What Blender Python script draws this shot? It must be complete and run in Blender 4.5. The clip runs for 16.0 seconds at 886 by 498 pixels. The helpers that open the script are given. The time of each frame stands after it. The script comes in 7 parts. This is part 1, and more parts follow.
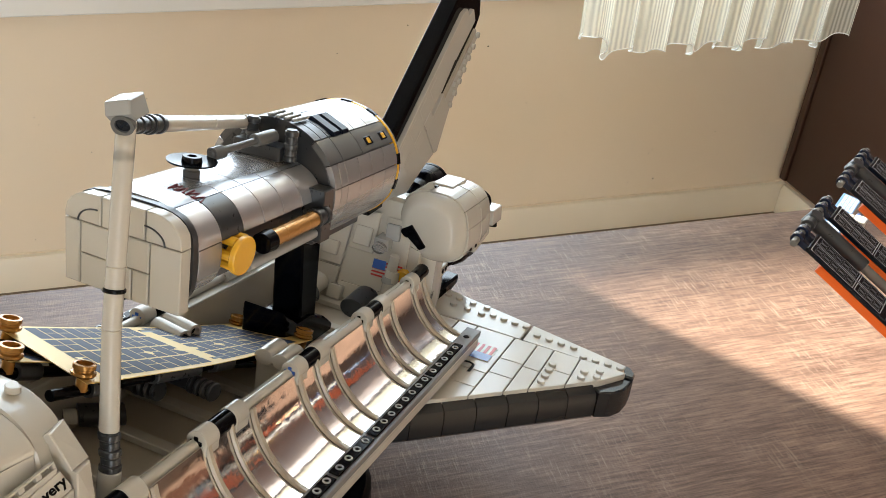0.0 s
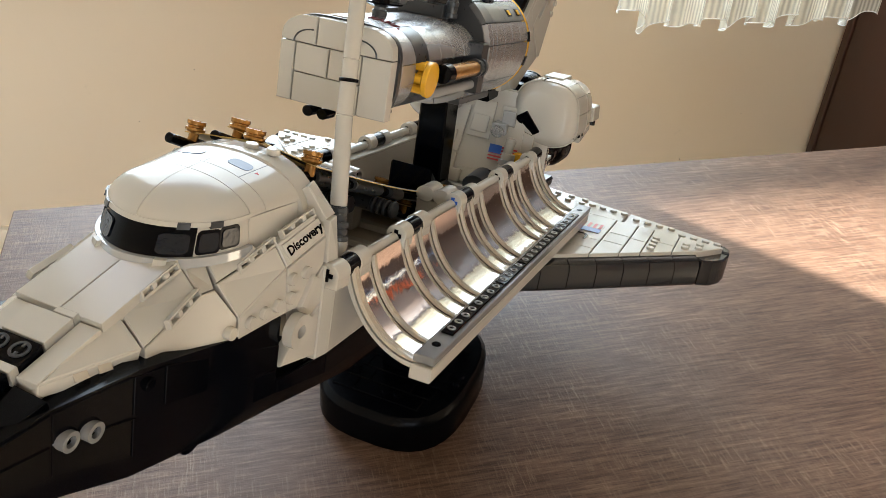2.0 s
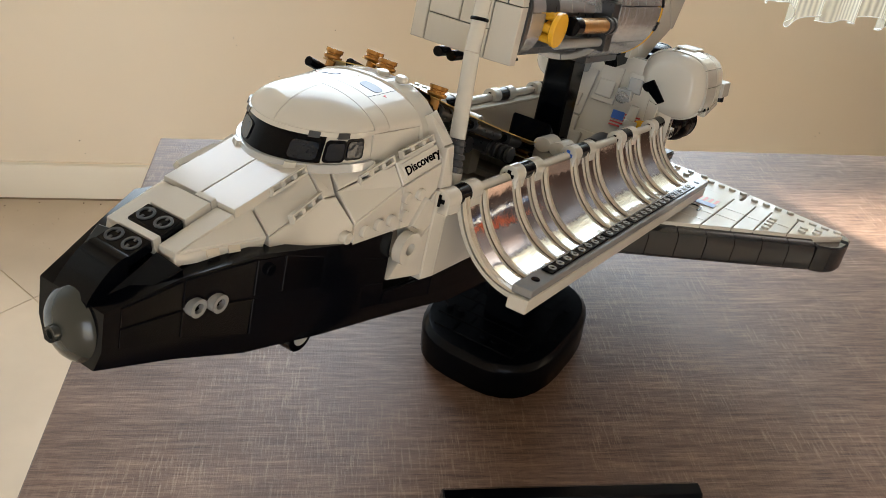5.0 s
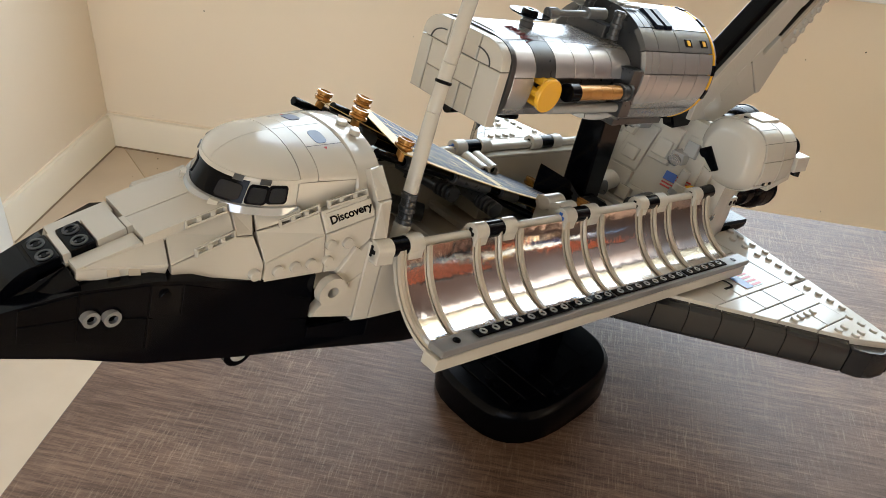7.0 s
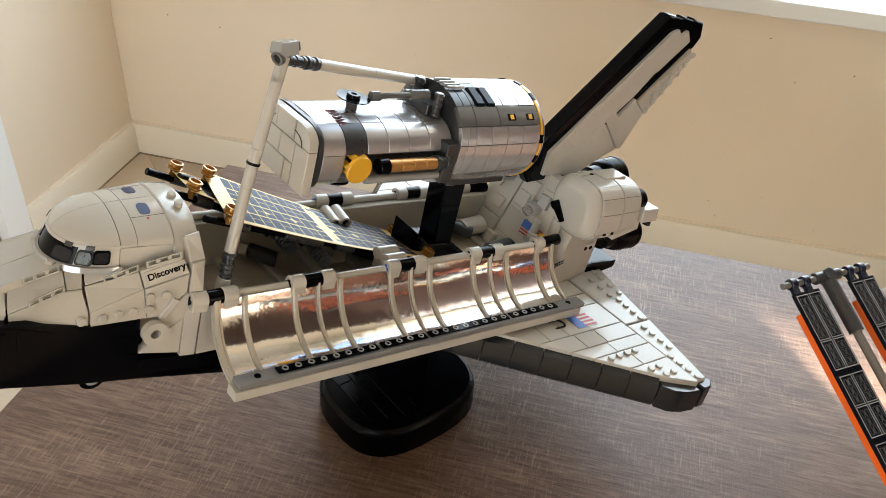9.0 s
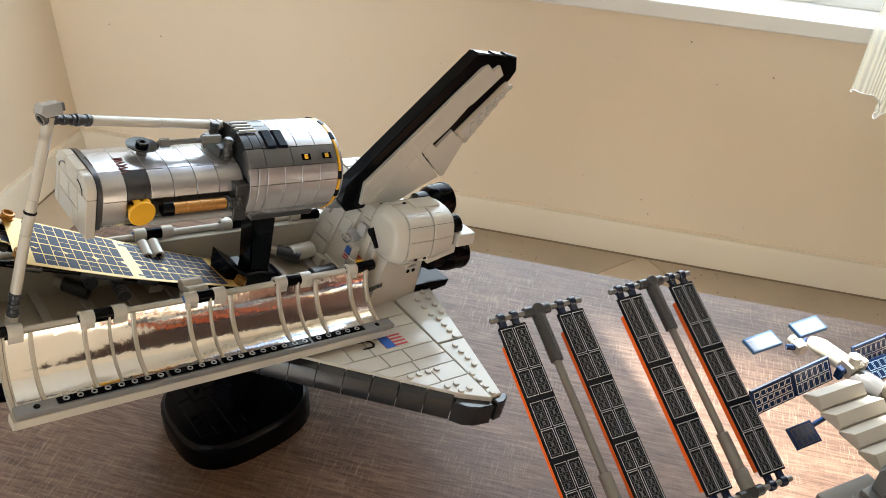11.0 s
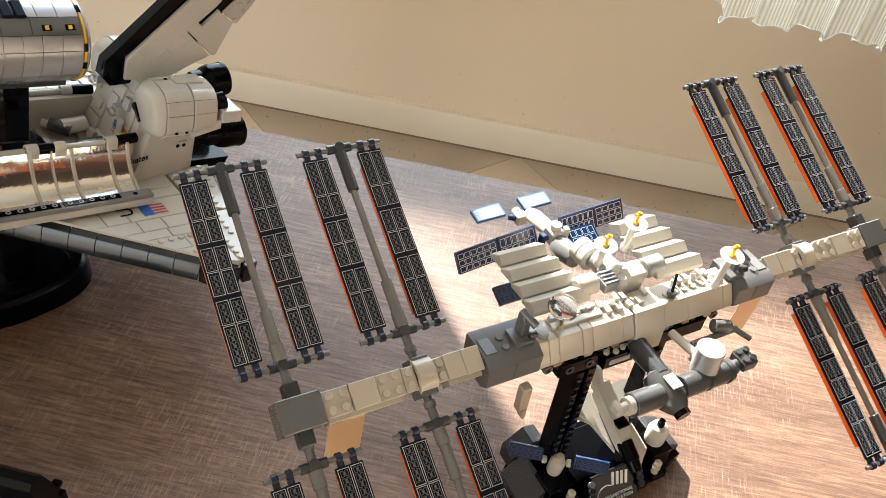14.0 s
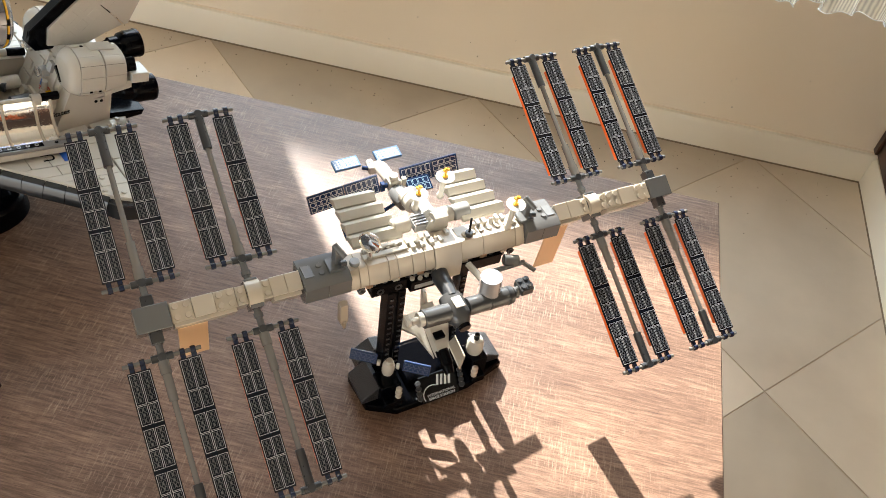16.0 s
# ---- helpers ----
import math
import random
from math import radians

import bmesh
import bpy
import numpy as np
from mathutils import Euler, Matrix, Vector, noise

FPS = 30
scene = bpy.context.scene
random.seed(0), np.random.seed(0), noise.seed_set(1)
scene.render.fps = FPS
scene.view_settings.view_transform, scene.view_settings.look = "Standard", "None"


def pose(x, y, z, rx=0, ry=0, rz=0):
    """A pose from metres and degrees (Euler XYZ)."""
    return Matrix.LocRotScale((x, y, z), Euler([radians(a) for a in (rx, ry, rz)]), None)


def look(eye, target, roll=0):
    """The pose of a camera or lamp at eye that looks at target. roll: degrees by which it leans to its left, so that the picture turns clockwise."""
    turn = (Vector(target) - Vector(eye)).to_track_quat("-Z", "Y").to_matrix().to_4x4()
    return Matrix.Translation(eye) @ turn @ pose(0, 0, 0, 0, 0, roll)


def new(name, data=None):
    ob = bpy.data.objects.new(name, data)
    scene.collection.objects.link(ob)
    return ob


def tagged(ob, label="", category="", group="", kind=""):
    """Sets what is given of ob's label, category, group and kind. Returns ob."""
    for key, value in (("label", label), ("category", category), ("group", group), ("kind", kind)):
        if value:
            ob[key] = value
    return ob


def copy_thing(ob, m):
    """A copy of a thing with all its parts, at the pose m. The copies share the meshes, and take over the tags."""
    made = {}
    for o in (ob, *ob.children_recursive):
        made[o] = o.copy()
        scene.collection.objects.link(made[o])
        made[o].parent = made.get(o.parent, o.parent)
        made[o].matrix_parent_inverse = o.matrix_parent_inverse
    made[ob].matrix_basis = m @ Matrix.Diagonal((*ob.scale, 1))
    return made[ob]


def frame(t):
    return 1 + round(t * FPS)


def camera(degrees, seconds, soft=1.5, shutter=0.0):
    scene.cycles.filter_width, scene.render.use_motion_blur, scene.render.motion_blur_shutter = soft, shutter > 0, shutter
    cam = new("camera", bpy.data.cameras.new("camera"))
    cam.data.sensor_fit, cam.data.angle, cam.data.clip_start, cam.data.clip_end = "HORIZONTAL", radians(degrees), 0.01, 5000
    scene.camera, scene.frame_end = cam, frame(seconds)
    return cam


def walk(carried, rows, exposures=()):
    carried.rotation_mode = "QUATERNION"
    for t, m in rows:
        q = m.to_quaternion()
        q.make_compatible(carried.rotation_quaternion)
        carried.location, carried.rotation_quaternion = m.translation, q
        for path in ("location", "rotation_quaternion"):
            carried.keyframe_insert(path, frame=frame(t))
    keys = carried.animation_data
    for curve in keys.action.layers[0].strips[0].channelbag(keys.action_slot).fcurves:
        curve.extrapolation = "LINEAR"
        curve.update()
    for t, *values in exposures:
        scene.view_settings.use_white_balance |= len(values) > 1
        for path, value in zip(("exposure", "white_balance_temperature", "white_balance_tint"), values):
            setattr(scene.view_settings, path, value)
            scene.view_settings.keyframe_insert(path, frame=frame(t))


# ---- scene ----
cam = camera(55.2, 16.0, soft=0.5)
PATH = [
    (0, (0.184, 0.097, 0.435), (0.673, 1.686, -0.678), 3.6),
    (0.5, (0.163, 0.089, 0.416), (0.655, 1.681, -0.691), 3.7),
    (1, (0.144, 0.069, 0.4), (0.643, 1.665, -0.696), 3.8),
    (1.5, (0.119, 0.048, 0.388), (0.617, 1.651, -0.699), 3.8),
    (2, (0.095, 0.034, 0.388), (0.58, 1.635, -0.708), 4.0),
    (2.5, (0.076, 0.023, 0.383), (0.55, 1.622, -0.721), 4.2),
    (3, (0.061, 0.012, 0.38), (0.497, 1.615, -0.733), 3.9),
    (3.5, (0.057, 0.008, 0.381), (0.471, 1.612, -0.739), 3.8),
    (3.7, (0.056, 0.006, 0.38), (0.459, 1.611, -0.743), 3.8),
    (5.8, (0.132, 0.02, 0.383), (0.155, 1.647, -0.78), 5.2),
    (6, (0.141, 0.028, 0.386), (0.104, 1.652, -0.78), 5.0),
    (6.5, (0.173, 0.032, 0.395), (-0.031, 1.635, -0.783), 4.8),
    (7, (0.198, 0.018, 0.414), (-0.029, 1.616, -0.767), 4.9),
    (7.5, (0.224, 0.001, 0.438), (-0.038, 1.593, -0.744), 4.4),
    (8, (0.27, -0.004, 0.454), (-0.064, 1.571, -0.733), 3.5),
    (8.5, (0.298, 0.0, 0.474), (-0.042, 1.573, -0.713), 3.8),
    (8.7, (0.308, 0.001, 0.48), (-0.033, 1.573, -0.709), 3.8),
    (10.8, (0.433, 0.011, 0.54), (0.106, 1.567, -0.673), 3.3),
    (11, (0.452, 0.015, 0.542), (0.129, 1.575, -0.668), 3.2),
    (11.5, (0.494, 0.014, 0.544), (0.176, 1.574, -0.667), 2.9),
    (12, (0.528, 0.014, 0.555), (0.219, 1.574, -0.658), 2.9),
    (12.5, (0.552, 0.015, 0.567), (0.281, 1.58, -0.649), 2.9),
    (13, (0.56, 0.018, 0.557), (0.433, 1.595, -0.667), 5.3),
    (13.5, (0.569, 0.007, 0.546), (0.469, 1.533, -0.743), 5.9),
    (14, (0.603, -0.008, 0.564), (0.468, 1.447, -0.801), 8.1),
    (14.5, (0.659, -0.036, 0.6), (0.492, 1.352, -0.83), 8.7),
    (15, (0.679, -0.062, 0.644), (0.522, 1.314, -0.798), 9.1),
    (15.5, (0.711, -0.074, 0.674), (0.565, 1.298, -0.774), 9.3),
    (16, (0.742, -0.078, 0.689), (0.626, 1.26, -0.794), 9.4),
]
walk(cam, [(t, look(eye, target, roll)) for t, eye, target, roll in PATH])

# ---- light ----
SUN_AZ, SUN_EL = radians(-35.5), radians(32.0)   # the way towards the sun, from the y axis to the left, and its height
world = bpy.data.worlds.new("world")
scene.world = world
world.use_nodes = True
nt = world.node_tree
sky = nt.nodes.new("ShaderNodeTexSky")
sky.sky_type, sky.sun_disc = "NISHITA", False
sky.sun_elevation, sky.sun_rotation = SUN_EL, SUN_AZ
nt.nodes["Background"].inputs["Strength"].default_value = 0.09
nt.links.new(sky.outputs[0], nt.nodes["Background"].inputs["Color"])
sun = new("sun", bpy.data.lights.new("sun", "SUN"))
sun.data.energy, sun.data.angle, sun.data.color = 5.0, radians(0.5), (1.0, 0.95, 0.87)
toward = Vector((math.sin(SUN_AZ) * math.cos(SUN_EL), math.cos(SUN_AZ) * math.cos(SUN_EL), math.sin(SUN_EL)))
sun.matrix_world = look(toward * 6, (0, 0, 0))


def area_lamp(name, eye, target, w, h, watts, color):
    lamp = new(name, bpy.data.lights.new(name, "AREA"))
    lamp.data.shape, lamp.data.size, lamp.data.size_y = "RECTANGLE", w, h
    lamp.data.energy, lamp.data.color = watts, color
    lamp.matrix_world = look(eye, target)
    return lamp


# skylight in the window's opening, and an added fill lamp behind the camera
area_lamp("window_light", (0.50, 1.90, 0.66), (0.50, 0.0, 0.1), 1.8, 1.4, 9.2, (0.77, 0.90, 1.0))
area_lamp("doorway_light", (-0.24, -2.55, 0.36), (-0.24, 0.0, 0.36), 1.3, 2.1, 4.5, (1.0, 0.92, 0.86))
scene.view_settings.exposure = 2.47

# ---- materials ----


def rgb(c):
    return (*c, 1.0)


def material(name, color, rough=0.5, metal=0.0, vary=0.06, scale=40.0, bump=0.0, bump_scale=300.0, coat=0.0, trans=0.0, second=None, coords="Object", spec=0.5, rvary=0.02):
    m = bpy.data.materials.new(name)
    m.use_nodes = True
    t = m.node_tree
    b = t.nodes["Principled BSDF"]
    b.inputs["Metallic"].default_value = metal
    b.inputs["Coat Weight"].default_value = coat
    b.inputs["Specular IOR Level"].default_value = spec
    b.inputs["Transmission Weight"].default_value = trans
    tc = t.nodes.new("ShaderNodeTexCoord")
    n = t.nodes.new("ShaderNodeTexNoise")
    n.inputs["Scale"].default_value, n.inputs["Detail"].default_value = scale, 5
    t.links.new(tc.outputs[coords], n.inputs["Vector"])
    mix = t.nodes.new("ShaderNodeMix")
    mix.data_type = "RGBA"
    nv = vary if scale < 10 else vary * 0.25
    lo = [max(0.0, v * (1 - nv)) for v in color]
    hi = [min(1.0, v * (1 + nv)) for v in (second or color)]
    mix.inputs[6].default_value, mix.inputs[7].default_value = rgb(lo), rgb(hi)
    t.links.new(n.outputs["Fac"], mix.inputs[0])
    oi = t.nodes.new("ShaderNodeObjectInfo")
    hsv = t.nodes.new("ShaderNodeHueSaturation")
    mr = t.nodes.new("ShaderNodeMapRange")
    mr.inputs[3].default_value, mr.inputs[4].default_value = 1 - vary, 1 + vary
    t.links.new(oi.outputs["Random"], mr.inputs[0])
    t.links.new(mr.outputs[0], hsv.inputs["Value"])
    t.links.new(mix.outputs[2], hsv.inputs["Color"])
    t.links.new(hsv.outputs[0], b.inputs["Base Color"])
    n2 = t.nodes.new("ShaderNodeTexNoise")
    n2.inputs["Scale"].default_value, n2.inputs["Detail"].default_value = bump_scale, 4
    t.links.new(tc.outputs[coords], n2.inputs["Vector"])
    rr = t.nodes.new("ShaderNodeMapRange")
    rr.inputs[3].default_value, rr.inputs[4].default_value = max(0.02, rough - rvary), min(1.0, rough + rvary)
    t.links.new(n2.outputs["Fac"], rr.inputs[0])
    t.links.new(rr.outputs[0], b.inputs["Roughness"])
    if bump:
        bp = t.nodes.new("ShaderNodeBump")
        bp.inputs["Strength"].default_value, bp.inputs["Distance"].default_value = bump, 0.002
        t.links.new(n2.outputs["Fac"], bp.inputs["Height"])
        t.links.new(bp.outputs[0], b.inputs["Normal"])
    return m


WHITE = material("white_plastic", (0.50, 0.475, 0.42), 0.12, vary=0.03, scale=30, spec=0.36)
CREAM = material("tan_white_plastic", (0.47, 0.415, 0.335), 0.16, vary=0.04, scale=30)
BLACK = material("black_plastic", (0.0013, 0.0016, 0.0026), 0.13, vary=0.2, scale=60, spec=0.11)
DGREY = material("dark_grey_plastic", (0.030, 0.032, 0.035), 0.28, vary=0.06)
LGREY = material("light_grey_plastic", (0.33, 0.335, 0.33), 0.2, vary=0.04)
MGREY = material("mid_grey_plastic", (0.115, 0.117, 0.118), 0.2, vary=0.02)
SILVER = material("silver_lacquer", (0.50, 0.505, 0.52), 0.27, metal=0.68, vary=0.02, scale=25, rvary=0.0)
FOIL = material("mirror_foil", (0.80, 0.79, 0.77), 0.10, metal=1.0, vary=0.03, bump=0.34, bump_scale=30, rvary=0.02)
CHROME = material("chrome", (0.8, 0.8, 0.8), 0.08, metal=1.0, vary=0.02)
YELLOW = material("yellow_plastic", (0.78, 0.42, 0.03), 0.25, vary=0.05)
PGOLD = material("pearl_gold_plastic", (0.42, 0.20, 0.045), 0.25, metal=0.55, vary=0.06)
BRONZE = material("bronze_plastic", (0.50, 0.25, 0.07), 0.25, metal=0.5, vary=0.06)
BLUE = material("blue_plastic", (0.02, 0.10, 0.42), 0.3)
RED = material("red_print", (0.45, 0.03, 0.03), 0.35)
NAVY = material("navy_print", (0.012, 0.035, 0.11), 0.3)
ORANGE = material("orange_plastic", (0.80, 0.13, 0.012), 0.35)
SOLARBLUE = material("blue_print", (0.016, 0.028, 0.065), 0.5, spec=0.2)
SKYBLUE = material("pale_cell_print", (0.30, 0.47, 0.66), 0.25)
GOLDPRINT = material("gold_print", (0.62, 0.43, 0.13), 0.35, metal=0.2)
WINDOW = material("smoked_window", (0.004, 0.007, 0.014), 0.03, vary=0.1, bump=0.15, bump_scale=160, spec=0.42)
STANDBLACK = material("satin_black_plastic", (0.0016, 0.0019, 0.0028), 0.24, vary=0.2, scale=60, spec=0.09)
INKBLUE = material("ink_blue_plastic", (0.003, 0.006, 0.014), 0.3, vary=0.1, spec=0.12)
CRYSTAL = material("clear_rim_plastic", (0.36, 0.37, 0.38), 0.08, metal=0.35, vary=0.3, scale=160)
CLEAR = material("clear_plastic", (0.9, 0.9, 0.9), 0.05, trans=0.85, vary=0.01)
SMOKE = material("grey_nose_plastic", (0.030, 0.032, 0.028), 0.14, vary=0.05, spec=0.4)
PEACH = material("tan_tile", (0.74, 0.50, 0.29), 0.4, vary=0.03)
WALL = material("cream_wall_paint", (0.83, 0.71, 0.555), 0.62, vary=0.04, scale=2.2, bump=0.12, bump_scale=24, coords="Object")
SKIRT = material("cream_gloss_paint", (0.83, 0.75, 0.61), 0.42, vary=0.05, scale=4, bump=0.1, bump_scale=30)
CEIL = material("ceiling_paint", (0.80, 0.76, 0.68), 0.7, vary=0.03, scale=3)
TILE = material("stone_tile", (0.46, 0.355, 0.25), 0.42, vary=0.20, scale=5, second=(0.52, 0.42, 0.305), bump=0.12, bump_scale=40)
GROUT = material("sandy_grout", (0.40, 0.30, 0.19), 0.8, vary=0.3, scale=9)
DARKWOOD = material("dark_brown_laminate", (0.046, 0.018, 0.010), 0.35, vary=0.15, scale=6)
SASH = material("white_window_paint", (0.82, 0.82, 0.80), 0.4, vary=0.02)
JOINT = material("dirty_joint", (0.20, 0.145, 0.09), 0.8, vary=0.2, scale=9)
SPECK = material("brown_speck", (0.06, 0.04, 0.025), 0.8)
OUTSIDE = material("outside_plaster", (0.55, 0.52, 0.48), 0.8, vary=0.1, scale=3)


def wood_material():
    m = bpy.data.materials.new("walnut_laminate")
    m.use_nodes = True
    t = m.node_tree
    b = t.nodes["Principled BSDF"]
    tc = t.nodes.new("ShaderNodeTexCoord")

    def noise_at(sx, sy, scale, detail, rough=0.6):
        mp = t.nodes.new("ShaderNodeMapping")
        mp.inputs["Scale"].default_value = (sx, sy, 1)
        t.links.new(tc.outputs["Object"], mp.inputs["Vector"])
        n = t.nodes.new("ShaderNodeTexNoise")
        n.inputs["Scale"].default_value, n.inputs["Detail"].default_value, n.inputs["Roughness"].default_value = scale, detail, rough
        t.links.new(mp.outputs[0], n.inputs["Vector"])
        return n.outputs["Fac"]

    def ramp(fac, stops):
        r = t.nodes.new("ShaderNodeValToRGB")
        r.color_ramp.elements[0].position, r.color_ramp.elements[0].color = stops[0][0], rgb(stops[0][1])
        r.color_ramp.elements[1].position, r.color_ramp.elements[1].color = stops[-1][0], rgb(stops[-1][1])
        for p, c in stops[1:-1]:
            r.color_ramp.elements.new(p).color = rgb(c)
        t.links.new(fac, r.inputs[0])
        return r.outputs[0]

    grain = noise_at(7, 95, 4.0, 9, 0.72)
    patch = noise_at(2.0, 9.0, 2.2, 4)
    saw = noise_at(240, 20, 3.0, 5, 0.7)
    pore = noise_at(22, 420, 4.0, 4, 0.7)
    c1 = ramp(grain, [(0.30, (0.080, 0.044, 0.029)), (0.50, (0.190, 0.114, 0.077)), (0.72, (0.345, 0.228, 0.158))])
    c2 = ramp(patch, [(0.35, (0.63, 0.60, 0.59)), (0.65, (1.0, 1.0, 1.0))])
    mul = t.nodes.new("ShaderNodeMix")
    mul.data_type, mul.blend_type = "RGBA", "MULTIPLY"
    mul.inputs[0].default_value = 1.0
    t.links.new(c1, mul.inputs[6])
    t.links.new(c2, mul.inputs[7])
    sawm = ramp(saw, [(0.52, (0, 0, 0)), (0.68, (1, 1, 1))])
    pm = ramp(noise_at(1, 1, 9, 3), [(0.44, (0.03, 0.03, 0.03)), (0.62, (0.62, 0.62, 0.62))])
    mm = t.nodes.new("ShaderNodeMath")
    mm.operation = "MULTIPLY"
    t.links.new(sawm, mm.inputs[0])
    t.links.new(pm, mm.inputs[1])
    light = t.nodes.new("ShaderNodeMix")
    light.data_type = "RGBA"
    light.inputs[7].default_value = (0.41, 0.305, 0.22, 1)
    t.links.new(mm.outputs[0], light.inputs[0])
    t.links.new(mul.outputs[2], light.inputs[6])
    dark = t.nodes.new("ShaderNodeMix")
    dark.data_type, dark.blend_type = "RGBA", "MULTIPLY"
    dark.inputs[0].default_value = 1.0
    t.links.new(light.outputs[2], dark.inputs[6])
    t.links.new(ramp(pore, [(0.33, (0.55, 0.50, 0.48)), (0.46, (1.0, 1.0, 1.0))]), dark.inputs[7])
    t.links.new(dark.outputs[2], b.inputs["Base Color"])
    b.inputs["Roughness"].default_value = 0.44
    b.inputs["Specular IOR Level"].default_value = 0.40
    bp = t.nodes.new("ShaderNodeBump")
    bp.inputs["Strength"].default_value, bp.inputs["Distance"].default_value = 0.35, 0.0006
    add = t.nodes.new("ShaderNodeMath")
    add.operation = "ADD"
    t.links.new(grain, add.inputs[0])
    t.links.new(saw, add.inputs[1])
    t.links.new(add.outputs[0], bp.inputs["Height"])
    t.links.new(bp.outputs[0], b.inputs["Normal"])
    return m


WOOD = wood_material()


def lace_material():
    m = bpy.data.materials.new("sheer_curtain")
    m.use_nodes = True
    t = m.node_tree
    out = t.nodes["Material Output"]
    b = t.nodes["Principled BSDF"]
    b.inputs["Base Color"].default_value = (0.76, 0.72, 0.60, 1)
    b.inputs["Roughness"].default_value = 0.8
    tr = t.nodes.new("ShaderNodeBsdfTranslucent")
    tr.inputs["Color"].default_value = (0.68, 0.63, 0.51, 1)
    mx = t.nodes.new("ShaderNodeMixShader")
    mx.inputs[0].default_value = 0.5
    t.links.new(b.outputs[0], mx.inputs[1])
    t.links.new(tr.outputs[0], mx.inputs[2])
    tp = t.nodes.new("ShaderNodeBsdfTransparent")
    mx2 = t.nodes.new("ShaderNodeMixShader")
    tc = t.nodes.new("ShaderNodeTexCoord")
    w = t.nodes.new("ShaderNodeTexWave")
    w.inputs["Scale"].default_value, w.inputs["Distortion"].default_value = 55, 1.0
    t.links.new(tc.outputs["Object"], w.inputs["Vector"])
    r = t.nodes.new("ShaderNodeMapRange")
    r.inputs[3].default_value, r.inputs[4].default_value = 0.15, 0.55
    t.links.new(w.outputs["Fac"], r.inputs[0])
    t.links.new(r.outputs[0], mx2.inputs[0])
    t.links.new(mx.outputs[0], mx2.inputs[1])
    t.links.new(tp.outputs[0], mx2.inputs[2])
    t.links.new(mx2.outputs[0], out.inputs["Surface"])
    return m


LACE = lace_material()

# ---- mesh tools ----


def mesh_of(name, bm, mat, smooth=35):
    bmesh.ops.recalc_face_normals(bm, faces=bm.faces)
    me = bpy.data.meshes.new(name)
    bm.to_mesh(me)
    bm.free()
    for one in mat if isinstance(mat, (list, tuple)) else [mat]:
        me.materials.append(one)
    if smooth:
        me.shade_smooth()
        me.set_sharp_from_angle(angle=radians(smooth))
    return me


def part(name, bm, mat, parent=None, label="", m=None, smooth=35):
    ob = new(name, mesh_of(name, bm, mat, smooth))
    if parent:
        ob.parent = parent
    if m is not None:
        ob.matrix_basis = m
    return tagged(ob, label)


def thing(name, m, label, category, group=""):
    return tagged_at(new(name), m, label, category, group)


def tagged_at(ob, m, label, category, group):
    ob.matrix_basis = m
    return tagged(ob, label, category, group)


def box(bm, x0, x1, y0, y1, z0, z1, b=0.0004, m=None, mi=0):
    """A box with chamfered edges."""
    b = min(b, (x1 - x0) * 0.45, (y1 - y0) * 0.45, (z1 - z0) * 0.45)
    vs = {}
    for sx in (0, 1):
        for sy in (0, 1):
            for sz in (0, 1):
                c = ((x0, x1)[sx], (y0, y1)[sy], (z0, z1)[sz])
                d = (b, -b)[sx], (b, -b)[sy], (b, -b)[sz]
                for k in range(3):
                    p = Vector([c[i] + (0 if i == k else d[i]) for i in range(3)])
                    vs[sx, sy, sz, k] = bm.verts.new(m @ p if m else p)
    F = []
    for k in range(3):
        i, j = [a for a in range(3) if a != k]
        for s in (0, 1):
            q = []
            for u, v in ((0, 0), (1, 0), (1, 1), (0, 1)):
                key = [0, 0, 0]
                key[k], key[i], key[j] = s, u, v
                q.append(vs[(*key, k)])
            F.append(q)
    for k in range(3):
        i, j = [a for a in range(3) if a != k]
        for u in (0, 1):
            for v in (0, 1):
                a, c = [0, 0, 0], [0, 0, 0]
                a[i] = c[i] = u
                a[j] = c[j] = v
                a[k], c[k] = 0, 1
                F.append([vs[(*a, i)], vs[(*c, i)], vs[(*c, j)], vs[(*a, j)]])
    for sx in (0, 1):
        for sy in (0, 1):
            for sz in (0, 1):
                F.append([vs[sx, sy, sz, k] for k in range(3)])
    for q in F:
        bm.faces.new(q).material_index = mi
    return bm


def basis(d):
    d = Vector(d).normalized()
    u = d.cross(Vector((0, 0, 1)) if abs(d.z) < 0.9 else Vector((1, 0, 0))).normalized()
    return u, d.cross(u), d


def lathe(bm, p0, d, prof, n=20, mi=0, arc=None):
    """A turned body: prof is (radius, height along d from p0)."""
    u, v, w = basis(d)
    p0 = Vector(p0)
    rings = []
    for r, h in prof:
        if r < 1e-6:
            rings.append([bm.verts.new(p0 + w * h)])
        else:
            rings.append([bm.verts.new(p0 + w * h + (u * math.cos(2 * math.pi * i / n) + v * math.sin(2 * math.pi * i / n)) * r) for i in range(n)])
    for a, b in zip(rings, rings[1:]):
        for i in range(n):
            j = (i + 1) % n
            if len(a) == 1 and len(b) == 1:
                continue
            if len(a) == 1:
                f = bm.faces.new((a[0], b[i], b[j]))
            elif len(b) == 1:
                f = bm.faces.new((a[i], a[j], b[0]))
            else:
                f = bm.faces.new((a[i], a[j], b[j], b[i]))
            f.material_index = mi
    for ring in (rings[0], rings[-1]):
        if len(ring) > 2:
            bm.faces.new(ring).material_index = mi
    return bm


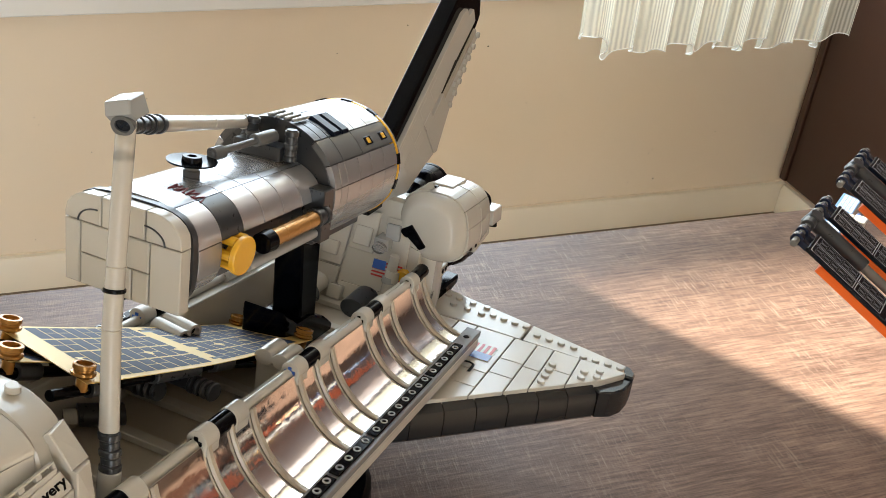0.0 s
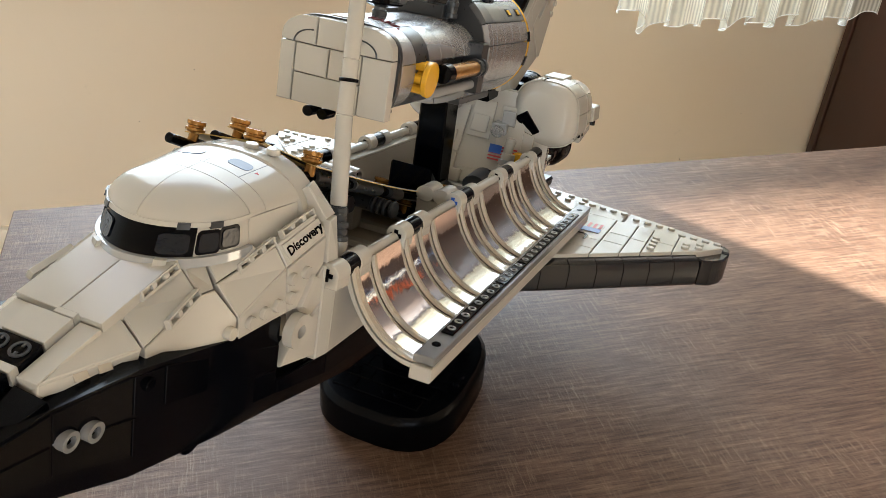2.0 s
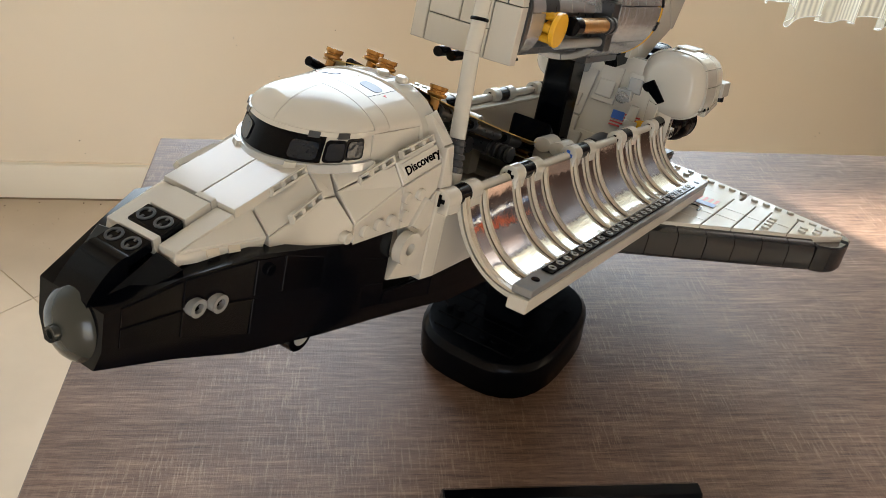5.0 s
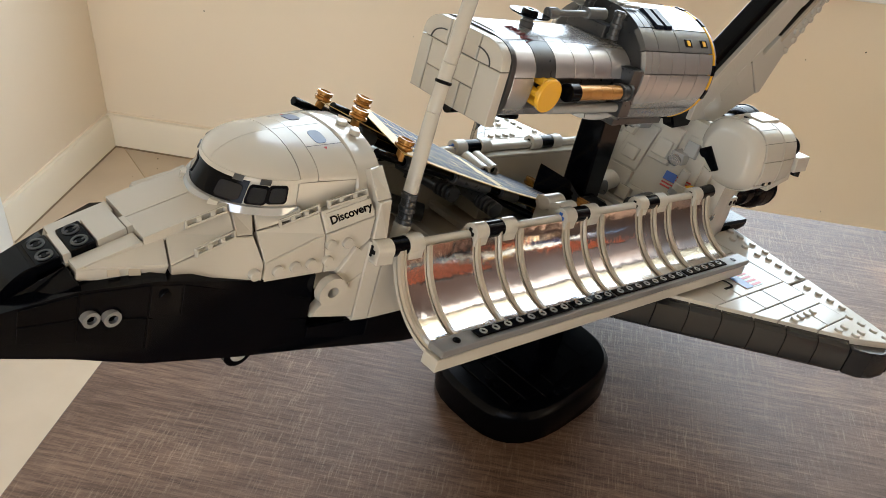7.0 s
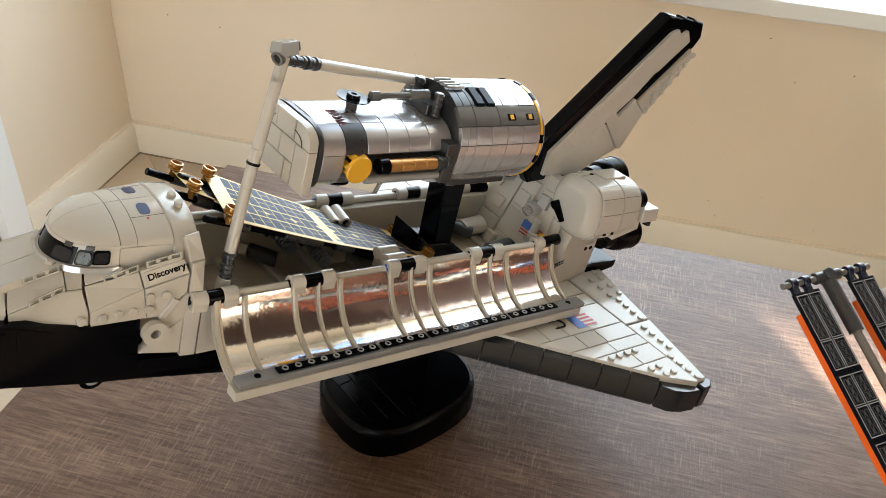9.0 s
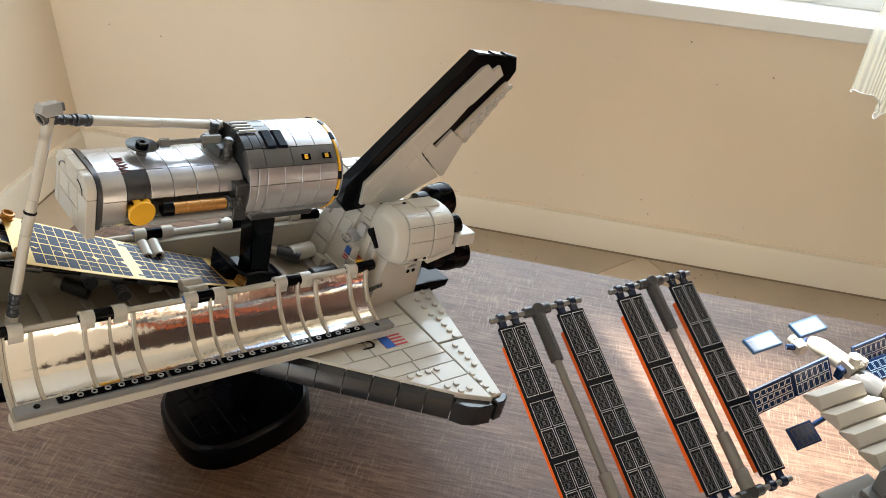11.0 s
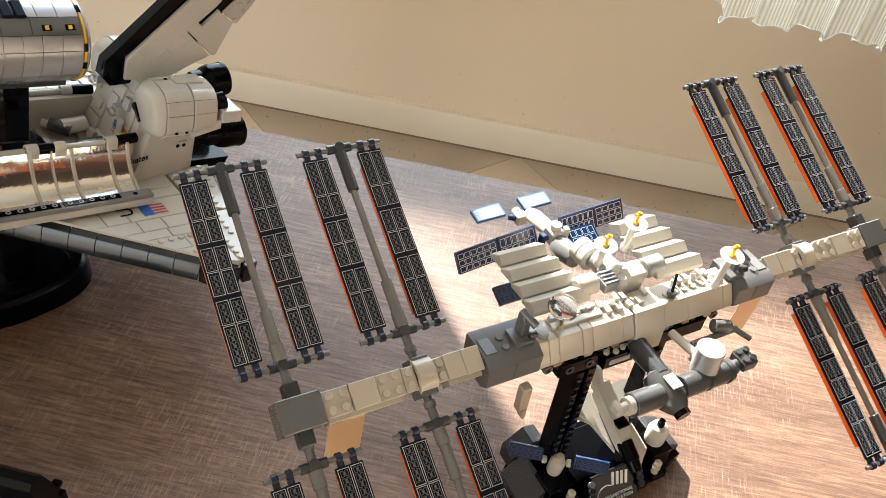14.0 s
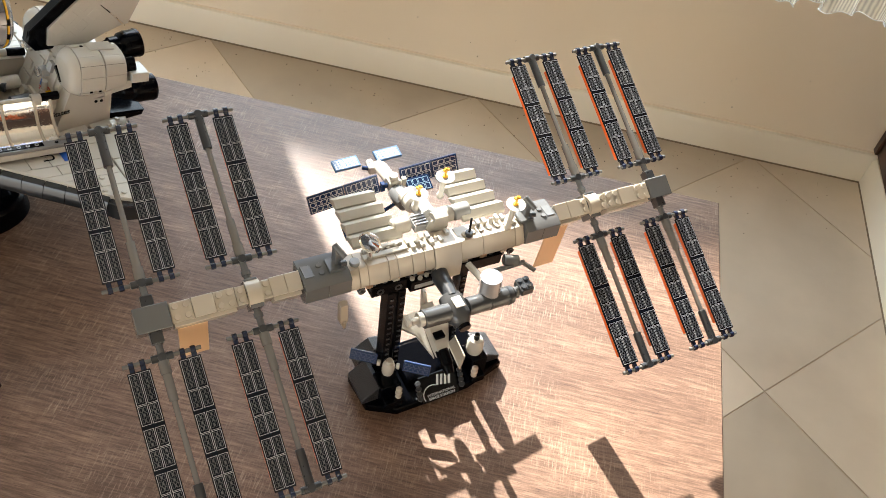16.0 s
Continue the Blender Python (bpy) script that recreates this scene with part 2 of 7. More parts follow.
def cyl(bm, p0, p1, r, n=16, b=0.0003, mi=0, r1=None):
    p0, p1 = Vector(p0), Vector(p1)
    h = (p1 - p0).length
    r1 = r if r1 is None else r1
    b = min(b, r * 0.4, r1 * 0.4, h * 0.4)
    return lathe(bm, p0, p1 - p0, [(r - b, 0), (r, b), (r1, h - b), (r1 - b, h)], n, mi)


def ring(bm, p0, p1, r_out, r_in, n=20, mi=0):
    p0, p1 = Vector(p0), Vector(p1)
    h = (p1 - p0).length
    u, v, w = basis(p1 - p0)
    loops = []
    for r, k in ((r_in, 0), (r_out, 0), (r_out, h), (r_in, h)):
        loops.append([bm.verts.new(p0 + w * k + (u * math.cos(2 * math.pi * i / n) + v * math.sin(2 * math.pi * i / n)) * r) for i in range(n)])
    for a, b in zip(loops, loops[1:] + loops[:1]):
        for i in range(n):
            bm.faces.new((a[i], a[(i + 1) % n], b[(i + 1) % n], b[i])).material_index = mi
    return bm


def loft(bm, rings, caps=True, closed=True, mi=0):
    rows = [[bm.verts.new(p) for p in r] for r in rings]
    n = len(rows[0])
    for a, b in zip(rows, rows[1:]):
        for i in range(n if closed else n - 1):
            bm.faces.new((a[i], a[(i + 1) % n], b[(i + 1) % n], b[i])).material_index = mi
    if caps and closed:
        bm.faces.new(rows[0]).material_index = mi
        bm.faces.new(rows[-1]).material_index = mi
    return bm


def slab(bm, pts, thick, b=0.0004, gap=0.0002, mi=0):
    """A flat or slightly folded plate: pts is its outer face, thick goes inwards (against the face's normal), with a chamfered rim."""
    pts = [Vector(p) for p in pts]
    nrm = Vector((0, 0, 0))
    for i in range(len(pts)):
        nrm += pts[i].cross(pts[(i + 1) % len(pts)])
    nrm.normalize()
    c = sum(pts, Vector()) / len(pts)

    def inset(k):
        out = []
        for i, p in enumerate(pts):
            a, z = (pts[i - 1] - p).normalized(), (pts[(i + 1) % len(pts)] - p).normalized()
            s = a + z
            sin = max(0.3, a.cross(z).length)
            if s.length < 1e-4:
                s = nrm.cross(z)
            else:
                s = s / sin
            if s.dot(c - p) < 0:
                s = -s
            out.append(p + s * k)
        return out

    loft(bm, [inset(gap + b), [p - nrm * b for p in inset(gap)], [p - nrm * thick for p in inset(gap)]], mi=mi)
    return bm


def mirror(pts):
    return [(-x, y, z) for x, y, z in pts][::-1]


def prism(bm, pts, axis, a, c, mi=0, b=0.0004, m=None):
    """A polygon of two coordinates, drawn out along axis from a to c, with chamfered rims."""
    n = len(pts)
    area = sum(pts[i][0] * pts[(i + 1) % n][1] - pts[(i + 1) % n][0] * pts[i][1] for i in range(n))
    if area < 0:
        pts = pts[::-1]

    def ins(k):
        out = []
        for i in range(n):
            p, q, r = Vector(pts[i - 1]), Vector(pts[i]), Vector(pts[(i + 1) % n])
            e, f = (q - p).normalized(), (r - q).normalized()
            ne, nf = Vector((-e.y, e.x)), Vector((-f.y, f.x))
            s = ne + nf
            out.append(q + s * (k / max(0.4, 1 + ne.dot(nf))))
        return out

    def at(p, h):
        v = {"x": (h, p[0], p[1]), "y": (p[0], h, p[1]), "z": (p[0], p[1], h)}[axis]
        return m @ Vector(v) if m else v

    s = 1 if c > a else -1
    loft(bm, [[at(p, a) for p in ins(b)], [at(p, a + s * b) for p in pts], [at(p, c - s * b) for p in pts], [at(p, c) for p in ins(b)]], mi=mi)
    return bm


def tube(bm, path, r, n=8, mi=0):
    path = [Vector(p) for p in path]
    rows = []
    for i, p in enumerate(path):
        d = (path[min(i + 1, len(path) - 1)] - path[max(i - 1, 0)]).normalized()
        u, v, _ = basis(d)
        if rows and u.dot(last) < 0:
            u, v = -u, -v
        last = u
        rows.append([p + (u * math.cos(2 * math.pi * k / n) + v * math.sin(2 * math.pi * k / n)) * r for k in range(n)])
    return loft(bm, rows, mi=mi)


def B():
    return bmesh.new()


def stud_mesh():
    bm = B()
    lathe(bm, (0, 0, 0), (0, 0, 1), [(0.0024, 0), (0.0024, 0.0014), (0.0021, 0.0017)], 12)
    return bm


def words(name, text, size, mat, parent, m, label="", bold=0.0):
    """Printed letters, as a thin mesh of the built-in font."""
    cu = bpy.data.curves.new(name, "FONT")
    cu.body, cu.size, cu.align_x, cu.align_y, cu.extrude = text, size, "CENTER", "CENTER", 0.0001
    cu.offset = bold
    ob = bpy.data.objects.new(name + "_curve", cu)
    scene.collection.objects.link(ob)
    me = bpy.data.meshes.new_from_object(ob.evaluated_get(bpy.context.evaluated_depsgraph_get()))
    bpy.data.objects.remove(ob)
    me.materials.clear()
    me.materials.append(mat)
    o = new(name, me)
    o.parent = parent
    o.matrix_basis = m
    return tagged(o, label)


def frame_at(o, ex, ey):
    """A pose from an origin and two directions."""
    ex = Vector(ex).normalized()
    ez = ex.cross(Vector(ey)).normalized()
    ey = ez.cross(ex)
    return Matrix(((ex.x, ey.x, ez.x, o[0]), (ex.y, ey.y, ez.y, o[1]), (ex.z, ey.z, ez.z, o[2]), (0, 0, 0, 1)))

# ---- the room ----
FLOOR, BACK, LEFT, RIGHT, FRONT, TOP = -0.73, 1.783, -0.945, 1.655, -2.6, 2.05
SILL, HEAD, WIN_L, WIN_R = -0.108, 1.86, -0.467, 1.45


def structure(name, bm, mat, label, category, m=None):
    return tagged(part(name, bm, mat, None, label, m), label, category, kind="structure")


bm = B()
box(bm, LEFT - 0.2, RIGHT + 0.2, FRONT - 0.2, BACK + 0.2, FLOOR - 0.12, FLOOR - 0.0022, 0.0)
floor = structure("floor", bm, GROUT, "cream stone tile floor laid diagonally with sandy joints", "floor")
bm = B()
box(bm, LEFT - 0.15, RIGHT + 0.15, BACK, BACK + 0.15, FLOOR - 0.05, SILL, 0.001)
box(bm, LEFT - 0.15, WIN_L, BACK, BACK + 0.15, SILL, HEAD, 0.001)
box(bm, WIN_R, RIGHT + 0.15, BACK, BACK + 0.15, SILL, HEAD, 0.001)
box(bm, LEFT - 0.15, RIGHT + 0.15, BACK, BACK + 0.15, HEAD, TOP + 0.1, 0.001)
structure("wall_north", bm, WALL, "cream painted plaster wall with a window opening", "wall")
bm = B()
DOOR_A, DOOR_B, DOOR_TOP = 0.44, 1.2415, 1.32
box(bm, LEFT - 0.15, LEFT, DOOR_B, BACK, FLOOR - 0.05, TOP + 0.1, 0.001)
box(bm, LEFT - 0.15, LEFT, FRONT, DOOR_A, FLOOR - 0.05, TOP + 0.1, 0.001)
box(bm, LEFT - 0.15, LEFT, DOOR_A, DOOR_B, DOOR_TOP, TOP + 0.1, 0.001)
structure("wall_west", bm, WALL, "cream painted plaster wall with a doorway", "wall")
bm = B()
box(bm, RIGHT, RIGHT + 0.15, FRONT, BACK, FLOOR - 0.05, TOP + 0.1, 0.001)
structure("wall_east", bm, WALL, "cream painted plaster wall behind the wardrobe", "wall")
# unseen wall; its opening is added to match the fill lamp
bm = B()
box(bm, LEFT - 0.15, -0.90, FRONT - 0.15, FRONT, FLOOR - 0.05, TOP + 0.1, 0.001)
box(bm, 0.42, RIGHT + 0.15, FRONT - 0.15, FRONT, FLOOR - 0.05, TOP + 0.1, 0.001)
box(bm, -0.90, 0.42, FRONT - 0.15, FRONT, 1.45, TOP + 0.1, 0.001)
structure("wall_south", bm, WALL, "cream painted plaster wall with an opening added for the fill lamp", "wall")
bm = B()
box(bm, LEFT - 0.15, RIGHT + 0.15, FRONT - 0.15, BACK + 0.15, TOP, TOP + 0.1, 0.001)
structure("ceiling", bm, CEIL, "plain off-white painted ceiling", "ceiling")


def skirting(name, pts, axis, a, c):
    bm = B()
    prism(bm, pts, axis, a, c, b=0.001)
    ob = structure(name, bm, SKIRT, "cream painted skirting board with worn top edge", "skirting")
    bm = B()
    p, q = pts[0][0], pts[1][0]
    d = 0.0022 if q > p else -0.0022
    prism(bm, [(q, FLOOR + 0.0002), (q + d, FLOOR + 0.0002), (q + d * 0.4, FLOOR + 0.0035), (q, FLOOR + 0.0042)], axis, a + 0.002, c - 0.002, b=0.0001)
    part("floor_joint", bm, JOINT, ob, "dirty brown joint")
    bm = B()
    prism(bm, [(p, FLOOR + 0.0900), (p - (p - q) * 0.25, FLOOR + 0.0900), (p - (p - q) * 0.25, FLOOR + 0.0915), (p, FLOOR + 0.0920)], axis, a + 0.002, c - 0.002, b=0.0001)
    part("top_bead", bm, WALL, ob, "worn paint bead")


def skirt_profile(p, s):
    return [(p, FLOOR), (p - s * 0.018, FLOOR), (p - s * 0.018, FLOOR + 0.076), (p - s * 0.012, FLOOR + 0.088), (p, FLOOR + 0.09)]


skirting("baseboard_north", skirt_profile(BACK, 1), "x", LEFT, RIGHT)
skirting("baseboard_west", skirt_profile(LEFT, -1), "y", DOOR_B + 0.079, BACK - 0.018)
skirting("baseboard_west_2", skirt_profile(LEFT, -1), "y", FRONT, DOOR_A - 0.079)
skirting("baseboard_east", skirt_profile(RIGHT, 1), "y", FRONT, BACK - 0.018)

# white door in the west wall, closed
dr = tagged(new("door_1"), "white painted closed door in a flat white frame", "door", kind="structure")
for y0, y1, z1 in ((DOOR_B, DOOR_B + 0.078, DOOR_TOP + 0.078), (DOOR_A - 0.078, DOOR_A, DOOR_TOP + 0.078)):
    bm = B()
    box(bm, LEFT - 0.012, LEFT + 0.020, y0, y1, FLOOR, z1, 0.003)
    part("door_frame", bm, SASH, dr)
bm = B()
box(bm, LEFT - 0.012, LEFT + 0.0195, DOOR_A, DOOR_B, DOOR_TOP, DOOR_TOP + 0.078, 0.003)
part("door_frame", bm, SASH, dr)
bm = B()
box(bm, LEFT - 0.045, LEFT - 0.005, DOOR_A + 0.003, DOOR_B - 0.003, FLOOR + 0.004, DOOR_TOP - 0.003, 0.002)
part("door_leaf", bm, SASH, dr)

# window: sill, frame, mullion and panes
win = tagged(new("window_1"), "white painted window with a deep sill", "window", kind="structure")
bm = B()
box(bm, WIN_L - 0.05, WIN_R + 0.05, BACK - 0.035, BACK + 0.14, SILL - 0.004, SILL + 0.032, 0.003)
part("window_sill", bm, SASH, win)
bm = B()
for x0, x1, z0, z1 in ((WIN_L, WIN_L + 0.0515, SILL + 0.032, HEAD), (WIN_R - 0.05, WIN_R, SILL + 0.032, HEAD), (WIN_L + 0.052, WIN_R - 0.05, HEAD - 0.05, HEAD), (WIN_L + 0.052, WIN_R - 0.05, SILL + 0.032, SILL + 0.09)):
    box(bm, x0, x1, BACK + 0.06, BACK + 0.11, z0, z1, 0.002)
part("window_frame", bm, SASH, win)

# wardrobe front on the east wall
ward = thing("wardrobe", pose(RIGHT, 0.9, FLOOR), "dark brown laminate built-in wardrobe above a cream plinth", "wardrobe")
bm = B()
box(bm, -0.026, 0.0, -0.85, 0.845, 0.11, 2.2, 0.003)
part("door", bm, DARKWOOD, ward)
bm = B()
box(bm, -0.032, 0.0, 0.845, 0.868, 0.11, 2.2, 0.002)
part("end_panel", bm, DARKWOOD, ward)

# sheer curtain, gathered, in front of the window's right part


def curtain_point(u, v):
    """u along the curtain, v from the rod down to the hem."""
    ph = u * 2 * math.pi * 10.0 + 0.9 * math.sin(u * 11)
    fold = math.sin(ph) * 0.024 + math.sin(ph * 2.6 + 1) * 0.006
    x = 0.848 + 0.57 * u + 0.010 * math.cos(ph) * v
    hem = -0.130 - 0.016 * math.sin(ph) + 0.008 * math.sin(u * 40) + 0.038 * max(0, 0.12 - u) / 0.12
    return (x, 1.490 + fold * (0.5 + 0.5 * v), 1.90 * (1 - v) + hem * v)


bm = B()
nx, nz = 300, 14
grid = [[bm.verts.new(curtain_point(i / nx, j / nz)) for j in range(nz + 1)] for i in range(nx + 1)]
for i in range(nx):
    for j in range(nz):
        bm.faces.new((grid[i][j], grid[i + 1][j], grid[i + 1][j + 1], grid[i][j + 1]))
cur = thing("curtain", pose(0, 0, 0), "sheer cream curtain with a scalloped hem hanging before the window", "curtain")
part("cloth", bm, LACE, cur, smooth=60)
bm = B()
tube(bm, [curtain_point(i / nx, 1.0) for i in range(nx + 1)], 0.0011, 6)
part("hem", bm, SASH, cur, "thick white hem cord")
bm = B()
cyl(bm, (0.0, 1.49, 1.91), (1.65, 1.49, 1.91), 0.011, 12)
rod = part("curtain_rod", bm, SASH, None)
tagged(rod, "white curtain rod above the window", "curtain rod")
# unseen wall added outside, to keep the low sun off the room
bm = B()
box(bm, -12.0, 4.0, 6.0, 6.4, FLOOR - 2, 4.14, 0.01)
structure("outside_wall", bm, OUTSIDE, "unseen plastered wall added outside to block the low sun", "backdrop")

# ---- table ----
tab = thing("table", pose(0.458, 0.41, FLOOR), "dark walnut laminate table with a plain rectangular top", "table")
bm = B()
box(bm, -0.538, 0.538, -0.31, 0.31, 0.702, 0.73, 0.0012)
part("tabletop", bm, WOOD, tab)
for sx in (-1, 1):
    bm = B()
    box(bm, sx * 0.50 - 0.012, sx * 0.50 + 0.012, -0.28, 0.28, 0.0, 0.702, 0.001)
    part("side_panel", bm, WOOD, tab)
bm = B()
box(bm, -0.488, 0.488, 0.20, 0.215, 0.40, 0.702, 0.001)
part("back_panel", bm, WOOD, tab)


# ---- floor tiles, laid diagonally ----


def clip_poly(poly, x0, x1, y0, y1):
    for f in (lambda p: p[0] - x0, lambda p: x1 - p[0], lambda p: p[1] - y0, lambda p: y1 - p[1]):
        res = []
        for i in range(len(poly)):
            p, q = poly[i - 1], poly[i]
            fp, fq = f(p), f(q)
            if (fp > 0) != (fq > 0):
                k = fp / (fp - fq)
                res.append((p[0] + (q[0] - p[0]) * k, p[1] + (q[1] - p[1]) * k))
            if fq > 0:
                res.append(q)
        poly = res
        if len(poly) < 3:
            return []
    return poly


DIAG = 0.755
for i in range(-14, 6):
    for j in range(-14, 6):
        if (i + j) % 2 == 0:
            continue
        cx, cy, r = 1.353 + i * DIAG / 2, 1.018 + j * DIAG / 2, DIAG / 2 - 0.0016
        poly = clip_poly([(cx - r, cy), (cx, cy - r), (cx + r, cy), (cx, cy + r)], LEFT, RIGHT, FRONT, BACK)
        if len(poly) > 2 and max(p[0] for p in poly) - min(p[0] for p in poly) > 0.01 and max(p[1] for p in poly) - min(p[1] for p in poly) > 0.01:
            bm = B()
            prism(bm, poly, "z", FLOOR - 0.0021, FLOOR, b=0.0007)
            part("floor_tile", bm, TILE, floor)
# grit on the floor by the wall, and flyspecks on the wall
rnd = random.Random(4)
bm = B()
for k in range(190):
    x = LEFT + 0.1 + (RIGHT - LEFT - 0.2) * rnd.random()
    y = BACK - 0.03 - abs(rnd.gauss(0, 0.11))
    r = 0.0005 + 0.0015 * rnd.random() ** 2
    lathe(bm, (x, y, FLOOR), (0.1, 0.1, 1), [(r, 0), (r * 0.8, r * 0.7), (0, r)], 6)
tagged(part("floor_grit", bm, SPECK, None), "scattered brown grit on the floor tiles", "grit", kind="stuff")
bm = B()
for k in range(46):
    x = LEFT + 0.1 + (RIGHT - LEFT - 0.2) * rnd.random()
    z = FLOOR + 0.1 + 0.9 * rnd.random() ** 1.3
    if z > SILL - 0.02:
        continue
    r = 0.0008 + 0.0016 * rnd.random()
    lathe(bm, (x, BACK + 0.0004, z), (0, -1, 0), [(r, 0), (r * 0.6, 0.0008), (0, 0.001)], 6)
tagged(part("wall_specks", bm, SPECK, None), "tiny dark specks on the painted wall", "speck", kind="stuff")
# ---- space shuttle model ----
SHUTTLE = pose(-0.0100, 0.1858, 0.1799, -14.43, 0, -38.73)
sh = thing("space_shuttle_model", SHUTTLE, "white and black brick-built space shuttle model on a black stand", "model")


def both(name, mat, parent, make, label=""):
    """Builds a piece on each side: make(bm, s) with s = 1 and -1."""
    out = []
    for s in (1, -1):
        bm = B()
        make(bm, s)
        out.append(part(name, bm, mat, parent, label))
    return out


def sx(pts, s):
    out = [(p[0] * float(np.interp(p[1], (0.02, 0.045, 0.075, 0.11, 0.14, 0.17), (0.64, 0.68, 0.74, 0.78, 0.79, 0.80))), p[1], p[2]) for p in pts]
    return out if s > 0 else mirror(out)


# lower hull: black, in courses
HULL = [  # y, half width, bottom, top, half width at the bottom
    (0.0205, 0.0152, 0.0375, 0.0588, 0.012),
    (0.0440, 0.0215, 0.0345, 0.0648, 0.020),
    (0.0690, 0.0300, 0.0290, 0.0680, 0.027),
    (0.1100, 0.0335, 0.0215, 0.0607, 0.030),
    (0.1380, 0.0340, 0.0172, 0.0580, 0.031),
    (0.1385, 0.0340, 0.0172, 0.032, 0.031),
    (0.2000, 0.0345, 0.0070, 0.030, 0.031),
    (0.3000, 0.0345, 0.001, 0.030, 0.031),
    (0.4900, 0.0345, 0.000, 0.030, 0.031),
]
bm = B()
loft(bm, [[(-w, y, t), (-w, y, b + 0.008), (-wb, y, b), (wb, y, b), (w, y, b + 0.008), (w, y, t)] for y, w, b, t, wb in HULL])
part("lower_hull", bm, BLACK, sh, "black brick-built lower hull")

# proud bricks on the hull's sides, in courses


def hull_at(y, f):
    """The hull's side at a length and a share of its height."""
    ys = [h[0] for h in HULL]
    w, b_, t_ = (float(np.interp(y, ys, [h[k] for h in HULL])) for k in (1, 2, 3))
    return (w + 0.0006, y, b_ + 0.008 + (t_ - b_ - 0.008) * f)


for f0, f1, ys in ((0.03, 0.50, (0.0250, 0.0440, 0.0668, 0.1382)), (0.51, 0.97, (0.0250, 0.0440, 0.0668, 0.0790, 0.1382)), (0.05, 0.95, (0.1392, 0.1700, 0.2340, 0.2980, 0.3260))):
    for y0, y1 in zip(ys, ys[1:]):
        q = [hull_at(y0, f1), hull_at(y0, f0), hull_at(y1, f0), hull_at(y1, f1)]
        both("hull_brick", BLACK, sh, lambda bm, s: slab(bm, q if s > 0 else mirror(q), 0.003, b=0.0002, gap=0.0003))
both("hull_pin", BLACK, sh, lambda bm, s: cyl(bm, (s * 0.0290, 0.0720, 0.0620), (s * 0.0318, 0.0720, 0.0618), 0.0022, 14))

# nose: grey cone with a ring and a centre pin
bm = B()
lathe(bm, (0.0004, 0.0240, 0.0484), (0, -1, -0.05), [(0.0132, 0), (0.0134, 0.0010), (0.0130, 0.0024), (0.0117, 0.0044), (0.0095, 0.0063), (0.0066, 0.0077), (0.0034, 0.0083), (0.0028, 0.0084), (0.0026, 0.0104), (0.0017, 0.0104), (0.0017, 0.0086)], 32)
part("nose_cone", bm, SMOKE, sh, "glossy dark grey nose cone")
bm = B()
ring(bm, (0, 0.0144, 0.0475), (0, 0.0136, 0.0475), 0.0027, 0.0016, 16)
part("nose_pin", bm, BLACK, sh)
NX = 0.0
# curved black nose brow
bm = B()
rows = []
for k in range(9):
    a = k / 8
    y = 0.0200 + 0.0142 * a
    z = 0.0595 + 0.0108 * math.sin(a * math.pi / 2) ** 0.9
    rows.append([(NX - 0.0080, y, z), (NX + 0.0080, y, z), (NX + 0.0085, y, 0.045), (NX - 0.0085, y, 0.045)])
loft(bm, rows)
part("nose_brow", bm, BLACK, sh, "glossy curved black nose brick")
both("nose_cheek", BLACK, sh, lambda bm, s: slab(bm, sx([(0.0130, 0.0215, 0.0585), (0.0130, 0.0440, 0.0690), (0.0295, 0.0450, 0.0668), (0.0195, 0.0225, 0.0555)][::-1], s), 0.01))

# printed four-pin tiles on the nose
for y, z, tilt in ((0.0383, 0.0712, 15), (0.0505, 0.0744, 15)):
    m = pose(NX, y, z, tilt, 0, 0)
    bm = B()
    box(bm, -0.0080, 0.0080, -0.0044, 0.0044, -0.004, 0.0002, m=m)
    tile = part("pin_tile", bm, BLACK, sh, "black tile with two recessed pin holes")
    for k in (-1, 1):
        bm = B()
        ring(bm, m @ Vector((k * 0.0040, 0, 0.0001)), m @ Vector((k * 0.0040, 0, 0.0007)), 0.0031, 0.0022, 20)
        for e in (-1, 1):
            box(bm, k * 0.0040 - 0.0005, k * 0.0040 + 0.0005, min(e * 0.0010, e * 0.0024), max(e * 0.0010, e * 0.0024), 0.0001, 0.0007, 0.0001, m=m)
        part("pin_ring", bm, DGREY, tile)
        bm = B()
        cyl(bm, m @ Vector((k * 0.0040, 0, 0.0001)), m @ Vector((k * 0.0040, 0, 0.0004)), 0.0012, 12)
        part("pin_hole", bm, BLACK, tile)

# white upper forward hull, plate by plate
WP = WHITE
bm = B()
loft(bm, [[(NX - w, y, b), (NX - w * 0.9, y, t), (NX + w * 0.9, y, t), (NX + w, y, b)] for y, w, b, t in ((0.0465, 0.0145, 0.0640, 0.0660), (0.0700, 0.0160, 0.0600, 0.0720), (0.0980, 0.0165, 0.058, 0.0790))])
part("forward_core", bm, CREAM, sh)
bm = B()
loft(bm, [[(-w, y, b), (-w2, y, t), (w2, y, t), (w, y, b)] for y, w, b, w2, t in ((0.074, 0.0225, 0.0600, 0.0110, 0.0725), (0.103, 0.0275, 0.0580, 0.0140, 0.0765), (0.125, 0.0290, 0.0560, 0.0210, 0.0770), (0.170, 0.0300, 0.0340, 0.0240, 0.0900))])
part("forward_core", bm, CREAM, sh)


def deck(x0, x1, y0, z0, y1, z1, t=0.0055, w=0.0):
    bm = B()
    slab(bm, [(NX + x0, y0, z0), (NX + x1, y0, z0), (NX + x1 + w, y1, z1), (NX + x0 - (w if x0 < -0.01 else 0), y1, z1)], t, b=0.0002, gap=0.0001)
    part("deck_plate", bm, WP, sh)


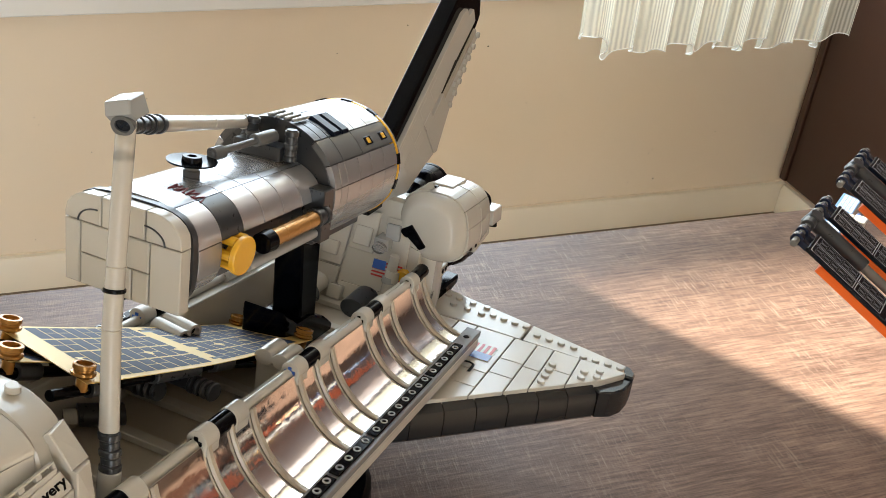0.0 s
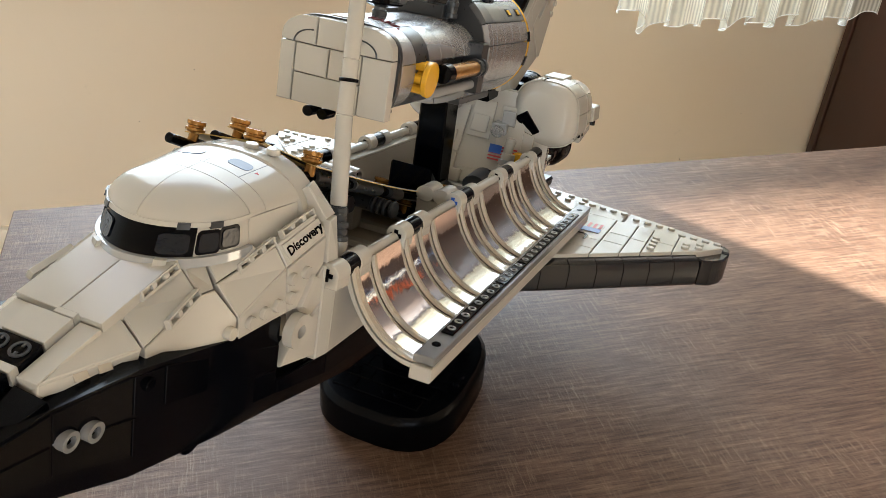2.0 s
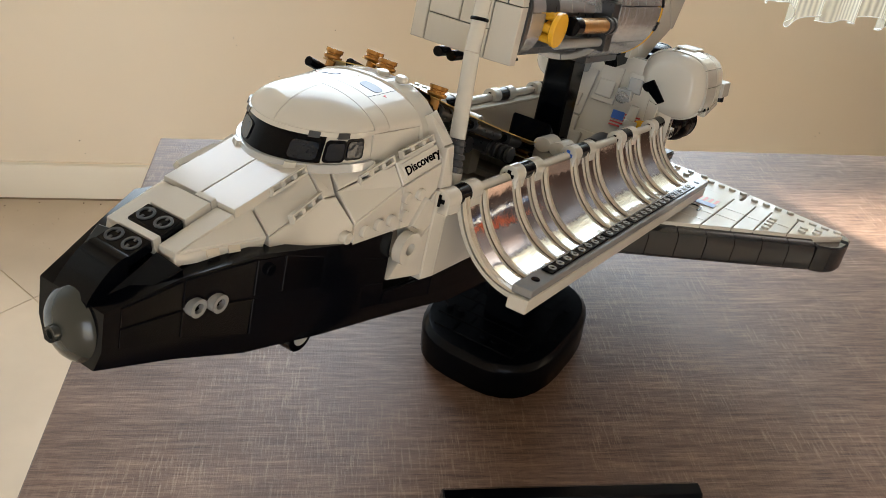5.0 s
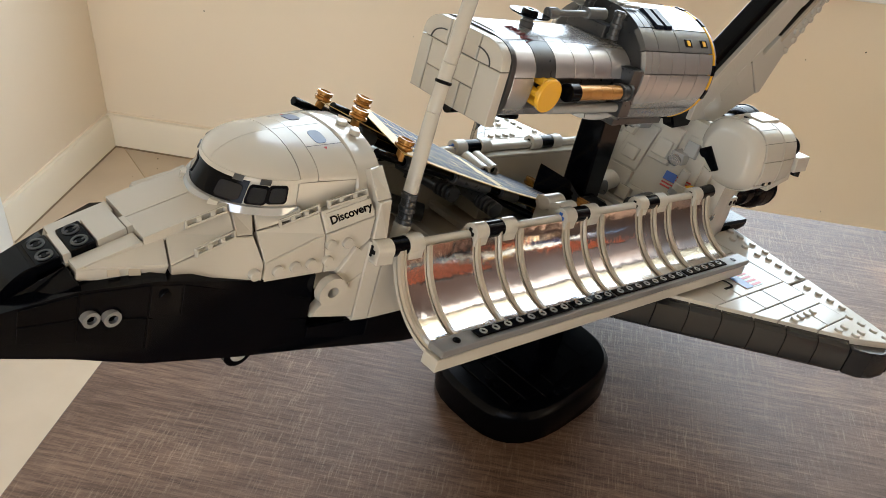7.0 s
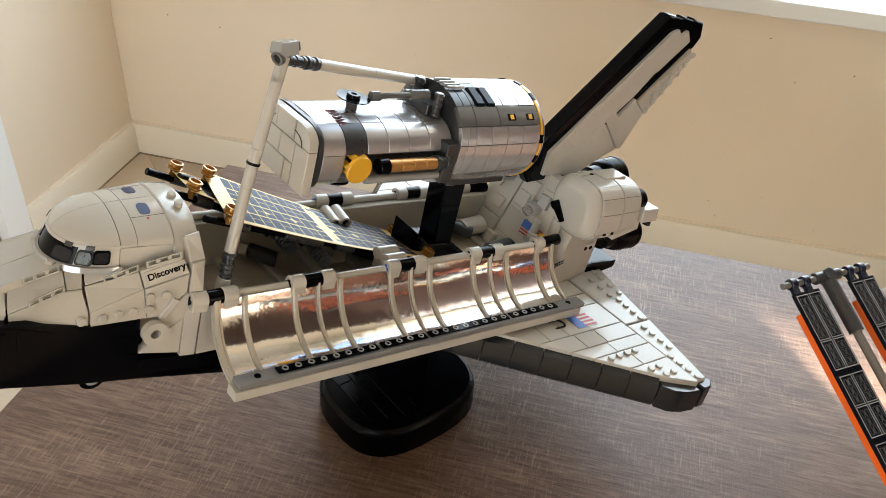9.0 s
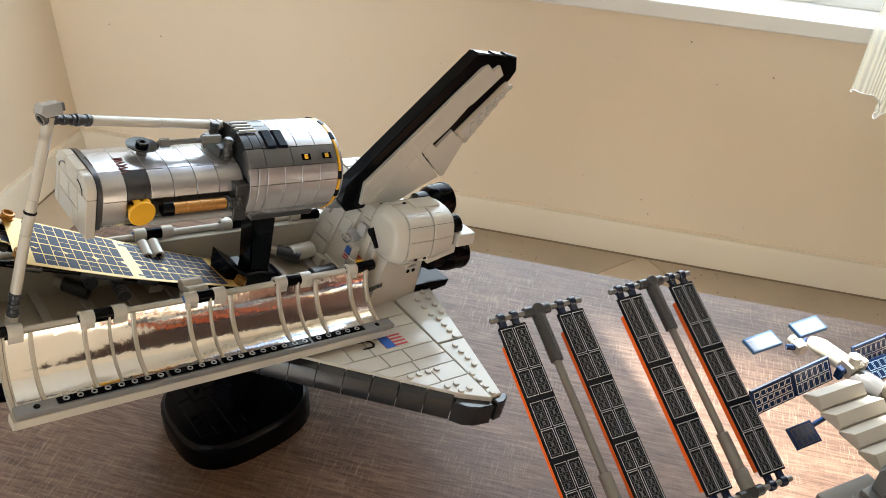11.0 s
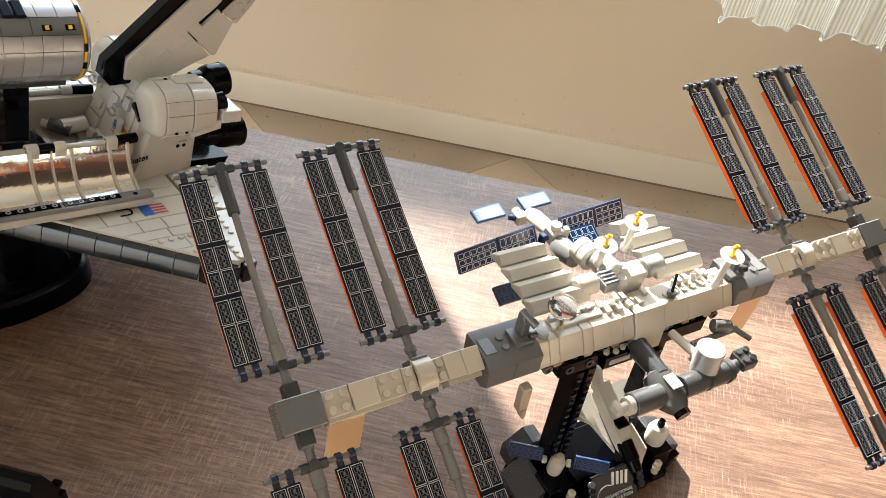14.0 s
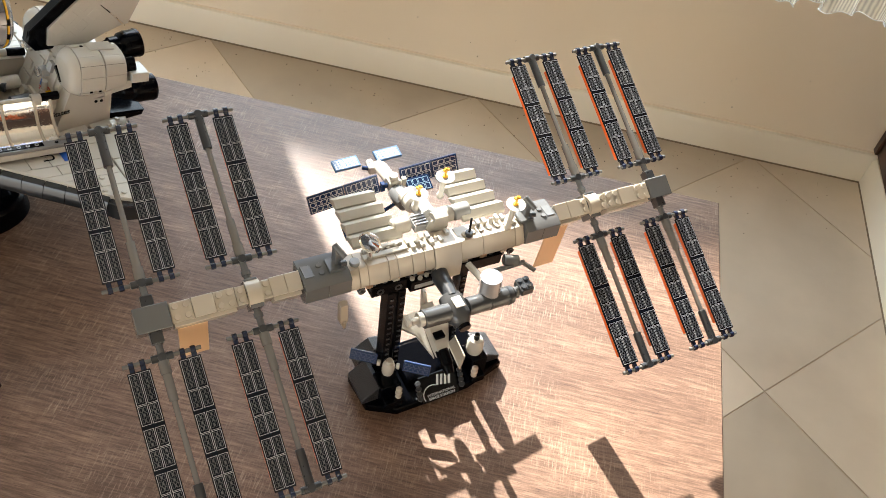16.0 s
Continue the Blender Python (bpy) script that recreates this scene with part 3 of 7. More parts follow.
deck(-0.0080, 0.0080, 0.0430, 0.0724, 0.0459, 0.0732)
deck(-0.0080, 0.0080, 0.0552, 0.0757, 0.0660, 0.0788)
deck(0.0003, 0.0080, 0.0662, 0.0789, 0.0686, 0.0796)
deck(-0.0165, 0.0, 0.0688, 0.0783, 0.1040, 0.0868, 0.0050)
deck(0.0001, 0.0160, 0.0688, 0.0783, 0.1040, 0.0868, 0.0050)
deck(-0.0160, -0.0083, 0.0448, 0.0706, 0.0686, 0.0768, 0.0060)
deck(0.0083, 0.0160, 0.0448, 0.0706, 0.0686, 0.0768, 0.0060)


def flank(pts, t=0.005, name="side_panel", mat=None, grow=0.0):
    """A panel on the port side and its mirror image on the starboard side."""
    def make(bm, s):
        q = [(x + grow - 0.0024 * max(0.0, min(1.0, (0.11 - y) / 0.03)), y, z) for x, y, z in pts]
        slab(bm, q if s > 0 else mirror(q), t, gap=0.0001)
    return both(name, mat or WP, sh, make)


flank([(0.0184, 0.0450, 0.0702), (0.0186, 0.0446, 0.0660), (0.0270, 0.0740, 0.0635), (0.0278, 0.0752, 0.0703)], 0.005)
flank([(0.0184, 0.0451, 0.0705), (0.0278, 0.0753, 0.0706), (0.0166, 0.0778, 0.0775), (0.0177, 0.0690, 0.0766)], 0.005)
flank([(0.0165, 0.0784, 0.0777), (0.0280, 0.0758, 0.0707), (0.0249, 0.1030, 0.0770), (0.0173, 0.1037, 0.0840)], 0.006)
flank([(0.0174, 0.1041, 0.0840), (0.0250, 0.1034, 0.0770), (0.0244, 0.1110, 0.0762), (0.0196, 0.1124, 0.0834)], 0.005)
flank([(0.0282, 0.0760, 0.0703), (0.0285, 0.0765, 0.0605), (0.0335, 0.1120, 0.0595), (0.0338, 0.1112, 0.0682), (0.0248, 0.1108, 0.0760), (0.0252, 0.1034, 0.0767)], 0.006)
flank([(0.0245, 0.1118, 0.0778), (0.0338, 0.1117, 0.0682), (0.0343, 0.1380, 0.0772), (0.0300, 0.1365, 0.0852)], 0.006)
flank([(0.0338, 0.1120, 0.0680), (0.0336, 0.1125, 0.0592), (0.0345, 0.1412, 0.0585), (0.0343, 0.1383, 0.0770)], 0.006)
flank([(0.0300, 0.1368, 0.0855), (0.0343, 0.1384, 0.0772), (0.0343, 0.1610, 0.0832), (0.0310, 0.1570, 0.0915)], 0.006, "name_panel")
flank([(0.0345, 0.1387, 0.0768), (0.0346, 0.1414, 0.0585), (0.0346, 0.1470, 0.0580), (0.0346, 0.1610, 0.0720), (0.0345, 0.1612, 0.0828)], 0.006)
flank([(0.0350, 0.1612, 0.0715), (0.0350, 0.1474, 0.0575), (0.0350, 0.1530, 0.0400), (0.0350, 0.1612, 0.0380)], 0.006)
flank([(0.0200, 0.1124, 0.0835), (0.0246, 0.1120, 0.0782), (0.0285, 0.1290, 0.0840), (0.0255, 0.1300, 0.0865)], 0.004)
# arch pieces behind the cabin
flank([(0.0255, 0.1602, 0.1005), (0.0338, 0.1608, 0.0895), (0.0338, 0.1696, 0.0892), (0.0250, 0.1696, 0.1000)], 0.006, "cabin_arch")
flank([(0.0348, 0.1616, 0.0890), (0.0356, 0.1616, 0.0720), (0.0356, 0.1690, 0.0715), (0.0348, 0.1690, 0.0888)], 0.006, "cabin_arch")
flank([(0.0358, 0.1606, 0.0712), (0.0358, 0.1606, 0.0310), (0.0358, 0.1690, 0.0305), (0.0358, 0.1690, 0.0712)])
flank([(0.0358, 0.1440, 0.0440), (0.0358, 0.1380, 0.0375), (0.0358, 0.1602, 0.0335), (0.0358, 0.1602, 0.0560)])
flank([(0.0364, 0.1535, 0.0700), (0.0364, 0.1470, 0.0590), (0.0364, 0.1505, 0.0570), (0.0364, 0.1570, 0.0680)], 0.003)


def notch_rail(a, c, n, w=0.0026):
    """A slotted clip strip along a panel's edge: two bars with bridges between the slots."""
    def at(f, g):
        return (a[0] + (c[0] - a[0]) * f - w * 0.45 * g + 0.0009, a[1] + (c[1] - a[1]) * f, a[2] + (c[2] - a[2]) * f + w * 0.8 * g + 0.0007)
    cells = [(0, 1, -0.20, 0.16), (0, 1, 0.84, 1.10)] + [((k - 0.17) / n, (k + 0.17) / n, 0.16, 0.84) for k in range(n + 1)]
    for s in (1, -1):
        for f0, f1, g0, g1 in cells:
            bm = B()
            f0, f1 = max(0.0, f0), min(1.0, f1)
            q = [at(f0, g1), at(f0, g0), at(f1, g0), at(f1, g1)]
            slab(bm, q if s > 0 else mirror(q), 0.0024, b=0.00015, gap=0.0)
            part("edge_clip", bm, WP, sh)


notch_rail((0.0270, 0.1200, 0.0795), (0.0298, 0.1360, 0.0858), 3)
notch_rail((0.0300, 0.1400, 0.0868), (0.0310, 0.1570, 0.0913), 3)
notch_rail((0.0166, 0.0850, 0.0795), (0.0172, 0.1020, 0.0838), 3)
notch_rail((0.0272, 0.0850, 0.0733), (0.0254, 0.1020, 0.0772), 3)
# round hatch with a hole, and rows of half-round studs
both("round_hatch", WP, sh, lambda bm, s: ring(bm, (s * 0.0350, 0.1450, 0.0505), (s * 0.0390, 0.1450, 0.0505), 0.0068, 0.0026, 28))
for y, z, x in ((0.1080, 0.0640, 0.0332), (0.1180, 0.0640, 0.0336), (0.1260, 0.0645, 0.0338), (0.1335, 0.0645, 0.0341), (0.1415, 0.0720, 0.0343), (0.1495, 0.0720, 0.0345), (0.1415, 0.0645, 0.0343)):
    both("side_stud", WP, sh, lambda bm, s: cyl(bm, (s * (x - 0.002), y, z), (s * (x + 0.0019), y, z), 0.0024, 16))
# small slots in the nose sides: cream slabs coloured for their shade, black below
for y, z, x in ((0.0565, 0.0688, 0.0207), (0.0635, 0.0688, 0.0228)):
    x -= 0.0017
    slot = [(x - 0.0001, y - 0.0022, z + 0.0012), (x + 0.0013, y - 0.0022, z - 0.0014), (x + 0.0026, y + 0.0022, z - 0.0014), (x + 0.0012, y + 0.0022, z + 0.0012)]
    gap_ = [(x + 0.0017, y - 0.0018, z - 0.0022), (x + 0.0018, y - 0.0018, z - 0.0052), (x + 0.0031, y + 0.0022, z - 0.0052), (x + 0.0030, y + 0.0022, z - 0.0022)]
    both("nose_slot", CREAM, sh, lambda bm, s: slab(bm, slot if s > 0 else mirror(slot), 0.001, b=0.0001))
    both("nose_gap", BLACK, sh, lambda bm, s: slab(bm, gap_ if s > 0 else mirror(gap_), 0.001, b=0.0001))

# cockpit: window band, canopy dome and rear roof


def ell(y, half, z0, z1, n=16, p=2.4):
    out = []
    for k in range(n + 1):
        a = math.pi * k / n
        c, s_ = math.cos(a), math.sin(a)
        out.append((half * math.copysign(abs(c) ** (2 / p), c), y, z0 + (z1 - z0) * abs(s_) ** (2 / p)))
    return out


CY = 0.1285          # where the cockpit's round front begins


def cock(z):
    """Front outline of the cockpit at a height: half width and front end."""
    f = (z - 0.084) / 0.013
    return 0.0246 - 0.0014 * f, 0.0968 + 0.0062 * f


def band(bm, z0, z1, grow=0.0, a0=-90, a1=90, n=28, thick=0.003):
    """A wall round the cockpit's front, between two heights and two angles from straight ahead."""
    rows = []
    for z in (z0, z1):
        w, y0 = cock(z)
        w += grow
        y0 -= grow
        outer, inner = [], []
        for k in range(n + 1):
            a = radians(a0 + (a1 - a0) * k / n)
            c, s_ = math.cos(a), math.sin(a)
            outer.append((w * s_, CY - (CY - y0) * c, z))
            inner.append(((w - thick) * s_, CY - (CY - y0 - thick) * c, z))
        rows.append((outer, inner))
    (o0, i0), (o1, i1) = rows
    loft(bm, [i0, o0, o1, i1, i0], closed=False, caps=False)
    for k in (0, -1):
        bm.faces.new([bm.verts.new(p[k]) for p in (i0, o0, o1, i1)])
    return bm


def pane(bm, a0, a1, z0, z1, grow, thick, r=0.22):
    """A window with rounded corners that follows the cockpit's front."""
    def at(a, z, d):
        w, y0 = cock(z)
        q = radians(a)
        return ((w + d) * math.sin(q), CY - (CY - y0 + d) * math.cos(q), z)
    pts = []
    for cu, cv, t0 in ((1 - r, 1 - r, 0), (r, 1 - r, 90), (r, r, 180), (1 - r, r, 270)):
        for k in range(5):
            q = radians(t0 + 22.5 * k)
            pts.append((cu + r * math.cos(q), cv + r * math.sin(q)))
    rings = [[at(a0 + (a1 - a0) * u, z0 + (z1 - z0) * v, d) for u, v in pts] for d in (grow - thick, grow)]
    loft(bm, rings)
    return bm


bm = B()
band(bm, 0.0838, 0.0868, 0.0016)
part("window_sill", bm, CRYSTAL, sh, "clear plastic rim under the windows")
bm = B()
band(bm, 0.0850, 0.0964, 0.0, -47, 47, 40)
wb = part("window_band", bm, BLACK, sh, "glossy black wrap-around windscreen band", smooth=60)
for s in (1, -1):
    bm = B()
    band(bm, 0.0842, 0.0964, 0.0, min(s * 47.2, s * 90), max(s * 47.2, s * 90), 12, 0.002)
    part("window_surround", bm, WHITE, sh, smooth=60)
for a0, a1, z0, z1, rim in ((21, 43, 0.0878, 0.0941, 0), (49.5, 63, 0.0880, 0.0940, 1), (66, 79, 0.0886, 0.0944, 1)):
    for s in (1, -1):
        if rim:
            bm = B()
            pane(bm, s * (a0 - 1.9), s * (a1 + 1.9), z0 - 0.0009, z1 + 0.0009, 0.0003, 0.002, 0.2)
            part("window_rim", bm, BLACK, wb, smooth=60)
        bm = B()
        pane(bm, s * a0, s * a1, z0, z1, 0.0006, 0.002)
        part("window_pane", bm, WINDOW, wb, "smoked cockpit window", smooth=60)
for a in (32, 55):
    for s in (1, -1):
        bm = B()
        band(bm, 0.0958, 0.0978, 0.0017, min(s * a, s * (a + 9)), max(s * a, s * (a + 9)), 5, 0.002)
        part("canopy_notch", bm, DGREY, sh, smooth=60)
for a in (-27, 27):
    bm = B()
    band(bm, 0.0844, 0.0870, 0.0032, a - 4, a + 4, 5, 0.002)
    part("rim_block", bm, WHITE, sh, smooth=60)
bm = B()
band(bm, 0.0963, 0.0978, 0.0012, -90, 90, 40, 0.004)
part("canopy_lip", bm, WHITE, sh, smooth=60)
# canopy: two round front quarters, roof pieces behind them
for s in (1, -1):
    bm = B()
    rows = []
    for i in range(15):
        th = (i + 0.35) / 14.35 * math.pi / 2
        y = CY - 0.0002 - 0.0258 * math.cos(th)
        hw, hz = 0.0240 * math.sin(th), 0.0107 * math.sin(th) ** 1.15
        top = []
        for k in range(13):
            a = k / 12 * math.pi / 2
            top.append((s * (0.00012 + hw * math.sin(a)), y, 0.0972 + hz * math.cos(a) ** 1.24))
        rows.append(top + [(s * (0.00012 + hw), y, 0.0962), (s * 0.00012, y, 0.0962)])
    loft(bm, rows)
    part("canopy_shell", bm, WHITE, sh, smooth=60)
    for y0, y1, hw0, hw1, hz0, hz1 in ((CY + 0.0002, 0.1368, 0.0240, 0.0244, 0.0107, 0.0110), (0.1371, 0.1545, 0.0244, 0.0258, 0.0110, 0.0112)):
        bm = B()
        rows = []
        for y, hw, hz in ((y0, hw0, hz0), (y1, hw1, hz1)):
            top = []
            for k in range(13):
                a = k / 12 * math.pi / 2
                top.append((s * (0.00012 + hw * math.sin(a)), y, 0.0972 + hz * math.cos(a) ** 1.24))
            rows.append(top + [(s * (0.00012 + hw), y, 0.0962), (s * 0.00012, y, 0.0962)])
        loft(bm, rows)
        part("roof_piece", bm, WHITE, sh, smooth=60)
bm = B()
loft(bm, [[(x, y, z) for x, y, z in ell(yy, w, 0.085, zt)] + [(-w, yy, 0.075), (w, yy, 0.075)] for yy, w, zt in ((0.1548, 0.0272, 0.1084), (0.1556, 0.0278, 0.1090), (0.1682, 0.0282, 0.1080), (0.1690, 0.0276, 0.1074))])
part("cabin_rear_roof", bm, WHITE, sh)
bm = B()
loft(bm, [[(-w - 0.0006, y, 0.078), (-w, y, 0.0960), (w, y, 0.0960), (w + 0.0006, y, 0.078)] for y, w in ((0.1287, 0.0240), (0.1545, 0.0258))])
part("cabin_side", bm, WHITE, sh)
for s in (1, -1):
    def on_roof(x, y, d):
        hw, hz = float(np.interp(y, (0.1371, 0.1545), (0.0244, 0.0258))), float(np.interp(y, (0.1371, 0.1545), (0.0110, 0.0112)))
        return (x, y, 0.0972 + d + hz * (1 - min(1.0, abs(x) / hw) ** 2) ** 0.62)
    bm = B()
    ring_ = [(0.0040 * math.copysign(abs(math.cos(q)) ** 0.6, math.cos(q)), 0.0030 * math.copysign(abs(math.sin(q)) ** 0.6, math.sin(q))) for q in [2 * math.pi * k / 28 for k in range(28)]]
    loft(bm, [[on_roof(s * 0.0090 + x, 0.1455 + y, d) for x, y in ring_] for d in (-0.0008, 0.0002)])
    part("roof_window", bm, NAVY, sh, "printed dark blue roof window")
    bm = B()
    loft(bm, [[on_roof(s * 0.0150 + x, 0.1455 + y, d) for x, y in ((0.0, -0.0008), (0.0012, 0.0), (0.0, 0.0008))] for d in (-0.0008, 0.0002)])
    part("roof_mark", bm, RED, sh, "tiny red printed mark")
    bm = B()
    loft(bm, [[on_roof(s * x, y, d) for x, y in ((0.0136, 0.1372), (0.0138, 0.1372), (0.0138, 0.1544), (0.0136, 0.1544))] for d in (-0.0008, 0.0001)])
    part("roof_seam", bm, DGREY, sh)
for x in (-0.010, -0.002):
    bm = B()
    cyl(bm, (x + 0.012, 0.1640, 0.1074), (x + 0.012, 0.1640, 0.1099), 0.0024, 14)
    part("roof_stud", bm, WHITE, sh)
lab = [Vector(p) for p in ((0.0301, 0.1378, 0.0846), (0.0340, 0.1398, 0.0778), (0.0337, 0.1610, 0.0844), (0.0307, 0.1590, 0.0905))]
bm = B()
nrm = (lab[2] - lab[0]).cross(lab[3] - lab[1]).normalized()
nrm = nrm if nrm.x > 0 else -nrm
slab(bm, [p.lerp((lab[0] + lab[2]) / 2, 0.06) + nrm * 0.0012 for p in lab], 0.0012, b=0.0002)
nt = part("name_tile", bm, WHITE, sh, "white name tile with black print")
ctr_ = (lab[0] + lab[1] + lab[2] + lab[3]) / 4
words("name_print", "Discovery", 0.0047, BLACK, nt, frame_at(ctr_ + nrm * 0.0014, (lab[2] - lab[1]) + (lab[3] - lab[0]), (lab[0] - lab[1])), "printed bold black ship's name", 0.00012)

# mid body and payload bay
both("bay_wall", WHITE, sh, lambda bm, s: box(bm, min(s * 0.0300, s * 0.0350), max(s * 0.0300, s * 0.0350), 0.1700, 0.4360, 0.030, 0.0625))
bm = B()
box(bm, -0.0300, 0.0300, 0.1700, 0.4360, 0.028, 0.0335)
part("bay_floor", bm, CREAM, sh)
for k in range(9):
    y = 0.185 + k * 0.029
    bm = B()
    box(bm, -0.0299, 0.0299, y, y + 0.006, 0.0336, 0.0372)
    part("floor_rib", bm, WHITE, sh)
both("bay_sill", WHITE, sh, lambda bm, s: box(bm, min(s * 0.0290, s * 0.0348), max(s * 0.0290, s * 0.0348), 0.1710, 0.4340, 0.0625, 0.0645))

BEAMGREY = material("stone_grey_plastic", (0.20, 0.20, 0.20), 0.2, vary=0.03)
# bay doors with mirror foil, ribs, hinge tubes and edge beams


def door_point(a, r=0.0):
    """The door's section: a from 0 at the hinge to 1 at the edge."""
    t0 = 0.30
    th = t0 + a * (math.pi / 2 - t0)
    return 0.0385 + 0.0320 * (math.cos(t0) - math.cos(th)) / math.cos(t0), 0.0660 - 0.0300 * (math.sin(th) - math.sin(t0)) / (1 - math.sin(t0))


for s in (1, -1):
    y0, y1 = 0.1730, 0.4280
    bm = B()
    n = 14
    inner = [door_point(k / n, 0.0) for k in range(n + 1)]
    outer = [(x - 0.0022 * (1 - k / n), z - 0.0022 * k / n) for k, (x, z) in enumerate(inner)]
    loft(bm, [[(s * x, y, z) for x, z in inner] + [(s * x, y, z) for x, z in outer[::-1]] for y in (y0, y1)])
    door = part("bay_door", bm, WHITE, sh, "open white payload bay door lined with mirror foil")
    bm = B()
    loft(bm, [[(s * (x + 0.0004), y, z + 0.0004) for x, z in inner] for y in [y0 + 0.001 + (y1 - y0 - 0.002) * q / 12 for q in range(13)]], closed=False, caps=False)
    part("foil", bm, FOIL, door, "creased silver mirror foil", smooth=60)
    for yr, thin in [(0.1745, 0)] + [(yc_ + d_, d_ == 0) for yc_ in (0.1765, 0.2370, 0.3030, 0.3690, 0.4280) for d_ in (-0.0150, 0, 0.0150) if 0.176 < yc_ + d_ < 0.426] + [(0.4272, 0)]:
        bm = B()
        w = 0.0008 if thin else 0.0014
        pts = [door_point(q / 12, 0.0) for q in range(13)]
        loft(bm, [[(s * (x + dx), yr + dy, z + dz) for dx, dy, dz in ((0.0006, -w, 0.0006), (0.0018, -w * 0.7, 0.0015), (0.0018, w * 0.7, 0.0015), (0.0006, w, 0.0006))] for x, z in pts])
        part("rib", bm, CREAM, door)
    bm = B()
    cyl(bm, (s * 0.0360, 0.164, 0.0668), (s * 0.0360, 0.428, 0.0668), 0.0026, 12)
    part("hinge_tube", bm, WHITE, door)
    for k, yc in enumerate((0.1765, 0.2370, 0.3030, 0.3690, 0.4280)):
        bm = B()
        h_ = 0.006 if k == 0 else 0.0085
        cyl(bm, (s * 0.0360, yc - h_, 0.0672), (s * 0.0360, yc + h_, 0.0672), 0.0043, 18)
        part("hinge_sleeve", bm, BLACK, door, "glossy black sleeve")
        for e in ((-1, 1) if k < 4 else (-1,)):
            bm = B()
            a = yc + e * (h_ + 0.0001)
            cyl(bm, (s * 0.0360, min(a, a + e * 0.0085), 0.0672), (s * 0.0360, max(a, a + e * 0.0085), 0.0672), 0.0048, 18)
            box(bm, min(s * 0.0340, s * 0.0405), max(s * 0.0340, s * 0.0405), min(a, a + e * 0.0085), max(a, a + e * 0.0085), 0.0615, 0.0675)
            clip_ = part("hinge_clip", bm, WHITE, door)
            f = -1 if e < 0 else 1
            bm = B()
            ye = a + e * 0.0086
            for w_, h_ in ((0.0026, 0.0009), (0.0009, 0.0026)):
                box(bm, s * 0.0360 - w_, s * 0.0360 + w_, min(ye, ye + e * 0.0006), max(ye, ye + e * 0.0006), 0.0672 - h_, 0.0672 + h_, 0.0001)
            part("axle_cross", bm, BLUE if (k == 2 and e < 0) else BLACK, clip_)
    bm = B()
    box(bm, min(s * 0.0695, s * 0.0785), max(s * 0.0695, s * 0.0785), 0.1730, 0.4330, 0.0370, 0.0408)
    beam = part("edge_beam", bm, BEAMGREY, door, "grey edge beam")
    bm = B()
    box(bm, min(s * 0.0695, s * 0.0785), max(s * 0.0695, s * 0.0785), 0.1710, 0.4310, 0.0305, 0.0368)
    part("edge_plate", bm, WHITE, door)
    for a, c in ((0.1960, 0.2610), (0.2630, 0.2960), (0.2980, 0.3630), (0.3650, 0.4080)):
        bm = B()
        box(bm, min(s * 0.0712, s * 0.0768), max(s * 0.0712, s * 0.0768), a, c, 0.0405, 0.0414)
        part("hole_plate", bm, BLACK, beam)
        bm = B()
        q = a + 0.005
        while q < c - 0.003:
            ring(bm, (s * 0.0740, q, 0.0413), (s * 0.0740, q, 0.0418), 0.0019, 0.0011, 14)
            q += 0.008
        tagged(part("hole_rim", bm, LGREY, door), kind="stuff")
    for yq in (0.1850, 0.4200):
        bm = B()
        cyl(bm, (s * 0.0740, yq, 0.0400), (s * 0.0740, yq, 0.0411), 0.0019, 12)
        part("pin_hole", bm, BLACK, beam)
# wings: core plate, leading edge, top tiles, elevons and studs
ZT = 0.0275
EDGEGREY = material("glossy_dark_grey_plastic", (0.017, 0.018, 0.020), 0.16, vary=0.05)
STUD = mesh_of("stud", stud_mesh(), WHITE)


def studs(parent, places, mesh=None, name="stud"):
    for p in places:
        o = new(name, mesh or STUD)
        o.parent = parent
        o.location = p


def line(a, c, n):
    return [tuple(a[i] + (c[i] - a[i]) * k / (n - 1) for i in range(3)) for k in range(n)]


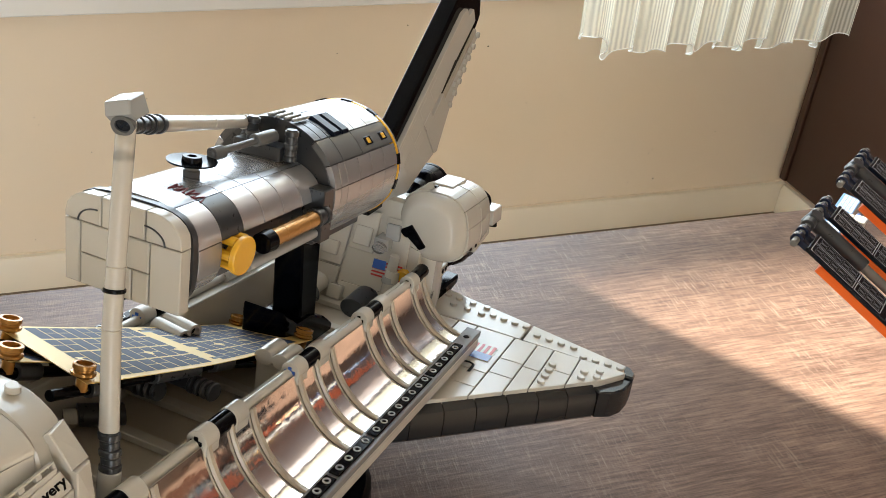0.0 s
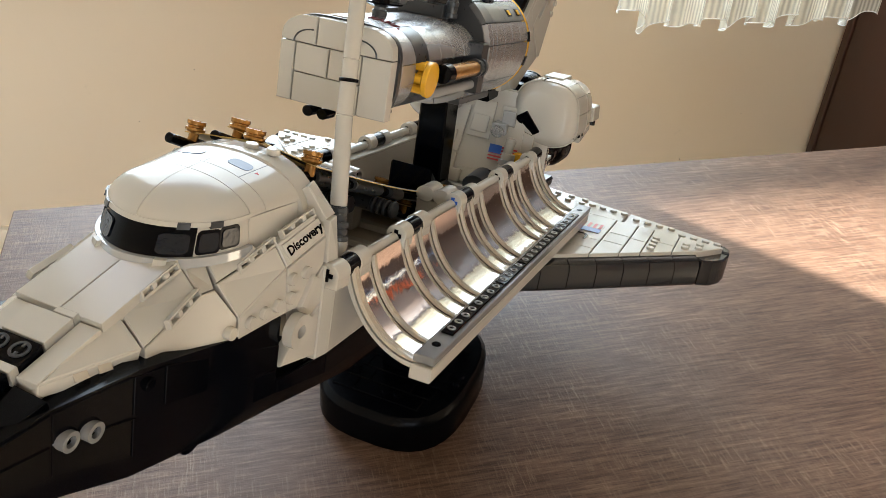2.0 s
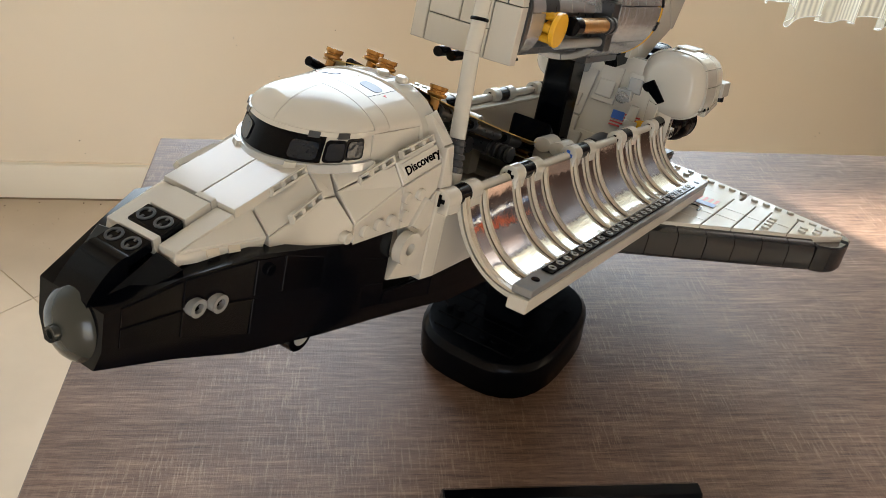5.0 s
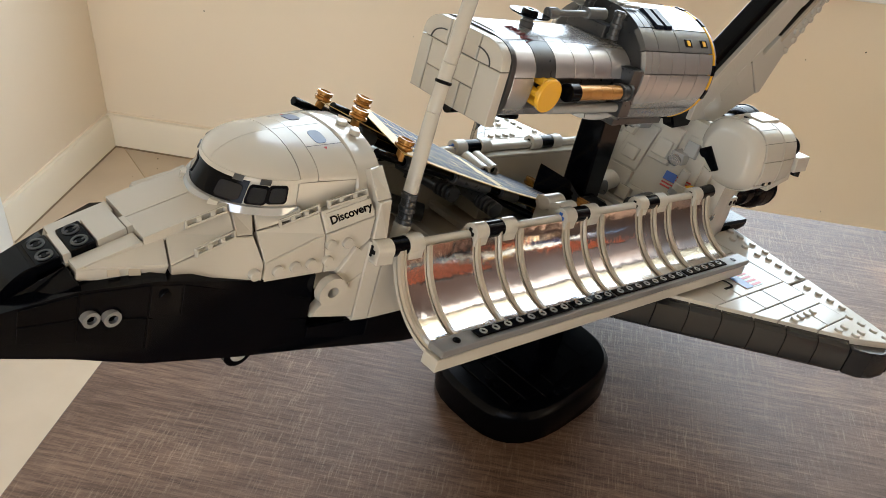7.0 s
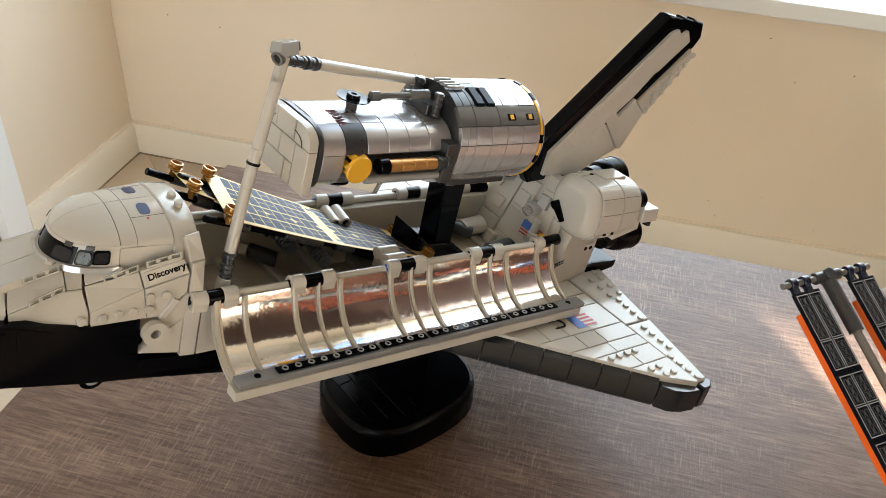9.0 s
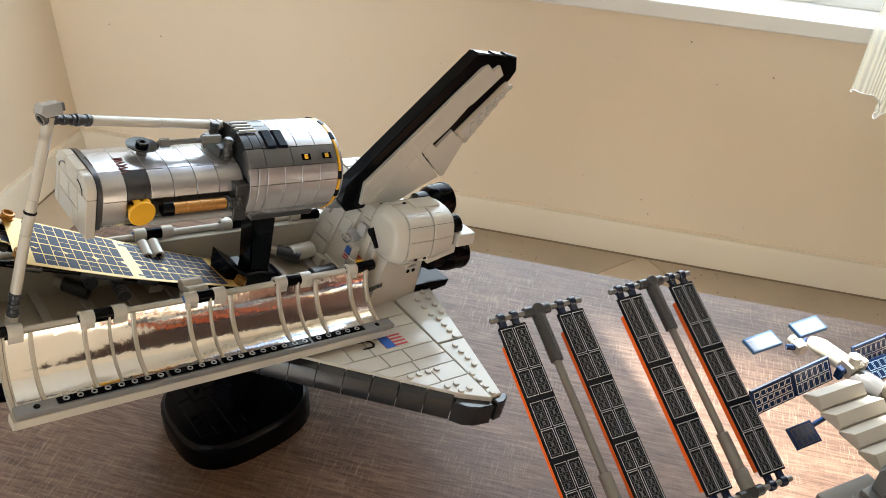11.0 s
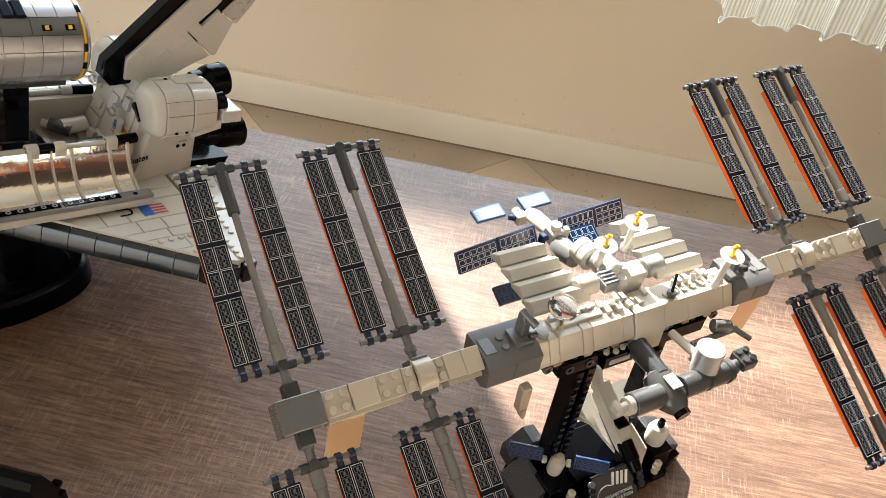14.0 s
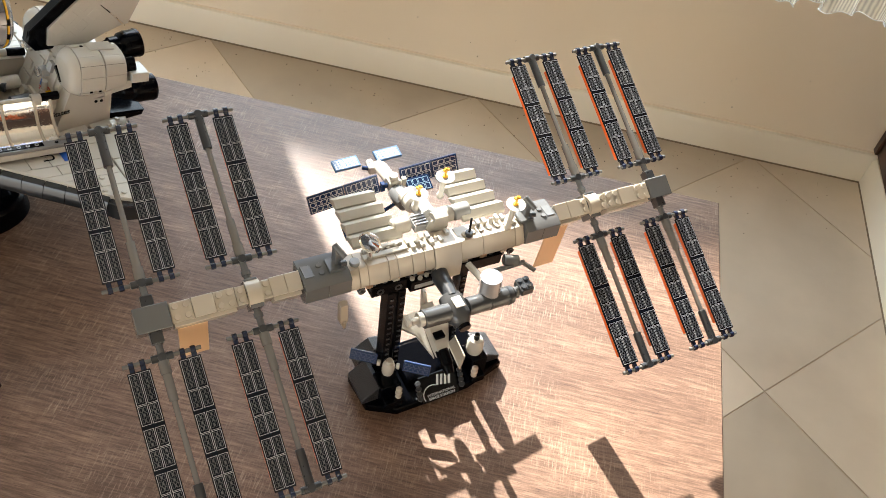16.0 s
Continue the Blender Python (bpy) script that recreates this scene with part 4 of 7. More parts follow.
for s in (1, -1):
    bm = B()
    prism(bm, [(s * 0.0345, 0.260), (s * 0.046, 0.331), (s * 0.150, 0.4385), (s * 0.164, 0.4605), (s * 0.0345, 0.4655)], "z", 0.010, 0.0232)
    wing = part("wing", bm, DGREY, sh, "white tiled delta wing with a dark grey leading edge")
    # leading edge, in curved sections
    p0, p1 = Vector((s * 0.042, 0.3265, 0)), Vector((s * 0.1500, 0.4380, 0))
    out = Vector((s * (p1.y - p0.y), -abs(p1.x - p0.x), 0)).normalized()
    for k in range(8):
        a, c = p0.lerp(p1, k / 8 + 0.002), p0.lerp(p1, (k + 1) / 8 - 0.002)
        bm = B()
        sec = [(-0.004, 0.0255), (-0.0005, 0.0252), (0.0040, 0.0222), (0.0055, 0.0180), (0.0055, 0.008), (0.004, 0.006), (-0.004, 0.006)]
        loft(bm, [[q + out * o + Vector((0, 0, z)) for o, z in sec] for q in (a, c)])
        part("leading_edge", bm, EDGEGREY, wing)
    bm = B()
    prism(bm, [(s * 0.1495, 0.4395), (s * 0.1545, 0.4345), (s * 0.1625, 0.4400), (s * 0.1670, 0.4480), (s * 0.1690, 0.4600), (s * 0.158, 0.4605)], "z", 0.006, 0.0235, b=0.001)
    part("wing_tip", bm, EDGEGREY, wing)
    bm = B()
    prism(bm, [(s * 0.161, 0.4635), (s * 0.1690, 0.4635), (s * 0.1690, 0.470), (s * 0.1655, 0.476), (s * 0.160, 0.4775)], "z", 0.007, 0.0240, b=0.001)
    part("wing_tip", bm, EDGEGREY, wing)
    rects = [(0.035, 0.0560, 0.334, 0.372), (0.0565, 0.0670, 0.340, 0.380), (0.035, 0.0560, 0.3725, 0.4640), (0.0565, 0.0670, 0.3805, 0.4640), (0.0675, 0.0925, 0.350, 0.3905), (0.0675, 0.0925, 0.3910, 0.4090),
             (0.0675, 0.0925, 0.4095, 0.4640), (0.0930, 0.1075, 0.370, 0.4120), (0.0930, 0.1075, 0.4125, 0.4320), (0.0930, 0.1075, 0.4325, 0.4640), (0.1080, 0.1185, 0.380, 0.4300), (0.1080, 0.1185, 0.4305, 0.4640), (0.1190, 0.1355, 0.395, 0.4370), (0.1190, 0.1355, 0.4375, 0.4640), (0.1360, 0.1640, 0.415, 0.4640)]

    def clip(poly, d):
        """Keeps what lies behind the leading edge and before the elevons' gap."""
        for f in (lambda x, y: y - (0.3610 + 1.033 * (x - 0.0745)), lambda x, y: 0.4640 - 0.045 * (x - 0.04) * 0.6 - y, lambda x, y: (y - 0.4385) - 1.55 * (x - 0.1505)):
            res = []
            for i in range(len(poly)):
                p, q = poly[i - 1], poly[i]
                fp, fq = f(*p), f(*q)
                if (fp > 0) != (fq > 0):
                    k = fp / (fp - fq)
                    res.append((p[0] + (q[0] - p[0]) * k, p[1] + (q[1] - p[1]) * k))
                if fq > 0:
                    res.append(q)
            poly = res
        return poly

    tiles = [t_ for t_ in (clip([(x0, y0), (x1, y0), (x1, y1), (x0, y1)], 0) for x0, x1, y0, y1 in rects) if len(t_) > 2]
    for tl in tiles:
        bm = B()
        prism(bm, [(s * x, y) for x, y in tl], "z", 0.0230, ZT, b=0.0004)
        part("tile", bm, WHITE, wing)
    studs(wing, [(s * x, y, z) for x, y, z in line((0.1230, 0.4180, ZT), (0.1230, 0.4420, ZT), 4) + line((0.1420, 0.4370, ZT), (0.1420, 0.4450, ZT), 2) + line((0.1500, 0.4430, ZT), (0.1500, 0.4510, ZT), 2)])
    # elevons
    for x0, x1, e0, e1 in ((0.0350, 0.0955, 0.5085, 0.4905), (0.0970, 0.1625, 0.4900, 0.4715)):
        bm = B()
        prism(bm, [(s * x0, 0.4680 - 0.05 * (x0 - 0.035)), (s * x1, 0.4680 - 0.05 * (x1 - 0.035)), (s * x1, e1), (s * x0, e0)], "z", 0.014, ZT - 0.001, b=0.0006)
        part("elevon", bm, WHITE, wing, "white studded elevon")
        bm = B()
        prism(bm, [(s * x0, e0 + 0.0003), (s * x1, e1 + 0.0003), (s * x1, e1 + 0.005), (s * x0, e0 + 0.005)], "z", 0.012, 0.0195, b=0.0006)
        part("trailing_edge", bm, DGREY, wing)
    zs = ZT - 0.001
    rows = line((0.0390, 0.4975, zs), (0.0630, 0.4945, zs), 4) + line((0.0470, 0.4855, zs), (0.0630, 0.4835, zs), 3) + line((0.0698, 0.4859, zs), (0.0938, 0.4830, zs), 4) + line((0.1036, 0.4754, zs), (0.1282, 0.4740, zs), 4) + line((0.1367, 0.4650, zs), (0.1600, 0.4648, zs), 4)
    studs(wing, [(s * x, y, z) for x, y, z in rows])
    # flag print and letters on the wing
    bm = B()
    box(bm, min(s * 0.0745, s * 0.0890), max(s * 0.0745, s * 0.0890), 0.4220, 0.4420, ZT, ZT + 0.00025, 0.0)
    flag = part("flag_print", bm, WHITE, wing, "printed flag with red stripes and a blue field")
    for k in range(4):
        bm = B()
        box(bm, min(s * (0.0750 + 0.0037 * k), s * (0.0769 + 0.0037 * k)), max(s * (0.0750 + 0.0037 * k), s * (0.0769 + 0.0037 * k)), 0.4220, 0.4420, ZT + 0.0003, ZT + 0.0004, 0.0)
        part("stripe", bm, RED, flag)
    bm = B()
    box(bm, min(s * 0.0747, s * 0.0888), max(s * 0.0747, s * 0.0888), 0.4221, 0.4305, ZT + 0.0005, ZT + 0.0006, 0.0)
    part("field", bm, BLUE, flag)
words("wing_print", "USA", 0.0165, BLACK, sh, frame_at((0.0700, 0.4110, ZT + 0.0004), (-1, 0, 0), (0, -1, 0)), "large black printed letters")

# aft body
bm = B()
loft(bm, [[(-w, y, 0.0240), (-w, y, zt - 0.016), (-w * 0.72, y, zt), (w * 0.72, y, zt), (w, y, zt - 0.016), (w, y, 0.0240)] for y, w, zt in ((0.4300, 0.0440, 0.0420), (0.4500, 0.0425, 0.0960), (0.4680, 0.0405, 0.0970), (0.4920, 0.0345, 0.0940))])
part("aft_body", bm, WHITE, sh)
bm = B()
prism(bm, [(0.4270, 0.0335), (0.4340, 0.0335), (0.4560, 0.1020), (0.4475, 0.1020)], "x", -0.0335, 0.0335)
bulk = part("aft_bulkhead", bm, WHITE, sh, "white sloping rear wall of the bay with panels")
for x0, x1, z0, z1, t in ((-0.026, -0.010, 0.0420, 0.0560, 0.003), (-0.026, -0.010, 0.0570, 0.0900, 0.002), (-0.008, 0.006, 0.0700, 0.0960, 0.003), (-0.008, 0.020, 0.0380, 0.0480, 0.003), (0.010, 0.026, 0.0620, 0.0950, 0.002)):
    m = pose(0, 0.4270, 0.0335, -16.7, 0, 0)
    bm = B()
    box(bm, x0, x1, -t, 0.002, z0 - 0.0335, z1 - 0.0335, m=m)
    part("panel", bm, WHITE, bulk)
bm = B()
fm = pose(0, 0.4270, 0.0335, -16.7, 0, 0)
box(bm, 0.0078, 0.0242, -0.0025, 0.001, 0.0235, 0.0343, 0.0002, m=fm)
flag = part("flag_print", bm, WHITE, bulk, "small printed flag with red stripes and a blue field")
for k in range(5):
    bm = B()
    box(bm, 0.0079, 0.0241, -0.0029, -0.0026, 0.0237 + 0.0022 * k, 0.0248 + 0.0022 * k, 0.0, m=fm)
    part("stripe", bm, RED, flag)
bm = B()
box(bm, 0.0079, 0.0150, -0.0033, -0.0030, 0.0284, 0.0342, 0.0, m=fm)
part("field", bm, BLUE, flag)
words("hull_print", "States", 0.0078, BLACK, sh, frame_at((0.0441, 0.4365, 0.0505), (-0.02, 1, 0), (0, 0, 1)), "small black printed country name", 0.0001)
both("thruster_plate", WHITE, sh, lambda bm, s: box(bm, min(s * 0.0360, s * 0.0400), max(s * 0.0360, s * 0.0400), 0.4705, 0.4825, 0.0500, 0.0570))
for y in (0.4737, 0.4793):
    both("thruster_hole", BLACK, sh, lambda bm, s: cyl(bm, (s * 0.0395, y, 0.0535), (s * 0.0406, y, 0.0535), 0.0017, 14))

for x0, x1, z0, z1, t, mat in ((-0.022, -0.013, 0.0290, 0.0380, 0.004, WHITE), (-0.006, 0.004, 0.0400, 0.0520, 0.005, WHITE), (0.012, 0.020, 0.0480, 0.0580, 0.006, LGREY), (0.014, 0.024, 0.0020, 0.0120, 0.005, WHITE), (-0.012, -0.004, 0.0030, 0.0120, 0.007, WHITE), (-0.028, -0.022, 0.0440, 0.0600, 0.004, WHITE)):
    bm = B()
    box(bm, x0, x1, -t, 0.001, z0, z1, 0.0005, m=fm)
    part("wall_fitting", bm, mat, bulk)

# engine pods


def pod_sec(s, y, r, a0=0.0, a1=360.0, n=28, k=0.74):
    """Rounded square section of a pod round its own line."""
    out = []
    for i in range(n if a1 - a0 >= 360 else n + 1):
        a = radians(a0 + (a1 - a0) * i / n)
        c, d = math.cos(a), math.sin(a)
        out.append((s * (0.0368 + r * math.copysign(abs(c) ** k, c)), y, 0.0915 + 1.03 * r * math.copysign(abs(d) ** k, d)))
    return out


for s in (1, -1):
    bm = B()
    loft(bm, [pod_sec(s, y, r) for y, r in ((0.4398, 0.0138), (0.4408, 0.0158), (0.4428, 0.0180), (0.4455, 0.0198), (0.4480, 0.0208), (0.4494, 0.0211))])
    pod = part("engine_pod", bm, WHITE, sh, "rounded white engine pod", smooth=40)
    for y0, y1, r0, r1 in ((0.4500, 0.4722, 0.0219, 0.0222), (0.4730, 0.4940, 0.0222, 0.0206)):
        for a0, a1 in ((-25.5, 4.4), (5.2, 33.6), (34.6, 63), (63.6, 95.0), (98, 150), (152, 331)):
            bm = B()
            rows = []
            for y, r in ((y0, r0 - 0.0004), (y0 + 0.0004, r0), (y1 - 0.0004, r1), (y1, r1 - 0.0004)):
                rows.append(pod_sec(s, y, r, a0, a1, 18) + pod_sec(s, y, r - 0.004, a0, a1, 18)[::-1])
            loft(bm, rows)
            part("pod_shell", bm, WHITE, pod, smooth=40)
    # core coloured dark grey, to stand in for shade in the shell seams
    bm = B()
    loft(bm, [pod_sec(s, y, r) for y, r in ((0.4480, 0.0190), (0.4800, 0.0192), (0.4955, 0.0180))])
    part("pod_core", bm, DGREY, pod)
    wm = frame_at((s * 0.0275, 0.4406, 0.0842), (s * 0.0101, 0.0006, -0.0127), (s * 0.0092, -0.0025, 0.0088))
    bm = B()
    box(bm, -0.0078, 0.0078, -0.0048, 0.0048, -0.0012, 0.0012, 0.0004, m=wm)
    part("pod_window", bm, BLACK, pod, "small black printed window")
    # slots as cream and black blocks, their inner shade put into the colour
    for k in range(4):
        for ang, y in ((-25, 0.4590 + 0.0042 * k), (97, 0.4600 + 0.0048 * k)):
            c = Vector(pod_sec(s, y, 0.0216, ang, ang + 1, 1)[0])
            bm = B()
            box(bm, -0.0012, 0.0012, -0.0013, 0.0013, -0.0010, 0.0010, 0.0002, m=pose(c.x, c.y, c.z))
            part("pod_slot", bm, CREAM if k % 2 else BLACK, pod)
    bm = B()
    box(bm, min(s * 0.028, s * 0.042), max(s * 0.028, s * 0.042), 0.4640, 0.4880, 0.1128, 0.1152, 0.0006)
    part("pod_ridge", bm, WHITE, pod)
    bm = B()
    box(bm, min(s * 0.038, s * 0.058), max(s * 0.038, s * 0.058), 0.4985, 0.5165, 0.0840, 0.0945, 0.0006)
    part("thruster_block", bm, WHITE, pod)
    bm = B()
    prism(bm, [(0.4740, 0.0720), (0.5000, 0.0780), (0.5000, 0.0860), (0.4700, 0.0860)], "x", s * 0.030, s * 0.0560, b=0.0006)
    part("pod_skirt", bm, WHITE, pod)
    for k in range(3):
        bm = B()
        cyl(bm, (s * (0.042 + 0.006 * k), 0.5120, 0.0795), (s * (0.042 + 0.006 * k), 0.5120, 0.0840), 0.0028, 12)
        part("thruster", bm, BLACK, pod)
    for k in range(3):
        bm = B()
        cyl(bm, (s * (0.032 + 0.008 * k), 0.4885, 0.1010), (s * (0.032 + 0.008 * k), 0.4980, 0.1015), 0.0030, 12)
        part("thruster", bm, BLACK, pod)


def bell(p, r, h, parent, d=(0, 1, 0.12)):
    bm = B()
    lathe(bm, p, d, [(r * 0.45, 0), (r * 0.55, h * 0.12), (r * 0.62, h * 0.2), (r * 0.74, h * 0.24), (r * 0.76, h * 0.45), (r * 0.9, h * 0.5), (r, h * 0.62), (r, h), (r * 0.86, h), (r * 0.6, h * 0.35), (0, h * 0.3)], 28)
    nozzle = part("engine_bell", bm, BLACK, parent, "glossy black engine nozzle")
    for k in (0.66, 0.93):
        bm = B()
        q = Vector(p) + Vector(d).normalized() * h * k
        lathe(bm, q, d, [(r * 0.9, 0), (r * (0.985 + 0.05 * k), 0), (r * (0.985 + 0.05 * k), 0.0012), (r * 0.9, 0.0012)], 24)
        part("bell_rim", bm, BLACK, nozzle)


bell((0, 0.494, 0.088), 0.0145, 0.040, sh)
for s in (1, -1):
    bell((s * 0.026, 0.494, 0.0525), 0.0145, 0.046, sh, (0, 1, 0.02))
    bell((s * 0.047, 0.489, 0.0965), 0.0072, 0.016, sh)
bm = B()
prism(bm, [(0.485, 0.016), (0.528, 0.0235), (0.530, 0.0300), (0.485, 0.031)], "x", -0.034, 0.034, b=0.0015)
part("body_flap", bm, BLACK, sh)

# fin: black core with a rim, white cheeks and a rudder
FIN = [(0.4205, 0.1060), (0.4230, 0.1180), (0.4330, 0.1290), (0.5220, 0.2268), (0.5390, 0.2252), (0.5400, 0.2262), (0.5530, 0.2245), (0.5540, 0.2255), (0.5665, 0.2232), (0.5704, 0.2117), (0.5655, 0.2030), (0.5190, 0.1560), (0.4980, 0.1280), (0.4720, 0.0980), (0.4300, 0.0950)]
bm = B()
prism(bm, FIN, "x", -0.0042, 0.0042, b=0.001)
fin = part("fin", bm, BLACK, sh, "tall swept fin, white with a black edge")
# rim along the leading edge, a little wider than the core
bm = B()
prism(bm, [(0.4215, 0.1050), (0.4235, 0.1185), (0.5215, 0.2262), (0.5275, 0.2255), (0.4290, 0.1170), (0.4262, 0.1050)], "x", -0.0056, 0.0056, b=0.0006)
part("fin_rim", bm, BLACK, fin)
cheek = [(0.4396, 0.1020), (0.4396, 0.1204), (0.5293, 0.2146), (0.5354, 0.2172), (0.5405, 0.2125), (0.5470, 0.2168), (0.5531, 0.2088), (0.5273, 0.1832), (0.5265, 0.1842), (0.5106, 0.1639), (0.4884, 0.1424), (0.4921, 0.1390), (0.5114, 0.1197), (0.4946, 0.1117), (0.4740, 0.1000)]
rud1 = [(0.4935, 0.1392), (0.5142, 0.1615), (0.5175, 0.1580), (0.5290, 0.1500), (0.5170, 0.1207), (0.5135, 0.1200)]
rud2 = [(0.5215, 0.1572), (0.5619, 0.2005), (0.5688, 0.1984), (0.5343, 0.1496), (0.5300, 0.1505)]
for s in (1, -1):
    for name, pl, h in (("cheek", cheek, 0.0075), ("rudder", rud1, 0.0076), ("rudder", rud2, 0.0058)):
        bm = B()
        prism(bm, pl, "x", s * 0.0040, s * h, b=0.0004)
        part(name, bm, WHITE, fin)
    bm = B()
    prism(bm, [(0.5185, 0.1590), (0.5600, 0.2025), (0.5619, 0.2008), (0.5210, 0.1575)], "x", s * 0.0040, s * 0.0064, b=0.0003)
    part("rudder_strip", bm, CREAM, fin)
    for y, z in [(0.5653 - 0.0057 * k, 0.1980 - 0.00775 * k) for k in range(7)] + [(0.5540 - 0.0065 * k, 0.1880 - 0.0075 * k) for k in range(4)]:
        bm = B()
        cyl(bm, (s * 0.0055, y, z), (s * 0.0076, y, z), 0.0022, 12)
        part("stud", bm, WHITE, fin)
    # stepped bricks of the cheek
    for j in range(5):
        for k in range(2):
            y, z = 0.4480 + 0.0120 * j + 0.0105 * k, 0.1200 + 0.0118 * j - 0.0100 * k
            if y > 0.5 or (k and j > 3):
                continue
            bm = B()
            box(bm, min(s * 0.0073, s * 0.0079), max(s * 0.0073, s * 0.0079), y - 0.0056, y + 0.0056, z - 0.0046, z + 0.0046, 0.0002, m=pose(0, y, z, 47, 0, 0) @ pose(0, -y, -z))
            part("fin_brick", bm, WHITE, fin)

# small side thrusters near the nose, wheels
for y in (0.0478, 0.0545):
    both("side_thruster", BEAMGREY, sh, lambda bm, s: ring(bm, (s * 0.0180, y, 0.0540), (s * 0.0262 + s * (y - 0.05) * 0.35, y, 0.0540), 0.0032, 0.0018, 18))
for s in (1, -1):
    bm = B()
    cyl(bm, (s * 0.004, 0.1260, 0.004), (s * 0.010, 0.1260, 0.004), 0.0075, 22)
    wh = part("nose_wheel", bm, BLACK, sh, "small black tyre")
    bm = B()
    cyl(bm, (s * 0.0095, 0.1260, 0.004), (s * 0.0106, 0.1260, 0.004), 0.0045, 18)
    part("rim", bm, LGREY, wh)
bm = B()
box(bm, -0.003, 0.003, 0.122, 0.130, 0.002, 0.018)
part("nose_gear_leg", bm, DGREY, sh)
for s in (1, -1):
    bm = B()
    cyl(bm, (s * 0.055, 0.4000, 0.000), (s * 0.066, 0.4000, 0.000), 0.0100, 22)
    part("main_wheel", bm, BLACK, sh, "small black tyre")
    bm = B()
    box(bm, s * 0.058 - 0.002, s * 0.058 + 0.002, 0.397, 0.403, 0.0, 0.016)
    part("gear_leg", bm, DGREY, sh)
# bay fittings
for y, z in ((0.2890, 0.058), (0.2890, 0.0655), (0.2968, 0.058), (0.2968, 0.0655)):
    bm = B()
    ring(bm, (-0.0270, y, z), (-0.0120, y - 0.0030, z), 0.0038, 0.0024, 18)
    part("bay_tube", bm, WHITE, sh)
    bm = B()
    cyl(bm, (-0.0262, y, z), (-0.0140, y - 0.0026, z), 0.0024, 14)
    part("tube_bore", bm, BLACK, sh)
bm = B()
box(bm, -0.0298, -0.010, 0.2880, 0.2980, 0.036, 0.0545)
part("tube_bracket", bm, WHITE, sh)
for x in (0.020, 0.0275):
    bm = B()
    cyl(bm, (x, 0.292, 0.066), (x, 0.306, 0.066), 0.0042, 16)
    part("bay_roller", bm, WHITE, sh)
bm = B()
box(bm, 0.016, 0.0298, 0.294, 0.304, 0.036, 0.0625)
part("roller_bracket", bm, WHITE, sh)
for y in (0.235, 0.322, 0.398):
    bm = B()
    cyl(bm, (-0.024, y, 0.044), (-0.012, y + 0.012, 0.044), 0.0050, 16)
    part("bay_cylinder", bm, DGREY, sh)
    bm = B()
    cyl(bm, (-0.0235, y - 0.001, 0.044), (-0.027, y - 0.0045, 0.044), 0.0035, 16)
    part("bay_plug", bm, WHITE, sh)
for x in (-0.018, 0.010):
    bm = B()
    cyl(bm, (x, 0.405, 0.044), (x, 0.4245, 0.046), 0.0065, 18)
    part("bay_motor", bm, DGREY if x > 0 else WHITE, sh)
# crew lamps on the rear wall
for x, z in ((0.012, 0.078), (-0.020, 0.088)):
    bm = B()
    box(bm, x - 0.004, x + 0.004, 0.4300, 0.4420, z - 0.003, z + 0.0045)
    lampb = part("bay_camera", bm, LGREY, sh, "small grey camera block")
    bm = B()
    cyl(bm, (x, 0.4298, z), (x, 0.4260, z - 0.001), 0.0036, 16)
    part("lens", bm, CLEAR, lampb)
for x in (0.0190,):
    bm = B()
    cyl(bm, (x, 0.4290, 0.046), (x + 0.001, 0.4310, 0.0640), 0.0040, 16)
    cyl(bm, (x, 0.4310, 0.0640), (x + 0.001, 0.4310, 0.0740), 0.0028, 16)
    part("bay_mast", bm, WHITE, sh)
    bm = B()
    cyl(bm, (x, 0.4300, 0.0555), (x, 0.4305, 0.0595), 0.0043, 16)
    part("mast_collar", bm, LGREY, sh)
bm = B()
cyl(bm, (0.0250, 0.4300, 0.062), (0.0250, 0.4360, 0.062), 0.0034, 14)
part("gold_stud", bm, YELLOW, sh)

# robot arm
arm_pts = [Vector((0.0275, 0.1830, 0.060)), Vector((0.0270, 0.1840, 0.0800)), Vector((0.0154, 0.2077, 0.1889)), Vector((-0.0141, 0.3283, 0.1652))]
bm = B()
cyl(bm, (0.0275, 0.1825, 0.034), arm_pts[0], 0.0036, 18)
part("arm_base", bm, DGREY, sh, "grey ribbed base of the robot arm")
d = (arm_pts[2] - arm_pts[0]).normalized()


def seg(name, a, c, r, mat, parent=sh, label="", ribs=False):
    bm = B()
    if ribs:
        n = max(2, int((c - a).length / 0.0026))
        for k in range(n):
            cyl(bm, a.lerp(c, k / n), a.lerp(c, (k + 0.8) / n), r if k % 2 == 0 else r * 0.86, 16)
        cyl(bm, a, c, r * 0.82, 14)
    else:
        cyl(bm, a, c, r, 20)
    return part(name, bm, mat, parent, label)


L = (arm_pts[2] - arm_pts[0]).length
seg("arm_fork", arm_pts[0], arm_pts[0] + d * 0.012, 0.0037, WHITE)
seg("arm_joint", arm_pts[0] + d * 0.012, arm_pts[0] + d * 0.026, 0.0035, DGREY, ribs=True)
seg("arm_boom", arm_pts[0] + d * 0.026, arm_pts[0] + d * 0.062, 0.0031, WHITE)
seg("arm_sleeve", arm_pts[0] + d * 0.062, arm_pts[0] + d * 0.084, 0.0031, WHITE)
seg("arm_mark", arm_pts[0] + d * 0.0750, arm_pts[0] + d * 0.0765, 0.00365, BLACK)
seg("arm_boom", arm_pts[0] + d * 0.084, arm_pts[0] + d * (L - 0.008), 0.0031, WHITE)
seg("arm_fork", arm_pts[0] + d * (L - 0.012), arm_pts[2] + d * 0.002, 0.0031, WHITE)
e = (arm_pts[3] - arm_pts[2]).normalized()
